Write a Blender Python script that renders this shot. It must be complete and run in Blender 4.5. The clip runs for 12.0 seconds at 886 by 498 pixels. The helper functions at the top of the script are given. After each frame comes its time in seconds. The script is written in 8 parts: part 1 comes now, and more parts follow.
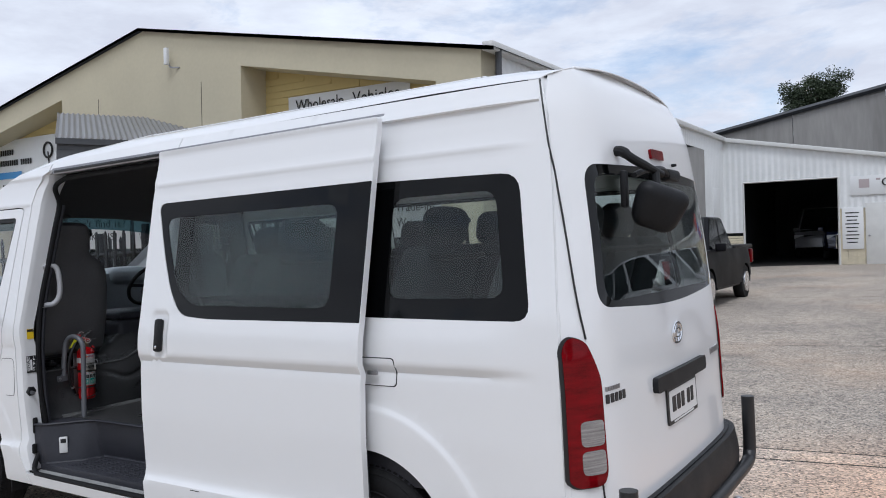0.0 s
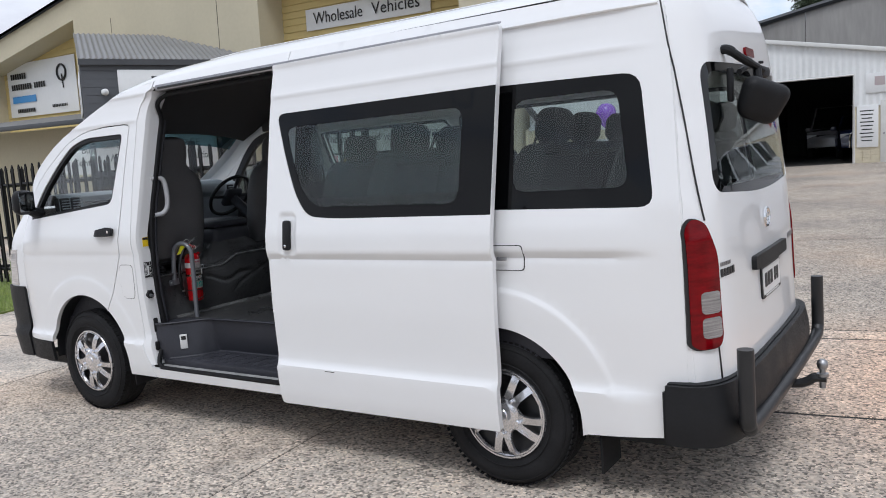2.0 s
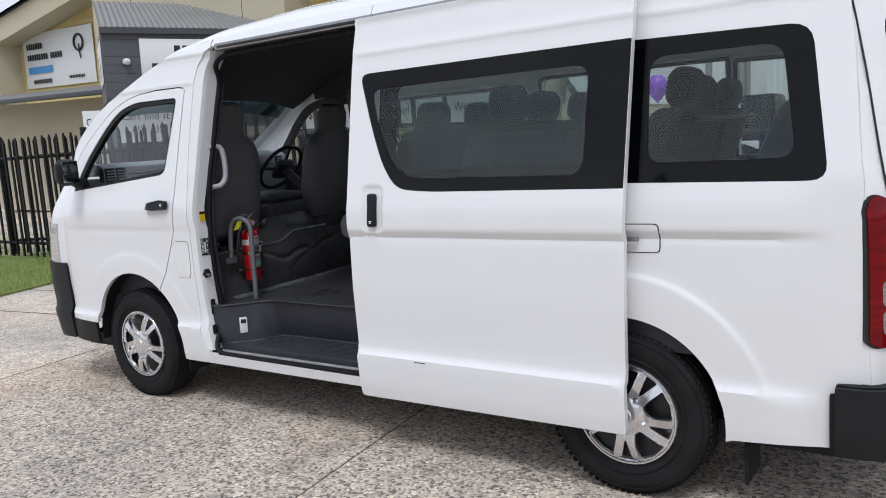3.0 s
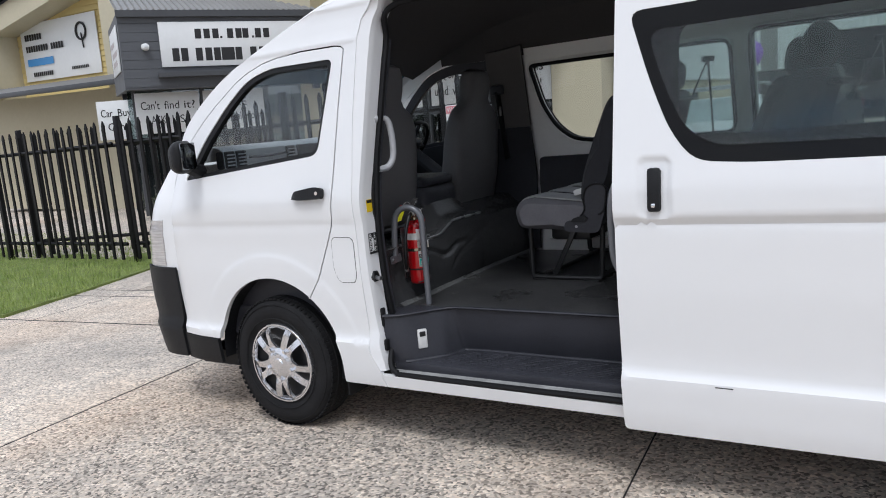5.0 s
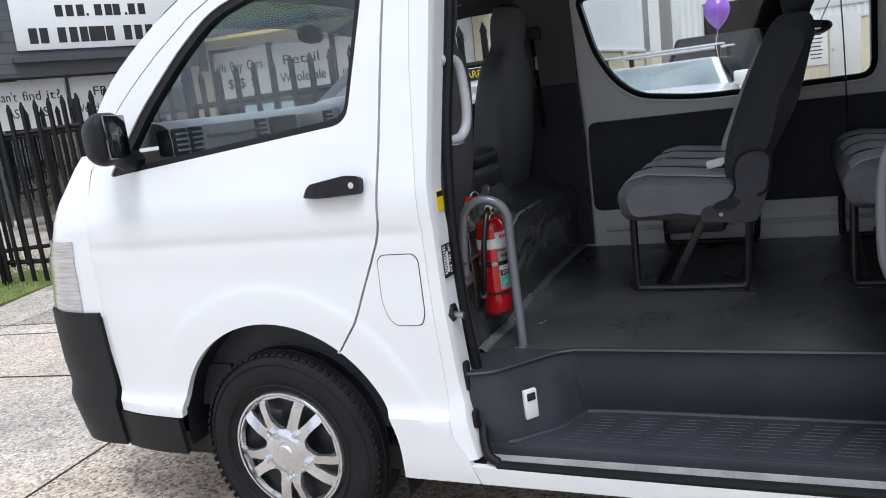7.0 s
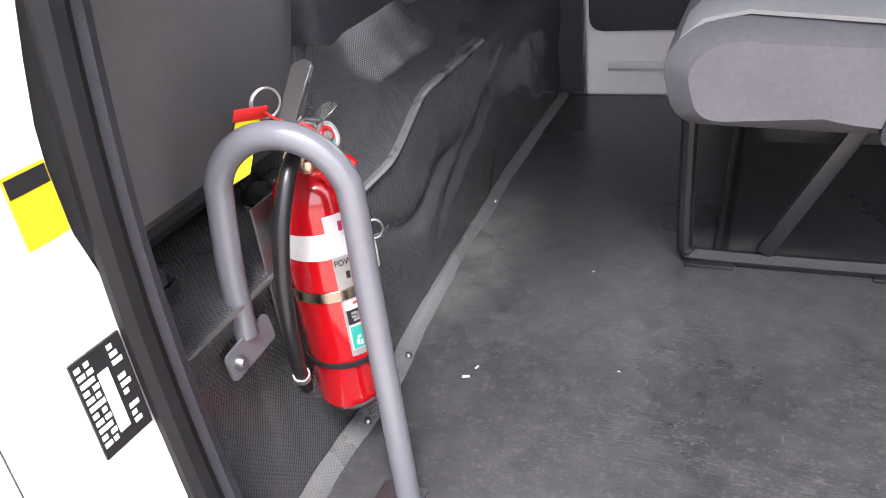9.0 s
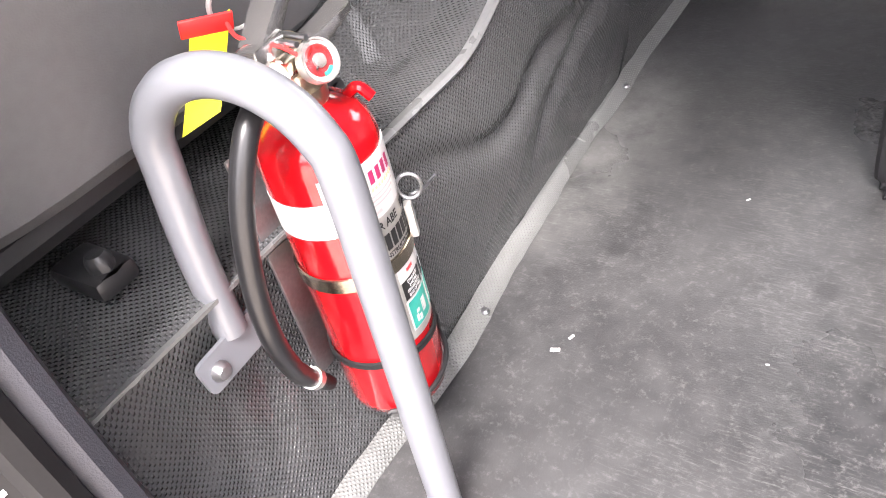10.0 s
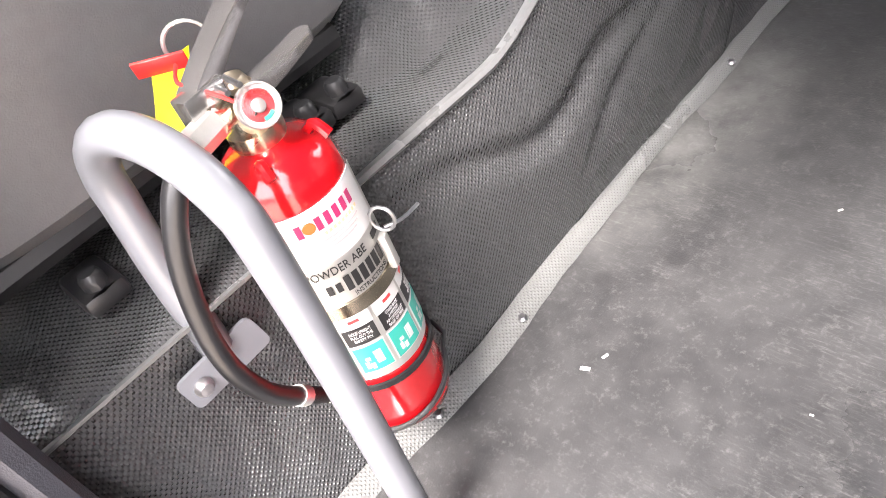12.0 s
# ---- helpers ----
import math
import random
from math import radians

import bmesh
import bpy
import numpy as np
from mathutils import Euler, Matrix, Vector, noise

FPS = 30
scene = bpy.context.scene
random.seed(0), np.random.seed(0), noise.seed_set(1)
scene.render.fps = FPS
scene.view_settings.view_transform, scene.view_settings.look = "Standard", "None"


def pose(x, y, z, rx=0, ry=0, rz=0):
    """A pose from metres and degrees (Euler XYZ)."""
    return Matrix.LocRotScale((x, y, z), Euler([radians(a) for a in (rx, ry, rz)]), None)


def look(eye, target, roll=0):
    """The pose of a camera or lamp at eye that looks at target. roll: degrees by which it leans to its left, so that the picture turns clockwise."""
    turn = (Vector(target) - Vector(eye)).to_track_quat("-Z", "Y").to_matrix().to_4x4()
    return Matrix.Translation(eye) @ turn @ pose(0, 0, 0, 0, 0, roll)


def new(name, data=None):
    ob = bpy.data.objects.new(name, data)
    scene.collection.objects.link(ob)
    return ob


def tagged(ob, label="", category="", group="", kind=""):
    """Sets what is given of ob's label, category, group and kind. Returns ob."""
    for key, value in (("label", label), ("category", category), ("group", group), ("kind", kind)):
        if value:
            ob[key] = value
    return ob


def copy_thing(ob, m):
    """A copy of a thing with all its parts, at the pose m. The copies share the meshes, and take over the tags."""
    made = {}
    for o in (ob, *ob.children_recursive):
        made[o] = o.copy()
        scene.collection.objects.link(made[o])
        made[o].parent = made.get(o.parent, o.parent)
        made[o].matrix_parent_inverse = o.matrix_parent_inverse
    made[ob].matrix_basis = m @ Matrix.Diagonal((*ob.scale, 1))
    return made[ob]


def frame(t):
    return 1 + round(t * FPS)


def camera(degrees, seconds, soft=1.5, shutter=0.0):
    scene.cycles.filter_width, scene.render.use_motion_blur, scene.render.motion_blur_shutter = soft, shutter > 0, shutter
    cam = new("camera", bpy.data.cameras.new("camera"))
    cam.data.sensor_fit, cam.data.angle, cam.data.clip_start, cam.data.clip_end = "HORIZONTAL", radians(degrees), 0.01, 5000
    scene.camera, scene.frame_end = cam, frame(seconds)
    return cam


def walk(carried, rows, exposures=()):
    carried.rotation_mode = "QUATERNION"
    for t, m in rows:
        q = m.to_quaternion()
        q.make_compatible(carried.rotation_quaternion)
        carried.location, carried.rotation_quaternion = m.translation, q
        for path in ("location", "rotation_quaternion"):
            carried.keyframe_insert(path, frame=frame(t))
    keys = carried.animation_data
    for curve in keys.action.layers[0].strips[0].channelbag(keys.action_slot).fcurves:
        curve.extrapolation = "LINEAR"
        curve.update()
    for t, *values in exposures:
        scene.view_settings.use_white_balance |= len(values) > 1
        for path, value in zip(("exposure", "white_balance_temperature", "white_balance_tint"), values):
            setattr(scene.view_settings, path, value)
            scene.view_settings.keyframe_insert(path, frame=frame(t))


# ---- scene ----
cam = camera(59.0, 12.0, 1.0)
PATH = [
    (0, (0.796, -2.34, 1.493), (-0.301, -0.667, 1.495), -2.5),
    (0.5, (0.831, -2.517, 1.52), (-0.269, -0.847, 1.529), -2.5),
    (1, (0.916, -2.669, 1.473), (-0.192, -1.006, 1.389), -3.6),
    (1.5, (0.836, -2.78, 1.454), (-0.243, -1.106, 1.273), -4.1),
    (2, (0.553, -2.888, 1.461), (-0.552, -1.235, 1.243), -4.3),
    (2.5, (0.27, -2.882, 1.437), (-0.872, -1.256, 1.213), -3.8),
    (2.7, (0.151, -2.831, 1.447), (-0.988, -1.204, 1.207), -3.8),
    (4.3, (-0.875, -2.712, 1.454), (-1.905, -1.042, 1.068), -4.9),
    (4.5, (-1.026, -2.698, 1.462), (-2.083, -1.041, 1.096), -5.0),
    (5, (-1.4, -2.682, 1.437), (-2.495, -1.037, 1.13), -5.4),
    (5.5, (-1.754, -2.625, 1.44), (-2.821, -0.956, 1.164), -6.0),
    (6, (-2.1, -2.454, 1.453), (-3.129, -0.76, 1.187), -6.7),
    (6.5, (-2.468, -2.261, 1.446), (-3.404, -0.516, 1.166), -7.1),
    (7, (-2.702, -1.898, 1.39), (-3.534, -0.117, 1.02), -7.6),
    (7.2, (-2.778, -1.705, 1.376), (-3.585, 0.067, 0.921), -7.8),
    (8.8, (-3.109, -0.361, 1.34), (-3.815, 1.267, 0.416), -7.0),
    (9, (-3.143, -0.267, 1.326), (-3.884, 1.317, 0.356), -7.7),
    (9.5, (-3.219, -0.1, 1.312), (-4.049, 1.342, 0.203), -9.6),
    (10, (-3.204, 0.053, 1.265), (-4.222, 1.227, 0.006), -14.7),
    (10.5, (-3.116, 0.195, 1.264), (-4.293, 1.143, -0.047), -21.7),
    (11, (-3.102, 0.244, 1.281), (-4.316, 1.15, -0.026), -23.9),
    (11.5, (-3.107, 0.244, 1.269), (-4.363, 1.1, -0.03), -24.2),
    (12, (-3.118, 0.217, 1.271), (-4.435, 1.005, -0.012), -23.5),
]
EXPOSURES = [(0, 0.08, 5950, 10), (2.0, 0.22, 6080, 10), (5.5, 0.40, 6080, 10), (7.0, 0.62, 5950, 9), (7.2, 0.65, 5950, 9),
             (8.8, 2.4, 6350, 17), (9.2, 3.05, 6550, 18), (9.5, 3.68, 6750, 17), (10.0, 3.86, 6850, 17), (12.0, 3.98, 6950, 16)]
walk(cam, [(t, look(eye, target, roll)) for t, eye, target, roll in PATH], EXPOSURES)

# ---------- sky, sun ----------
world = bpy.data.worlds.new("sky")
scene.world = world
world.use_nodes = True
wt = world.node_tree
wt.nodes.clear()


def wnode(kind, **props):
    n = wt.nodes.new(kind)
    for k, v in props.items():
        n.inputs[k].default_value = v
    return n


SUN_EL, SUN_AZ = radians(58), radians(152)
sky = wt.nodes.new("ShaderNodeTexSky")
sky.sky_type, sky.sun_disc = "NISHITA", False
sky.sun_elevation, sky.sun_rotation = SUN_EL, SUN_AZ
w_co = wt.nodes.new("ShaderNodeTexCoord")
w_map = wt.nodes.new("ShaderNodeMapping")
w_map.inputs["Scale"].default_value = (1.0, 1.0, 3.2)
w_map.inputs["Location"].default_value = (0.35, 0.1, 0.4)
w_noise = wnode("ShaderNodeTexNoise", Scale=2.6, Detail=7.0, Roughness=0.62, Distortion=0.3)
w_ramp = wt.nodes.new("ShaderNodeValToRGB")
w_ramp.color_ramp.elements[0].position, w_ramp.color_ramp.elements[1].position = 0.23, 0.42
w_bright = wt.nodes.new("ShaderNodeValToRGB")
w_bright.color_ramp.elements[0].color = (0.71, 0.72, 0.78, 1)
w_bright.color_ramp.elements[1].color = (0.93, 0.955, 1.0, 1)
w_bright.color_ramp.elements[0].position, w_bright.color_ramp.elements[1].position = 0.42, 0.68
w_noise2 = wnode("ShaderNodeTexNoise", Scale=4.0, Detail=6.0, Roughness=0.6)
w_sky = wt.nodes.new("ShaderNodeBackground")
w_sky.inputs["Strength"].default_value = 0.13
w_cloud = wt.nodes.new("ShaderNodeBackground")
w_cloud.inputs["Strength"].default_value = 0.95
w_mix = wt.nodes.new("ShaderNodeMixShader")
w_out = wt.nodes.new("ShaderNodeOutputWorld")
for a, b in ((w_co.outputs["Generated"], w_map.inputs["Vector"]), (w_map.outputs[0], w_noise.inputs["Vector"]),
             (w_map.outputs[0], w_noise2.inputs["Vector"]), (w_noise.outputs["Fac"], w_ramp.inputs[0]),
             (w_noise2.outputs["Fac"], w_bright.inputs[0]), (w_bright.outputs[0], w_cloud.inputs["Color"]),
             (sky.outputs[0], w_sky.inputs["Color"]), (w_ramp.outputs[0], w_mix.inputs[0]),
             (w_sky.outputs[0], w_mix.inputs[1]), (w_cloud.outputs[0], w_mix.inputs[2]), (w_mix.outputs[0], w_out.inputs[0])):
    wt.links.new(a, b)

sun_data = bpy.data.lights.new("sun", "SUN")
sun_data.energy, sun_data.angle, sun_data.color = 1.3, radians(18), (1.0, 0.985, 0.965)
sun = new("sun", sun_data)
sun_dir = Vector((math.sin(SUN_AZ) * math.cos(SUN_EL), math.cos(SUN_AZ) * math.cos(SUN_EL), math.sin(SUN_EL)))
sun.matrix_world = look(sun_dir * 50, (0, 0, 0))

# ---------- materials ----------


def mat(name, col, rough=0.5, metal=0.0, var=0.12, scale=4.0, bump=0.0, bscale=120.0, spec=0.5, coat=0.0, col2=None,
        rvar=0.1, stretch=(1, 1, 1), lo=0.35, hi=0.65, sheen=0.0):
    """A painted, moulded or mineral surface: two scales of tone, uneven gloss, fine relief."""
    m = bpy.data.materials.new(name)
    m.use_nodes = True
    nt = m.node_tree
    b = nt.nodes["Principled BSDF"]
    co = nt.nodes.new("ShaderNodeTexCoord")
    mp = nt.nodes.new("ShaderNodeMapping")
    mp.inputs["Scale"].default_value = stretch
    n1 = nt.nodes.new("ShaderNodeTexNoise")
    n1.inputs["Scale"].default_value, n1.inputs["Detail"].default_value = scale, 6
    n2 = nt.nodes.new("ShaderNodeTexNoise")
    n2.inputs["Scale"].default_value, n2.inputs["Detail"].default_value = scale * 14, 4
    mix = nt.nodes.new("ShaderNodeMath")
    mix.operation = "MULTIPLY_ADD"
    mix.inputs[1].default_value = 0.35
    sc = nt.nodes.new("ShaderNodeMath")
    sc.operation = "MULTIPLY"
    sc.inputs[1].default_value = 0.65
    ramp = nt.nodes.new("ShaderNodeValToRGB")
    c = Vector(col)
    d = Vector(col2) if col2 else c * (1 + var)
    ramp.color_ramp.elements[0].color = (*(c * (1 - var)), 1)
    ramp.color_ramp.elements[1].color = (*[min(v, 1) for v in d], 1)
    ramp.color_ramp.elements[0].position, ramp.color_ramp.elements[1].position = lo, hi
    link = nt.links.new
    link(co.outputs["Object"], mp.inputs[0])
    link(mp.outputs[0], n1.inputs["Vector"])
    link(mp.outputs[0], n2.inputs["Vector"])
    link(n1.outputs["Fac"], sc.inputs[0])
    link(n2.outputs["Fac"], mix.inputs[0])
    link(sc.outputs[0], mix.inputs[2])
    link(mix.outputs[0], ramp.inputs[0])
    link(ramp.outputs[0], b.inputs["Base Color"])
    r = nt.nodes.new("ShaderNodeMapRange")
    r.inputs["From Min"].default_value, r.inputs["From Max"].default_value = 0.3, 0.7
    r.inputs["To Min"].default_value, r.inputs["To Max"].default_value = max(rough - rvar / 2, 0.02), min(rough + rvar / 2, 1)
    link(n1.outputs["Fac"], r.inputs["Value"])
    link(r.outputs[0], b.inputs["Roughness"])
    b.inputs["Metallic"].default_value = metal
    b.inputs["Specular IOR Level"].default_value = spec
    b.inputs["Coat Weight"].default_value = coat
    b.inputs["Coat Roughness"].default_value = 0.04
    b.inputs["Sheen Weight"].default_value = sheen
    if bump:
        n3 = nt.nodes.new("ShaderNodeTexNoise")
        n3.inputs["Scale"].default_value, n3.inputs["Detail"].default_value = bscale, 3
        bp = nt.nodes.new("ShaderNodeBump")
        bp.inputs["Strength"].default_value, bp.inputs["Distance"].default_value = bump, 0.01
        link(mp.outputs[0], n3.inputs["Vector"])
        link(n3.outputs["Fac"], bp.inputs["Height"])
        link(bp.outputs[0], b.inputs["Normal"])
    return m


def glass(name, tint, rough=0.0, f0=0.035):
    """Sheet glass: tinted see-through, with more gloss towards grazing angles, alike from both sides."""
    m = bpy.data.materials.new(name)
    m.use_nodes = True
    nt = m.node_tree
    nt.nodes.clear()
    tr = nt.nodes.new("ShaderNodeBsdfTransparent")
    tr.inputs[0].default_value = (*tint, 1)
    gl = nt.nodes.new("ShaderNodeBsdfGlossy")
    gl.inputs["Roughness"].default_value = rough
    lw = nt.nodes.new("ShaderNodeLayerWeight")
    lw.inputs["Blend"].default_value = 0.5
    pw = nt.nodes.new("ShaderNodeMath")
    pw.operation = "POWER"
    pw.inputs[1].default_value = 4.6
    ma = nt.nodes.new("ShaderNodeMath")
    ma.operation = "MULTIPLY_ADD"
    ma.inputs[1].default_value, ma.inputs[2].default_value = 0.9, f0
    mx = nt.nodes.new("ShaderNodeMixShader")
    out = nt.nodes.new("ShaderNodeOutputMaterial")
    nt.links.new(lw.outputs["Facing"], pw.inputs[0])
    nt.links.new(pw.outputs[0], ma.inputs[0])
    nt.links.new(ma.outputs[0], mx.inputs[0])
    nt.links.new(tr.outputs[0], mx.inputs[1])
    nt.links.new(gl.outputs[0], mx.inputs[2])
    nt.links.new(mx.outputs[0], out.inputs[0])
    return m


def dotted(name, col, pitch, height, rough, var=0.1):
    """Embossed vinyl: staggered round studs at the given pitch, on faces that run along y."""
    m = mat(name, col, rough, var=var, scale=5, spec=0.5)
    nt = m.node_tree
    b = nt.nodes["Principled BSDF"]
    co = nt.nodes.new("ShaderNodeTexCoord")
    sep = nt.nodes.new("ShaderNodeSeparateXYZ")
    nt.links.new(co.outputs["Object"], sep.inputs[0])

    def op(kind, a, c=None, k=None):
        n = nt.nodes.new("ShaderNodeMath")
        n.operation = kind
        nt.links.new(a, n.inputs[0])
        if c is not None:
            nt.links.new(c, n.inputs[1])
        if k is not None:
            n.inputs[1].default_value = k
        return n.outputs[0]
    k = 2 * math.pi / pitch
    u = op("MULTIPLY", sep.outputs[1], k=k)
    v = op("MULTIPLY", op("SUBTRACT", sep.outputs[2], sep.outputs[0]), k=k * 0.78)
    h = op("MAXIMUM", op("MULTIPLY", op("COSINE", u), op("COSINE", v)), k=0.0)
    bp = nt.nodes.new("ShaderNodeBump")
    bp.inputs["Strength"].default_value, bp.inputs["Distance"].default_value = 1.0, height
    nt.links.new(h, bp.inputs["Height"])
    nt.links.new(bp.outputs[0], b.inputs["Normal"])
    return m


WHITE = mat("white_paint", (0.76, 0.765, 0.77), 0.28, var=0.003, scale=0.8, coat=0.7, rvar=0.012)
WHITE_IN = mat("inner_white_paint", (0.84, 0.84, 0.825), 0.3, var=0.03, scale=3, coat=0.3)
BLACK_PL = mat("black_plastic", (0.012, 0.0125, 0.014), 0.5, var=0.2, scale=8, bump=0.15, bscale=900, spec=0.22)
GREY_PL = mat("dark_grey_plastic", (0.034, 0.035, 0.043), 0.45, var=0.15, scale=6, bump=0.15, bscale=700, spec=0.3)
DASH_PL = mat("grey_dashboard_plastic", (0.27, 0.30, 0.325), 0.55, var=0.1, bump=0.1, bscale=800)
RUBBER = mat("rubber", (0.015, 0.015, 0.016), 0.7, var=0.3, scale=9, bump=0.2, bscale=300, spec=0.15)
SEAL = mat("rubber_seal", (0.008, 0.008, 0.009), 0.6, var=0.2, scale=20, spec=0.2)
FRIT = mat("black_glass_border", (0.002, 0.0022, 0.0025), 0.05, var=0.05, rvar=0.02, spec=0.22)
GLASS_T = glass("tinted_glass", (0.78, 0.83, 0.82))
GLASS_C = glass("clear_glass", (0.955, 0.97, 0.965))
GLASS_B = glass("building_glass", (0.55, 0.62, 0.62), 0.0, 0.14)
# door mirror glass: a dim reflection put into the metal's colour
MIRROR_D = mat("mirror_painted_dim", (0.22, 0.23, 0.24), 0.05, 1.0, var=0.03)
CHROME = mat("chrome", (0.82, 0.83, 0.85), 0.08, 1.0, var=0.03)
SILVER = mat("silver_wheel_paint", (0.70, 0.70, 0.72), 0.24, 0.92, var=0.05, scale=10)
STEEL = mat("dull_steel", (0.33, 0.33, 0.34), 0.4, 1.0, var=0.15, scale=20)
DARKSTEEL = mat("black_steel_tube", (0.014, 0.0145, 0.016), 0.42, 0.0, var=0.2, scale=12, bump=0.05, bscale=400)
RAILGREY = mat("grey_enamel_tube", (0.125, 0.130, 0.144), 0.30, 0.0, var=0.012, scale=3, coat=0.3, rvar=0.01)
SEATCLOTH = mat("charcoal_seat_fabric", (0.036, 0.037, 0.042), 0.9, var=0.06, scale=4, sheen=0.05, spec=0.15)
SEATBENCH = mat("grey_bench_fabric", (0.145, 0.143, 0.155), 0.9, var=0.12, scale=9, bump=0.05, bscale=700, spec=0.2)
SEATBACK = mat("grey_seat_back_vinyl", (0.105, 0.104, 0.108), 0.6, var=0.10, scale=6, bump=0.12, bscale=600)
SEATGREY = mat("grey_patterned_fabric", (0.28, 0.285, 0.29), 0.9, var=0.08, scale=6, sheen=0.05)
HEADLINER = mat("dark_headliner", (0.062, 0.059, 0.061), 0.95, var=0.08, scale=7, bump=0.2, bscale=500)
RED_LENS = mat("red_lamp_lens", (0.145, 0.0015, 0.004), 0.08, var=0.40, scale=9, stretch=(1, 1, 5), spec=0.22, rvar=0.02)
RIBBED_LENS = mat("ribbed_lamp_lens", (0.23, 0.215, 0.21), 0.12, var=0.45, scale=16, stretch=(0.3, 0.3, 9), coat=0.6)
CLEAR_LENS = mat("clear_lamp_lens", (0.44, 0.42, 0.41), 0.10, var=0.30, scale=22, stretch=(0.3, 0.3, 6), coat=1.0)
PLATE_W = mat("plate_white", (0.70, 0.70, 0.69), 0.4, var=0.03)
INK = mat("black_ink", (0.012, 0.012, 0.013), 0.5, var=0.05)
YELLOW = mat("yellow_sticker", (0.75, 0.52, 0.015), 0.4, var=0.05)
SIGN_W = mat("white_sign_sheet", (0.72, 0.73, 0.73), 0.4, var=0.03, scale=1.2)


def concrete_ground(name, k, bite=0.85):
    """Exposed-aggregate concrete: pale pebbles in a worn brown-grey paste, with broad stains. k: how pale the pour is."""
    m = mat(name, (0.44 * k, 0.41 * k, 0.375 * k), 0.85, var=0.32, scale=0.42, rvar=0.1, col2=(0.56 * k, 0.505 * k, 0.44 * k))
    nt = m.node_tree
    b = nt.nodes["Principled BSDF"]
    base = b.inputs["Base Color"].links[0].from_socket
    co = nt.nodes.new("ShaderNodeTexCoord")
    vo = nt.nodes.new("ShaderNodeTexVoronoi")
    vo.inputs["Scale"].default_value = 75
    vo.inputs["Randomness"].default_value = 1
    nt.links.new(co.outputs["Object"], vo.inputs["Vector"])
    hsv = nt.nodes.new("ShaderNodeSeparateColor")
    nt.links.new(vo.outputs["Color"], hsv.inputs[0])
    ramp = nt.nodes.new("ShaderNodeValToRGB")
    els = ramp.color_ramp.elements
    els[0].position, els[0].color = 0.0, (0.10, 0.09, 0.085, 1)
    els[1].position, els[1].color = 1.0, (1.75, 1.70, 1.62, 1)
    for p, c in ((0.16, (0.40, 0.37, 0.34, 1)), (0.36, (0.85, 0.81, 0.76, 1)), (0.55, (1.08, 1.04, 1.0, 1)), (0.8, (1.3, 1.17, 1.05, 1))):
        e = els.new(p)
        e.color = c
    nt.links.new(hsv.outputs[0], ramp.inputs[0])
    mul = nt.nodes.new("ShaderNodeMix")
    mul.data_type, mul.blend_type = "RGBA", "MULTIPLY"
    mul.inputs[0].default_value = bite
    nt.links.new(base, mul.inputs[6])
    nt.links.new(ramp.outputs[0], mul.inputs[7])
    # rusty washes and dark oil blotches
    col = mul.outputs[2]
    for sc, lo, hi, k, c in ((0.22, 0.52, 0.70, 0.50, (0.46, 0.29, 0.17, 1)), (0.9, 0.58, 0.72, 0.50, (0.13, 0.12, 0.11, 1)), (3.1, 0.60, 0.74, 0.35, (0.15, 0.14, 0.13, 1))):
        n = nt.nodes.new("ShaderNodeTexNoise")
        n.inputs["Scale"].default_value, n.inputs["Detail"].default_value, n.inputs["Roughness"].default_value = sc, 5, 0.6
        r = nt.nodes.new("ShaderNodeMapRange")
        r.inputs["From Min"].default_value, r.inputs["From Max"].default_value, r.inputs["To Max"].default_value = lo, hi, k
        x = nt.nodes.new("ShaderNodeMix")
        x.data_type = "RGBA"
        x.inputs[7].default_value = c
        nt.links.new(co.outputs["Object"], n.inputs["Vector"])
        nt.links.new(n.outputs["Fac"], r.inputs["Value"])
        nt.links.new(r.outputs[0], x.inputs[0])
        nt.links.new(col, x.inputs[6])
        col = x.outputs[2]
    # the slab behind the van is stained a rusty orange
    d = nt.nodes.new("ShaderNodeVectorMath")
    d.operation = "DISTANCE"
    d.inputs[1].default_value = (1.7, 2.2, 0)
    r = nt.nodes.new("ShaderNodeMapRange")
    r.interpolation_type = "SMOOTHSTEP"
    r.inputs["From Min"].default_value, r.inputs["From Max"].default_value = 0.5, 2.6
    r.inputs["To Min"].default_value, r.inputs["To Max"].default_value = 0.6, 0.0
    x = nt.nodes.new("ShaderNodeMix")
    x.data_type, x.blend_type = "RGBA", "MULTIPLY"
    x.inputs[7].default_value = (1.25, 0.80, 0.55, 1)
    nt.links.new(co.outputs["Object"], d.inputs[0])
    nt.links.new(d.outputs["Value"], r.inputs["Value"])
    nt.links.new(r.outputs[0], x.inputs[0])
    nt.links.new(col, x.inputs[6])
    nt.links.new(x.outputs[2], b.inputs["Base Color"])
    bp = nt.nodes.new("ShaderNodeBump")
    bp.inputs["Strength"].default_value, bp.inputs["Distance"].default_value = 0.6, 0.004
    bp.invert = True
    nt.links.new(vo.outputs["Distance"], bp.inputs["Height"])
    nt.links.new(bp.outputs[0], b.inputs["Normal"])
    return m


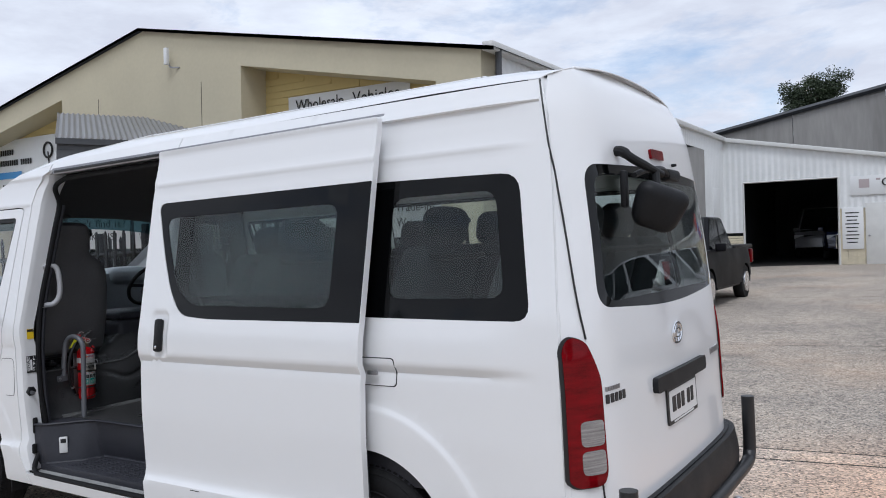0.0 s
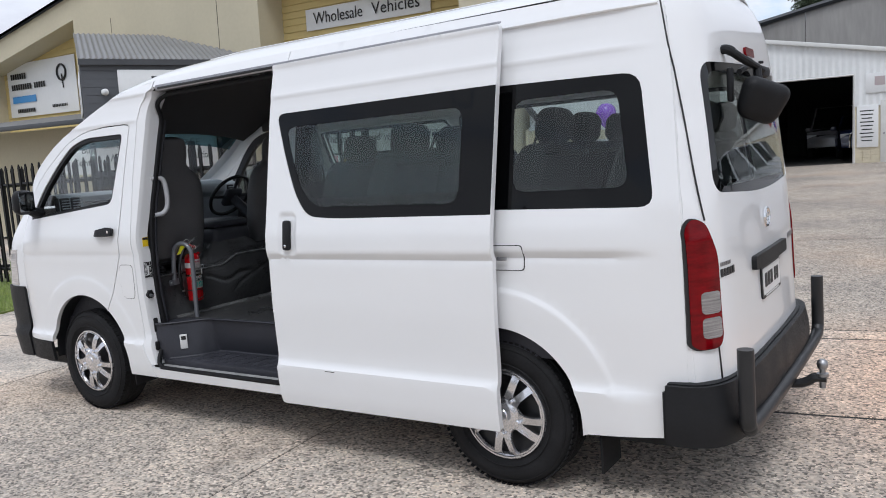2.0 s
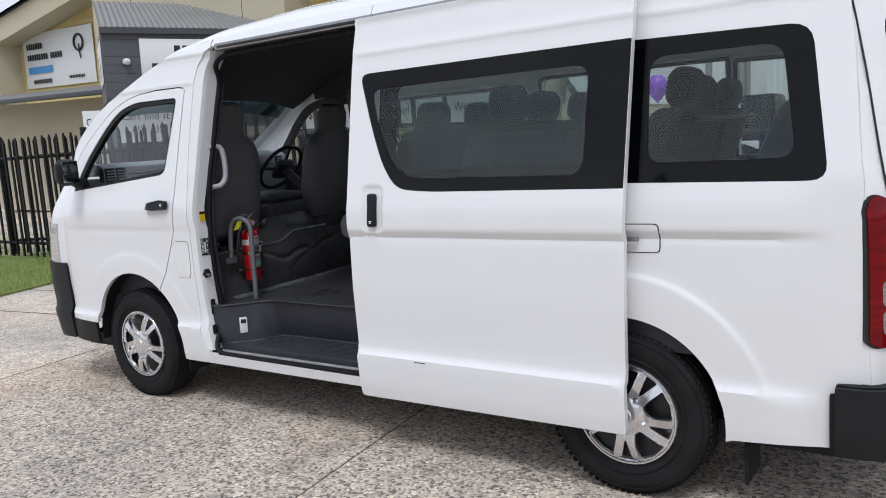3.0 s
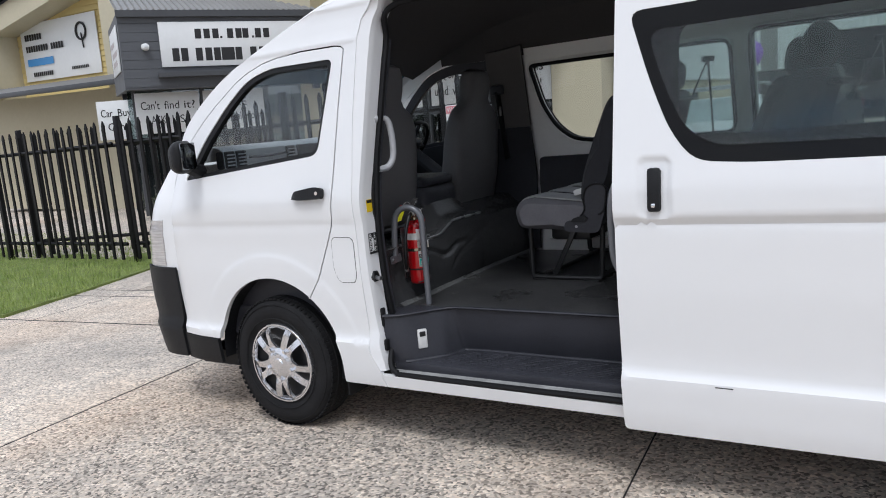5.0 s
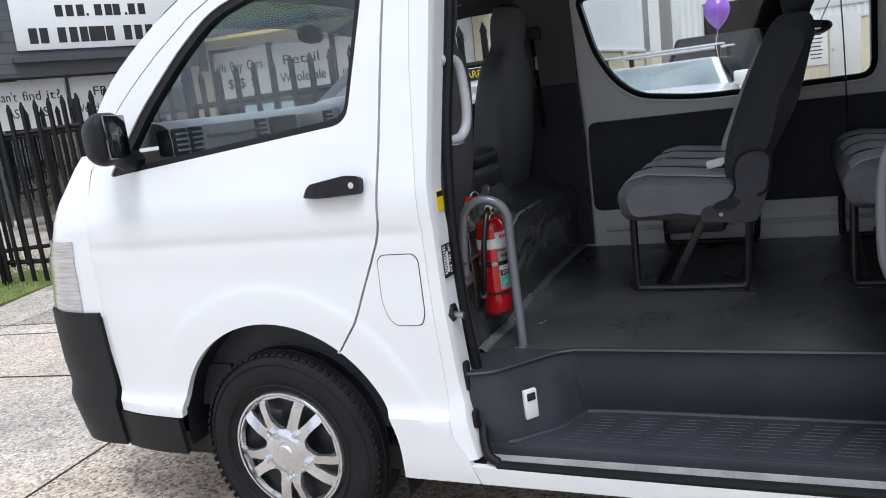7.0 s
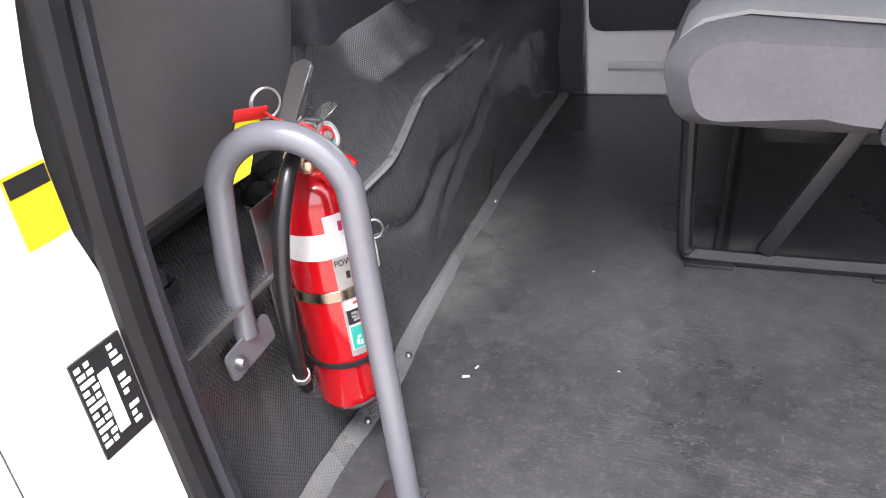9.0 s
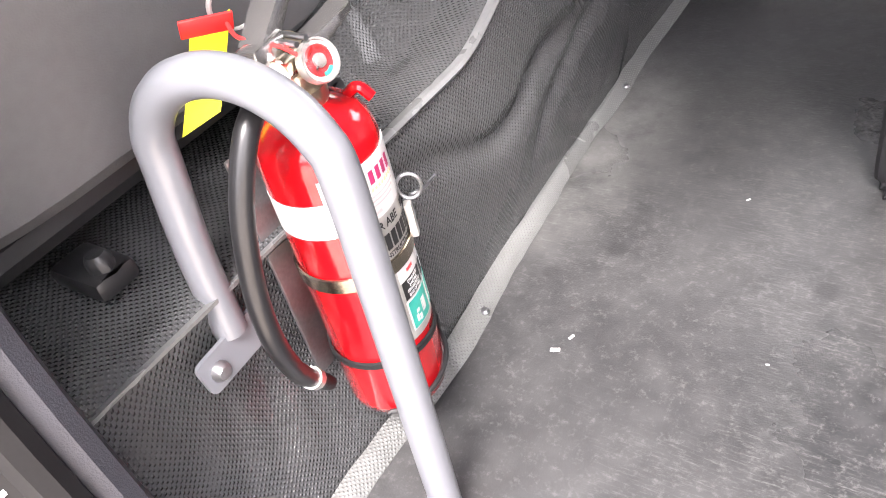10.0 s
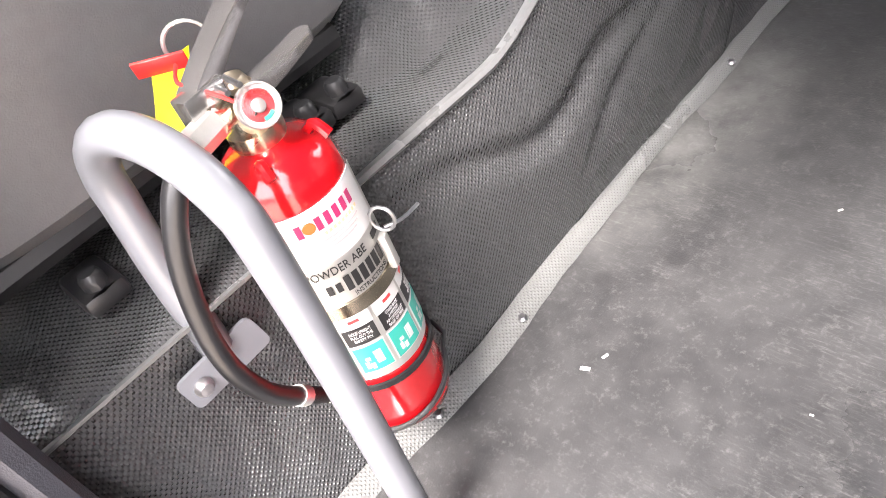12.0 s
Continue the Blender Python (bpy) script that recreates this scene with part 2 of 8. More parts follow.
CONCRETE = concrete_ground("exposed_aggregate_concrete", 1.1)
CONCRETE_OLD = concrete_ground("worn_dark_aggregate_concrete", 0.85)
CONCRETE_PALE = concrete_ground("pale_aggregate_concrete", 1.22, 0.6)
JOINT = mat("joint_filler", (0.018, 0.017, 0.016), 0.9, var=0.3, scale=12)
RENDER_C = mat("cream_render", (0.50, 0.455, 0.335), 0.85, var=0.05, scale=0.8, bump=0.1, bscale=160)
YELLOW_W = mat("yellow_weatherboard", (0.58, 0.46, 0.20), 0.8, var=0.04, scale=1.0)
CLAD_W = mat("white_steel_cladding", (0.72, 0.735, 0.735), 0.45, var=0.05, scale=0.6)
BARGE = mat("weathered_grey_trim", (0.12, 0.115, 0.115), 0.6, var=0.1, scale=2)
CLAD_D = mat("charcoal_steel", (0.055, 0.058, 0.064), 0.5, var=0.1, scale=1.5)
ROOF_G = mat("grey_corrugated_steel", (0.20, 0.20, 0.20), 0.5, var=0.12, scale=1.2)
ANNEX_G = mat("slate_grey_cladding", (0.085, 0.09, 0.10), 0.6, var=0.06, scale=1.0)
GREY_CONC = mat("weathered_tilt_panel", (0.30, 0.29, 0.275), 0.9, var=0.22, scale=0.35, stretch=(1, 1, 0.15))
BRICK_C = mat("cream_brick", (0.62, 0.56, 0.42), 0.85, var=0.12, scale=3, bump=0.2, bscale=90)
GUTTER = mat("gutter_paint", (0.62, 0.62, 0.60), 0.4, var=0.05)
FENCE_B = mat("black_powder_coat", (0.006, 0.006, 0.007), 0.45, var=0.2, scale=10, spec=0.2)
# near-black colour that stands in for the shade inside rooms
ROOM_SHADE = mat("painted_room_shade", (0.05, 0.05, 0.055), 0.9, var=0.2, scale=0.7)

# ---------- building blocks ----------
from mathutils.geometry import delaunay_2d_cdt


def finish(bm, name, material, angle=35):
    bmesh.ops.recalc_face_normals(bm, faces=bm.faces)
    me = bpy.data.meshes.new(name)
    bm.to_mesh(me)
    bm.free()
    for p in me.polygons:
        p.use_smooth = True
    me.set_sharp_from_angle(angle=radians(angle))
    me.materials.append(material)
    return me


def part(name, bm, material, parent, label="", angle=35):
    """One mesh under a thing or a part. Coordinates are the place's own, less the thing's base."""
    root = parent
    while root.parent:
        root = root.parent
    bmesh.ops.translate(bm, verts=bm.verts, vec=-root.location)
    ob = new(name, finish(bm, name, material, angle))
    ob.parent = parent
    if label:
        ob["label"] = label
    return ob


def thing(name, loc, label, category, group="", kind=""):
    ob = new(name)
    ob.location = loc
    return tagged(ob, label, category, group, kind)


def solid(name, bm, material, label, category, group="", kind="", angle=35):
    """A thing made of one mesh."""
    return tagged(new(name, finish(bm, name, material, angle)), label, category, group, kind)


def merge(bm, other):
    me = bpy.data.meshes.new("tmp")
    other.to_mesh(me)
    other.free()
    bm.from_mesh(me)
    bpy.data.meshes.remove(me)


def box(x0, x1, y0, y1, z0, z1, bev=0.0, bm=None, seg=2, m=None):
    b = bmesh.new()
    bmesh.ops.create_cube(b, size=1)
    for v in b.verts:
        v.co = Vector(((x0 + x1) / 2 + v.co.x * (x1 - x0), (y0 + y1) / 2 + v.co.y * (y1 - y0), (z0 + z1) / 2 + v.co.z * (z1 - z0)))
    if bev:
        bmesh.ops.bevel(b, geom=b.edges[:], offset=bev, segments=seg, affect="EDGES", profile=0.5)
    if m is not None:
        bmesh.ops.transform(b, matrix=m, verts=b.verts)
    if bm is None:
        return b
    merge(bm, b)
    return bm


def frame_of(d):
    d = d.normalized()
    a = Vector((0, 0, 1)) if abs(d.z) < 0.9 else Vector((1, 0, 0))
    u = d.cross(a).normalized()
    return u, d.cross(u).normalized()


def smooth_path(pts, per=6):
    """A rounded line through the points."""
    p = [Vector(q) for q in pts]
    p = [2 * p[0] - p[1]] + p + [2 * p[-1] - p[-2]]
    out = []
    for i in range(1, len(p) - 2):
        for k in range(per):
            t = k / per
            out.append(0.5 * ((2 * p[i]) + (p[i + 1] - p[i - 1]) * t + (2 * p[i - 1] - 5 * p[i] + 4 * p[i + 1] - p[i + 2]) * t * t
                              + (3 * p[i] - p[i - 1] - 3 * p[i + 1] + p[i + 2]) * t ** 3))
    return out + [p[-2]]


def tube(pts, r, n=10, bm=None, caps=True, flat=1.0):
    bm = bm or bmesh.new()
    p = [Vector(q) for q in pts]
    u = None
    rings = []
    for i, c in enumerate(p):
        d = (p[min(i + 1, len(p) - 1)] - p[max(i - 1, 0)]).normalized()
        if u is None:
            u, w = frame_of(d)
        else:
            u = (u - d * u.dot(d)).normalized()
            w = d.cross(u)
        rr = r[i] if isinstance(r, (list, tuple)) else r
        rings.append([bm.verts.new(c + rr * (math.cos(a) * u + flat * math.sin(a) * w)) for a in (2 * math.pi * k / n for k in range(n))])
    for a, b in zip(rings, rings[1:]):
        for k in range(n):
            bm.faces.new((a[k], a[(k + 1) % n], b[(k + 1) % n], b[k]))
    if caps:
        bm.faces.new(rings[0])
        bm.faces.new(rings[-1][::-1])
    return bm


def lathe(profile, centre, axis="z", n=32, bm=None, closed=False):
    """Turns (radius, height) pairs about an axis through centre."""
    bm = bm or bmesh.new()
    c = Vector(centre)
    rings = []
    for r, h in profile:
        ring = []
        for k in range(n):
            a = 2 * math.pi * k / n
            p = (r * math.cos(a), r * math.sin(a), h)
            p = {"z": p, "y": (p[0], p[2], p[1]), "x": (p[2], p[0], p[1])}[axis]
            ring.append(bm.verts.new(c + Vector(p)))
        rings.append(ring)
    pairs = list(zip(rings, rings[1:])) + ([(rings[-1], rings[0])] if closed else [])
    for a, b in pairs:
        for k in range(n):
            bm.faces.new((a[k], a[(k + 1) % n], b[(k + 1) % n], b[k]))
    if not closed:
        if profile[0][0] > 1e-6:
            bm.faces.new(rings[0])
        if profile[-1][0] > 1e-6:
            bm.faces.new(rings[-1][::-1])
    bmesh.ops.remove_doubles(bm, verts=bm.verts, dist=1e-6)
    return bm


def sheet(f, us, vs, t=0.0, bm=None):
    """A curved sheet f(u, v), with a thickness t behind it."""
    bm = bm or bmesh.new()
    g = [[bm.verts.new(f(u, v)) for v in vs] for u in us]
    faces = [bm.faces.new((g[i][j], g[i + 1][j], g[i + 1][j + 1], g[i][j + 1])) for i in range(len(us) - 1) for j in range(len(vs) - 1)]
    if t:
        bm.normal_update()
        bmesh.ops.solidify(bm, geom=faces, thickness=t)
    return bm


def rounded(loop, r, seg=4):
    """The polygon with its corners rounded. r: one radius, or one a corner."""
    out = []
    n = len(loop)
    for i in range(n):
        p0, p, p1 = Vector(loop[i - 1]), Vector(loop[i]), Vector(loop[(i + 1) % n])
        rr = r[i] if isinstance(r, (list, tuple)) else r
        a, b = p0 - p, p1 - p
        k = min(rr, a.length * 0.45, b.length * 0.45)
        if k < 1e-4:
            out.append(tuple(p))
            continue
        s, e = p + a.normalized() * k, p + b.normalized() * k
        for j in range(seg + 1):
            t = j / seg
            out.append(tuple((1 - t) ** 2 * s + 2 * t * (1 - t) * p + t * t * e))
    return out


def dense(loop, step):
    out = []
    for i, p in enumerate(loop):
        q = loop[(i + 1) % len(loop)]
        d = math.dist(p, q)
        n = max(1, int(d / step + 0.5))
        out += [(p[0] + (q[0] - p[0]) * k / n, p[1] + (q[1] - p[1]) * k / n) for k in range(n)]
    return out


def inside(p, loop):
    c = False
    for i in range(len(loop)):
        a, b = loop[i - 1], loop[i]
        if (a[1] > p[1]) != (b[1] > p[1]) and p[0] < (b[0] - a[0]) * (p[1] - a[1]) / (b[1] - a[1]) + a[0]:
            c = not c
    return c


def panel(outer, holes, f, t, step=0.06, bm=None, rows=(), extra=()):
    """A pressed panel: the plane outline with its holes, bent on the surface f(u, v), t thick inwards (t < 0: outwards)."""
    bm = bm or bmesh.new()
    loops = [dense(l, step) for l in [outer, *holes]]
    pts, edges = [], []
    for l in loops:
        k = len(pts)
        pts += [Vector(p) for p in l]
        edges += [(k + i, k + (i + 1) % len(l)) for i in range(len(l))]
    edge_pts = np.array([tuple(p) for p in pts])
    u0, u1 = min(p[0] for p in outer), max(p[0] for p in outer)
    v0, v1 = min(p[1] for p in outer), max(p[1] for p in outer)
    levels = [v for v in np.arange(v0 + step / 2, v1, step) if not any(abs(v - r) < 0.012 for r in rows)] + [r for r in rows if v0 < r < v1]
    for u in np.arange(u0 + step / 2, u1, step):
        for v in levels:
            if any(math.hypot(u - e[0], v - e[1]) < 0.012 for e in extra):
                continue
            if np.min(np.abs(edge_pts - (u, v)).sum(1)) > (step * 0.6 if v not in rows else 0.004) and inside((u, v), loops[0]) and not any(inside((u, v), h) for h in loops[1:]):
                pts.append(Vector((u, v)))
    for u, v in extra:
        if np.min(np.abs(edge_pts - (u, v)).sum(1)) > 0.006 and inside((u, v), loops[0]) and not any(inside((u, v), h) for h in loops[1:]):
            pts.append(Vector((u, v)))
    vs, _, fs, *_ = delaunay_2d_cdt(pts, edges, [], 0, 1e-6)
    keep = []
    for fa in fs:
        c = (sum(vs[i][0] for i in fa) / len(fa), sum(vs[i][1] for i in fa) / len(fa))
        if inside(c, loops[0]) and not any(inside(c, h) for h in loops[1:]):
            keep.append(fa)
    e = 1e-3
    front, back = {}, {}
    for i in {i for fa in keep for i in fa}:
        u, v = vs[i]
        p = Vector(f(u, v))
        n = (Vector(f(u + e, v)) - p).cross(Vector(f(u, v + e)) - p).normalized()
        front[i] = bm.verts.new(p)
        back[i] = bm.verts.new(p - n * t)
    count = {}
    for fa in keep:
        bm.faces.new([front[i] for i in fa])
        bm.faces.new([back[i] for i in reversed(fa)])
        for a, b in zip(fa, (*fa[1:], fa[0])):
            count.setdefault((min(a, b), max(a, b)), []).append((a, b))
    for k, l in count.items():
        if len(l) == 1:
            a, b = l[0]
            bm.faces.new((front[b], front[a], back[a], back[b]))
    return bm


def arc(cx, cz, r, a0, a1, n=14):
    return [(cx + r * math.cos(radians(a0 + (a1 - a0) * k / n)), cz + r * math.sin(radians(a0 + (a1 - a0) * k / n))) for k in range(n + 1)]


def text(name, words, size, m, material, parent=None, depth=0.002, align="CENTER", label="", width=None):
    """Lettering as a mesh, in the plane of m."""
    cu = bpy.data.curves.new(name, "FONT")
    cu.body, cu.size, cu.extrude, cu.align_x, cu.align_y, cu.resolution_u = words, size, depth, align, "CENTER", 3
    tmp = bpy.data.objects.new(name, cu)
    scene.collection.objects.link(tmp)
    bpy.context.view_layer.update()
    me = bpy.data.meshes.new_from_object(tmp)
    bpy.data.objects.remove(tmp)
    bpy.data.curves.remove(cu)
    if width:
        xs = [v.co.x for v in me.vertices]
        me.transform(Matrix.Diagonal((width / max(max(xs) - min(xs), 1e-6), 1, 1, 1)))
    me.materials.clear()
    me.materials.append(material)
    if parent is not None:
        root = parent
        while root.parent:
            root = root.parent
        m = Matrix.Translation(-root.location) @ m
    me.transform(m)
    ob = new(name, me)
    if parent is not None:
        ob.parent = parent
    if label:
        ob["label"] = label
    return ob

# ---------- ground ----------


def rise(y):
    """The yard is level round the van and climbs gently towards the workshop."""
    return 0.0195 * max(0.0, min(y, 34.0) - 4.0)


ground_bm = bmesh.new()
for gx in ((-400, -60, -30, -16, -8, 0, 8, 16, 30, 60, 400),):
    gy = (-400, -60, -25, -8, 0, 4, 8, 16, 34, 60, 120, 500)
    gv = [[ground_bm.verts.new((x, y, -0.003 + rise(y))) for y in gy] for x in gx]
    for i in range(len(gx) - 1):
        for j in range(len(gy) - 1):
            ground_bm.faces.new((gv[i][j], gv[i + 1][j], gv[i + 1][j + 1], gv[i][j + 1]))
solid("ground", ground_bm, JOINT, "dark packed base under the concrete slabs", "ground", kind="structure")
pavement = tagged(new("pavement"), "worn exposed-aggregate concrete yard in large slabs", "pavement", kind="structure")
X_JOINTS = (-60, -30, -22, -16, -11.4, -8.5, -5.64, -2.43, 4.6, 7.8, 12, 20, 45)
Y_JOINTS = (-40, -20, -10, -4.2, -1.0, 2.24, 3.22, 3.50, 8.45, 15.0, 19, 26.5, 45)
for i in range(len(X_JOINTS) - 1):
    for j in range(len(Y_JOINTS) - 1):
        g = 0.009
        ga, gb = [0.003 if v == -2.43 else g for v in X_JOINTS[i:i + 2]]
        ya, yb = [1.48 if v == 2.24 and X_JOINTS[i] > -3 else v for v in Y_JOINTS[j:j + 2]]
        x0, x1, y0, y1 = X_JOINTS[i] + ga, X_JOINTS[i + 1] - gb, ya + 1.6 * g, yb - 1.6 * g
        b = box(x0, x1, y0, y1, -0.1, 0.0, 0.004, seg=1)
        for v in b.verts:
            v.co.z += rise(v.co.x * math.sin(radians(7)) + v.co.y * math.cos(radians(7)))
        part("slab", b, CONCRETE_OLD if X_JOINTS[i] > -9 and y0 > 3.4 else CONCRETE_PALE if x1 < -5 else CONCRETE, pavement)

pavement.rotation_euler = (0, 0, radians(7))

# ---------- the van: body shell ----------
van = thing("passenger_van", (-2.75, 0.94, 0), "white high-roof passenger van with its side door slid open", "van")
MID = 0.94
PROF = [(0.20, 0.06), (0.28, 0.028), (0.33, 0.016), (0.49, 0.003), (0.503, 0.020), (0.54, 0.025), (0.8, 0.013), (1.02, 0.016), (1.042, 0.024),
        (1.060, 0.006), (1.075, 0.001), (1.16, 0.006), (1.24, 0.022), (1.78, 0.115), (1.845, 0.128), (1.858, 0.121), (1.874, 0.131),
        (2.0, 0.158), (2.012, 0.148), (2.026, 0.158), (2.11, 0.205), (2.3, 0.30)]
PZ, PY = [p[0] for p in PROF], [p[1] for p in PROF]


def prof(z):
    return float(np.mean(np.interp([z - 0.008, z - 0.004, z, z + 0.004, z + 0.008], PZ, PY)))


def soft_prof(z):
    """The flank's profile where its pressed lines have run out, at the rear corner."""
    return float(np.interp(z, (0.20, 0.28, 0.50, 0.80, 1.10, 1.24, 1.78, 2.0, 2.11, 2.3), (0.06, 0.03, 0.020, 0.013, 0.012, 0.022, 0.115, 0.156, 0.205, 0.30)))


def taper(x, z):
    start = float(np.interp(z, (1.0, 1.4), (-4.75, -4.57)))
    return 0.30 * max(0, (start - x) / 0.6) ** 2.3 + 0.035 * max(0, (x + 0.75) / 0.45) ** 2.2


def flare(x, z):
    """The pressed lip of the wings over the wheels, fading out behind the wheel."""
    out = 0.0
    for cx in (-4.24, -1.15):
        d = math.hypot(x - cx, z - 0.35)
        if z > 0.2 and d < 0.62:
            k = min(1.0, max(0.0, (0.566 - d) / (0.024 if cx > -2 else 0.036)))
            a = math.degrees(math.atan2(z - 0.35, x - cx))
            out = (0.0105 if cx > -2 else 0.0055) * k * k * (3 - 2 * k) * min(1.0, max(0.0, (a - 8) / 22 if a < 90 else (168 - a) / 40))
    return out


def lip_points(cx):
    return [(cx + r * math.cos(radians(a)), 0.35 + r * math.sin(radians(a))) for r in (0.532, 0.540, 0.549, 0.558, 0.568) for a in np.arange(4, 178, 2.2)]


def side(x, z):
    """The left flank's distance from the outermost plane."""
    p = prof(z)
    if x < -3.62 and 0.95 < z < 1.12:
        p += 0.65 * (0.010 - p) * min(1.0, (z - 0.95) / 0.05, (1.12 - z) / 0.04)
    k = min(1.0, max(0.0, (x + 0.62) / 0.24))
    p += (soft_prof(z) - p) * k * k * (3 - 2 * k)
    return p + taper(x, z) - flare(x, z)


def skin_l(off=0.0):
    return lambda x, z: (x, side(x, z) + off, z)


def skin_d(off=0.0):
    """The sliding door has no wheel flare."""
    def f(x, z):
        ex, ez = max(0.0, abs(x + 2.257) - 0.030), max(0.0, abs(z - 1.165) - 0.075)
        k = min(1.0, max(0.0, (0.034 - math.hypot(ex, ez)) / 0.020))
        return (x, prof(z) + off + 0.009 * k * k * (3 - 2 * k), z)
    return f


def skin_r(off=0.0):
    return lambda x, z: (x, 2 * MID - side(x, z) - off, z)


TOPX = (-5.12, -5.09, -4.95, -4.82, -4.47, -4.06, -3.83, -3.53, -3.0, -0.9, -0.34)
TOPZ = (1.30, 1.33, 1.45, 1.555, 1.79, 1.955, 2.03, 2.075, 2.092, 2.10, 2.092)


CREASES = (0.488, 0.50, 0.512, 0.53, 1.025, 1.038, 1.05, 1.062, 1.075, 1.09, 1.835, 1.847, 1.858, 1.868, 1.88, 1.99, 2.002, 2.012, 2.022, 2.034)


def top_z(x):
    return float(np.interp(x, TOPX, TOPZ))


def top_line(x0, x1, n=14):
    return [(x0 + (x1 - x0) * k / n, top_z(x0 + (x1 - x0) * k / n)) for k in range(n + 1)]


SEAM = 0.004
# cab side: pillars and the panel with the fuel flap, behind the front door
rear_seam = [(-3.700, 1.822), (-3.731, 1.565), (-3.758, 1.29), (-3.783, 1.075), (-3.80, 1.02), (-3.855, 0.905), (-3.912, 0.78), (-3.985, 0.684)]
door_top = [(-4.94, 1.305), (-4.85, 1.395), (-4.749, 1.486), (-4.542, 1.645), (-4.397, 1.742), (-4.314, 1.782), (-4.209, 1.815), (-4.108, 1.831), (-3.962, 1.840), (-3.755, 1.838), (-3.718, 1.832)]
cab_outer = (top_line(-5.10, -3.5) + [(-3.5, 2.035), (-3.545, 2.01), (-3.60, 1.94), (-3.625, 1.85), (-3.65, 1.5), (-3.655, 0.9), (-3.645, 0.45), (-3.60, 0.36), (-3.58, 0.285), (-3.80, 0.285)]
             + arc(-4.24, 0.36, 0.42, -10, 52, 20) + [(x + SEAM, z) for x, z in rear_seam[::-1]] + [(x, z + 0.006) for x, z in door_top[::-1]])
part("cab_side", panel(cab_outer, [], skin_l(), 0.02, 0.035, rows=CREASES, extra=lip_points(-4.24)), WHITE, van)
part("cab_side", panel(cab_outer, [], skin_r(), -0.02), WHITE, van)

# front doors
door_outer = ([(x - SEAM, z) for x, z in rear_seam[::-1]] + door_top[::-1]
              + [(-4.975, 1.1), (-4.985, 0.85), (-4.945, 0.455), (-4.66, 0.445)] + arc(-4.24, 0.36, 0.42, 168, 53, 34))
win_f = rounded([(-4.80, 1.281), (-4.62, 1.487), (-4.457, 1.645), (-4.316, 1.751), (-4.159, 1.790), (-3.766, 1.787), (-3.857, 1.362)], [0.03, 0.05, 0.06, 0.08, 0.06, 0.035, 0.05])
win_f_in = rounded([(-4.735, 1.304), (-4.585, 1.482), (-4.440, 1.625), (-4.306, 1.728), (-4.155, 1.766), (-3.790, 1.764), (-3.868, 1.381)], [0.03, 0.05, 0.06, 0.08, 0.06, 0.03, 0.04])
for skin, t, sgn in ((skin_l, 0.025, 1), (skin_r, -0.025, -1)):
    d = part("front_door", panel(door_outer, [win_f], skin(), t, 0.035, rows=CREASES, extra=lip_points(-4.24)), WHITE, van)
    part("window_frame", panel(win_f, [win_f_in], skin(0.006), 0.03 * sgn, 0.05), BLACK_PL, d)
    part("window_pane", panel(win_f_in, [], skin(0.02), 0.004 * sgn, 0.2), GLASS_C, d).visible_shadow = False

# rear quarter with its windows
arch_r = arc(-1.15, 0.345, 0.39, 187, -8, 44)
quarter = ([(-2.37, 2.10), (-2.37, 0.30), (-1.56, 0.30)] + arch_r + [(-0.74, 0.30), (-0.42, 0.32), (-0.42, 0.515), (-0.325, 0.52), (-0.328, 1.20), (-0.362, 1.7), (-0.395, 2.0), (-0.43, 2.09)])
win_r = rounded([(-1.14, 1.245), (-1.12, 1.77), (-0.485, 1.755), (-0.425, 1.235)], [0.01, 0.01, 0.07, 0.06])
win_r_in = rounded([(-1.03, 1.315), (-1.03, 1.70), (-0.575, 1.70), (-0.525, 1.315)], 0.06)
win_m = rounded([(-2.3, 1.25), (-2.3, 1.79), (-1.155, 1.785), (-1.165, 1.25)], [0.06, 0.06, 0.01, 0.01])
win_m_in = rounded([(-2.2, 1.33), (-2.2, 1.71), (-1.22, 1.71), (-1.22, 1.33)], 0.06)
q = part("rear_quarter", panel(quarter, [win_r, win_m], skin_l(), 0.02, 0.035, rows=CREASES, extra=lip_points(-1.15)), WHITE, van)
for w, wi in ((win_r, win_r_in), (win_m, win_m_in)):
    part("window_border", panel(w, [wi], skin_l(0.004), 0.006, 0.08), FRIT, q)
    part("window_pane", panel(wi, [], skin_l(0.0045), 0.005, 0.15), GLASS_T, q).visible_shadow = False
# the latch flap on the quarter
cf = rounded([(-1.16, 0.988), (-1.16, 1.092), (-0.985, 1.092), (-0.985, 0.988)], 0.018)
part("catch_gap", panel([(-1.0725 + (x + 1.0725) * 1.045, 1.04 + (z - 1.04) * 1.07) for x, z in cf], [], skin_l(-0.0008), 0.002, 0.02, rows=CREASES), INK, q)
part("catch_flap", panel(cf, [], skin_l(-0.0035), 0.004, 0.02, rows=CREASES), WHITE, q)

# right flank behind the door
quarter_r = ([(-3.655, 0.30)] + [(-3.655, 1.5), (-3.62, 1.9), (-3.5, 2.05), (-3.5, 2.085)] + top_line(-3.4, -0.42) + [(-0.395, 2.0), (-0.362, 1.7), (-0.328, 1.2), (-0.325, 0.52), (-0.42, 0.515), (-0.42, 0.32), (-0.74, 0.30)] + arch_r[::-1] + [(-1.56, 0.30)])
win_fr = rounded([(-3.575, 1.755), (-2.40, 1.755), (-2.40, 1.265), (-3.10, 1.258), (-3.35, 1.295), (-3.45, 1.377), (-3.525, 1.515)], [0.04, 0.06, 0.06, 0.12, 0.06, 0.06, 0.06])
qr = part("right_flank", panel(quarter_r, [win_fr, win_m, win_r], skin_r(), -0.02), WHITE, van)
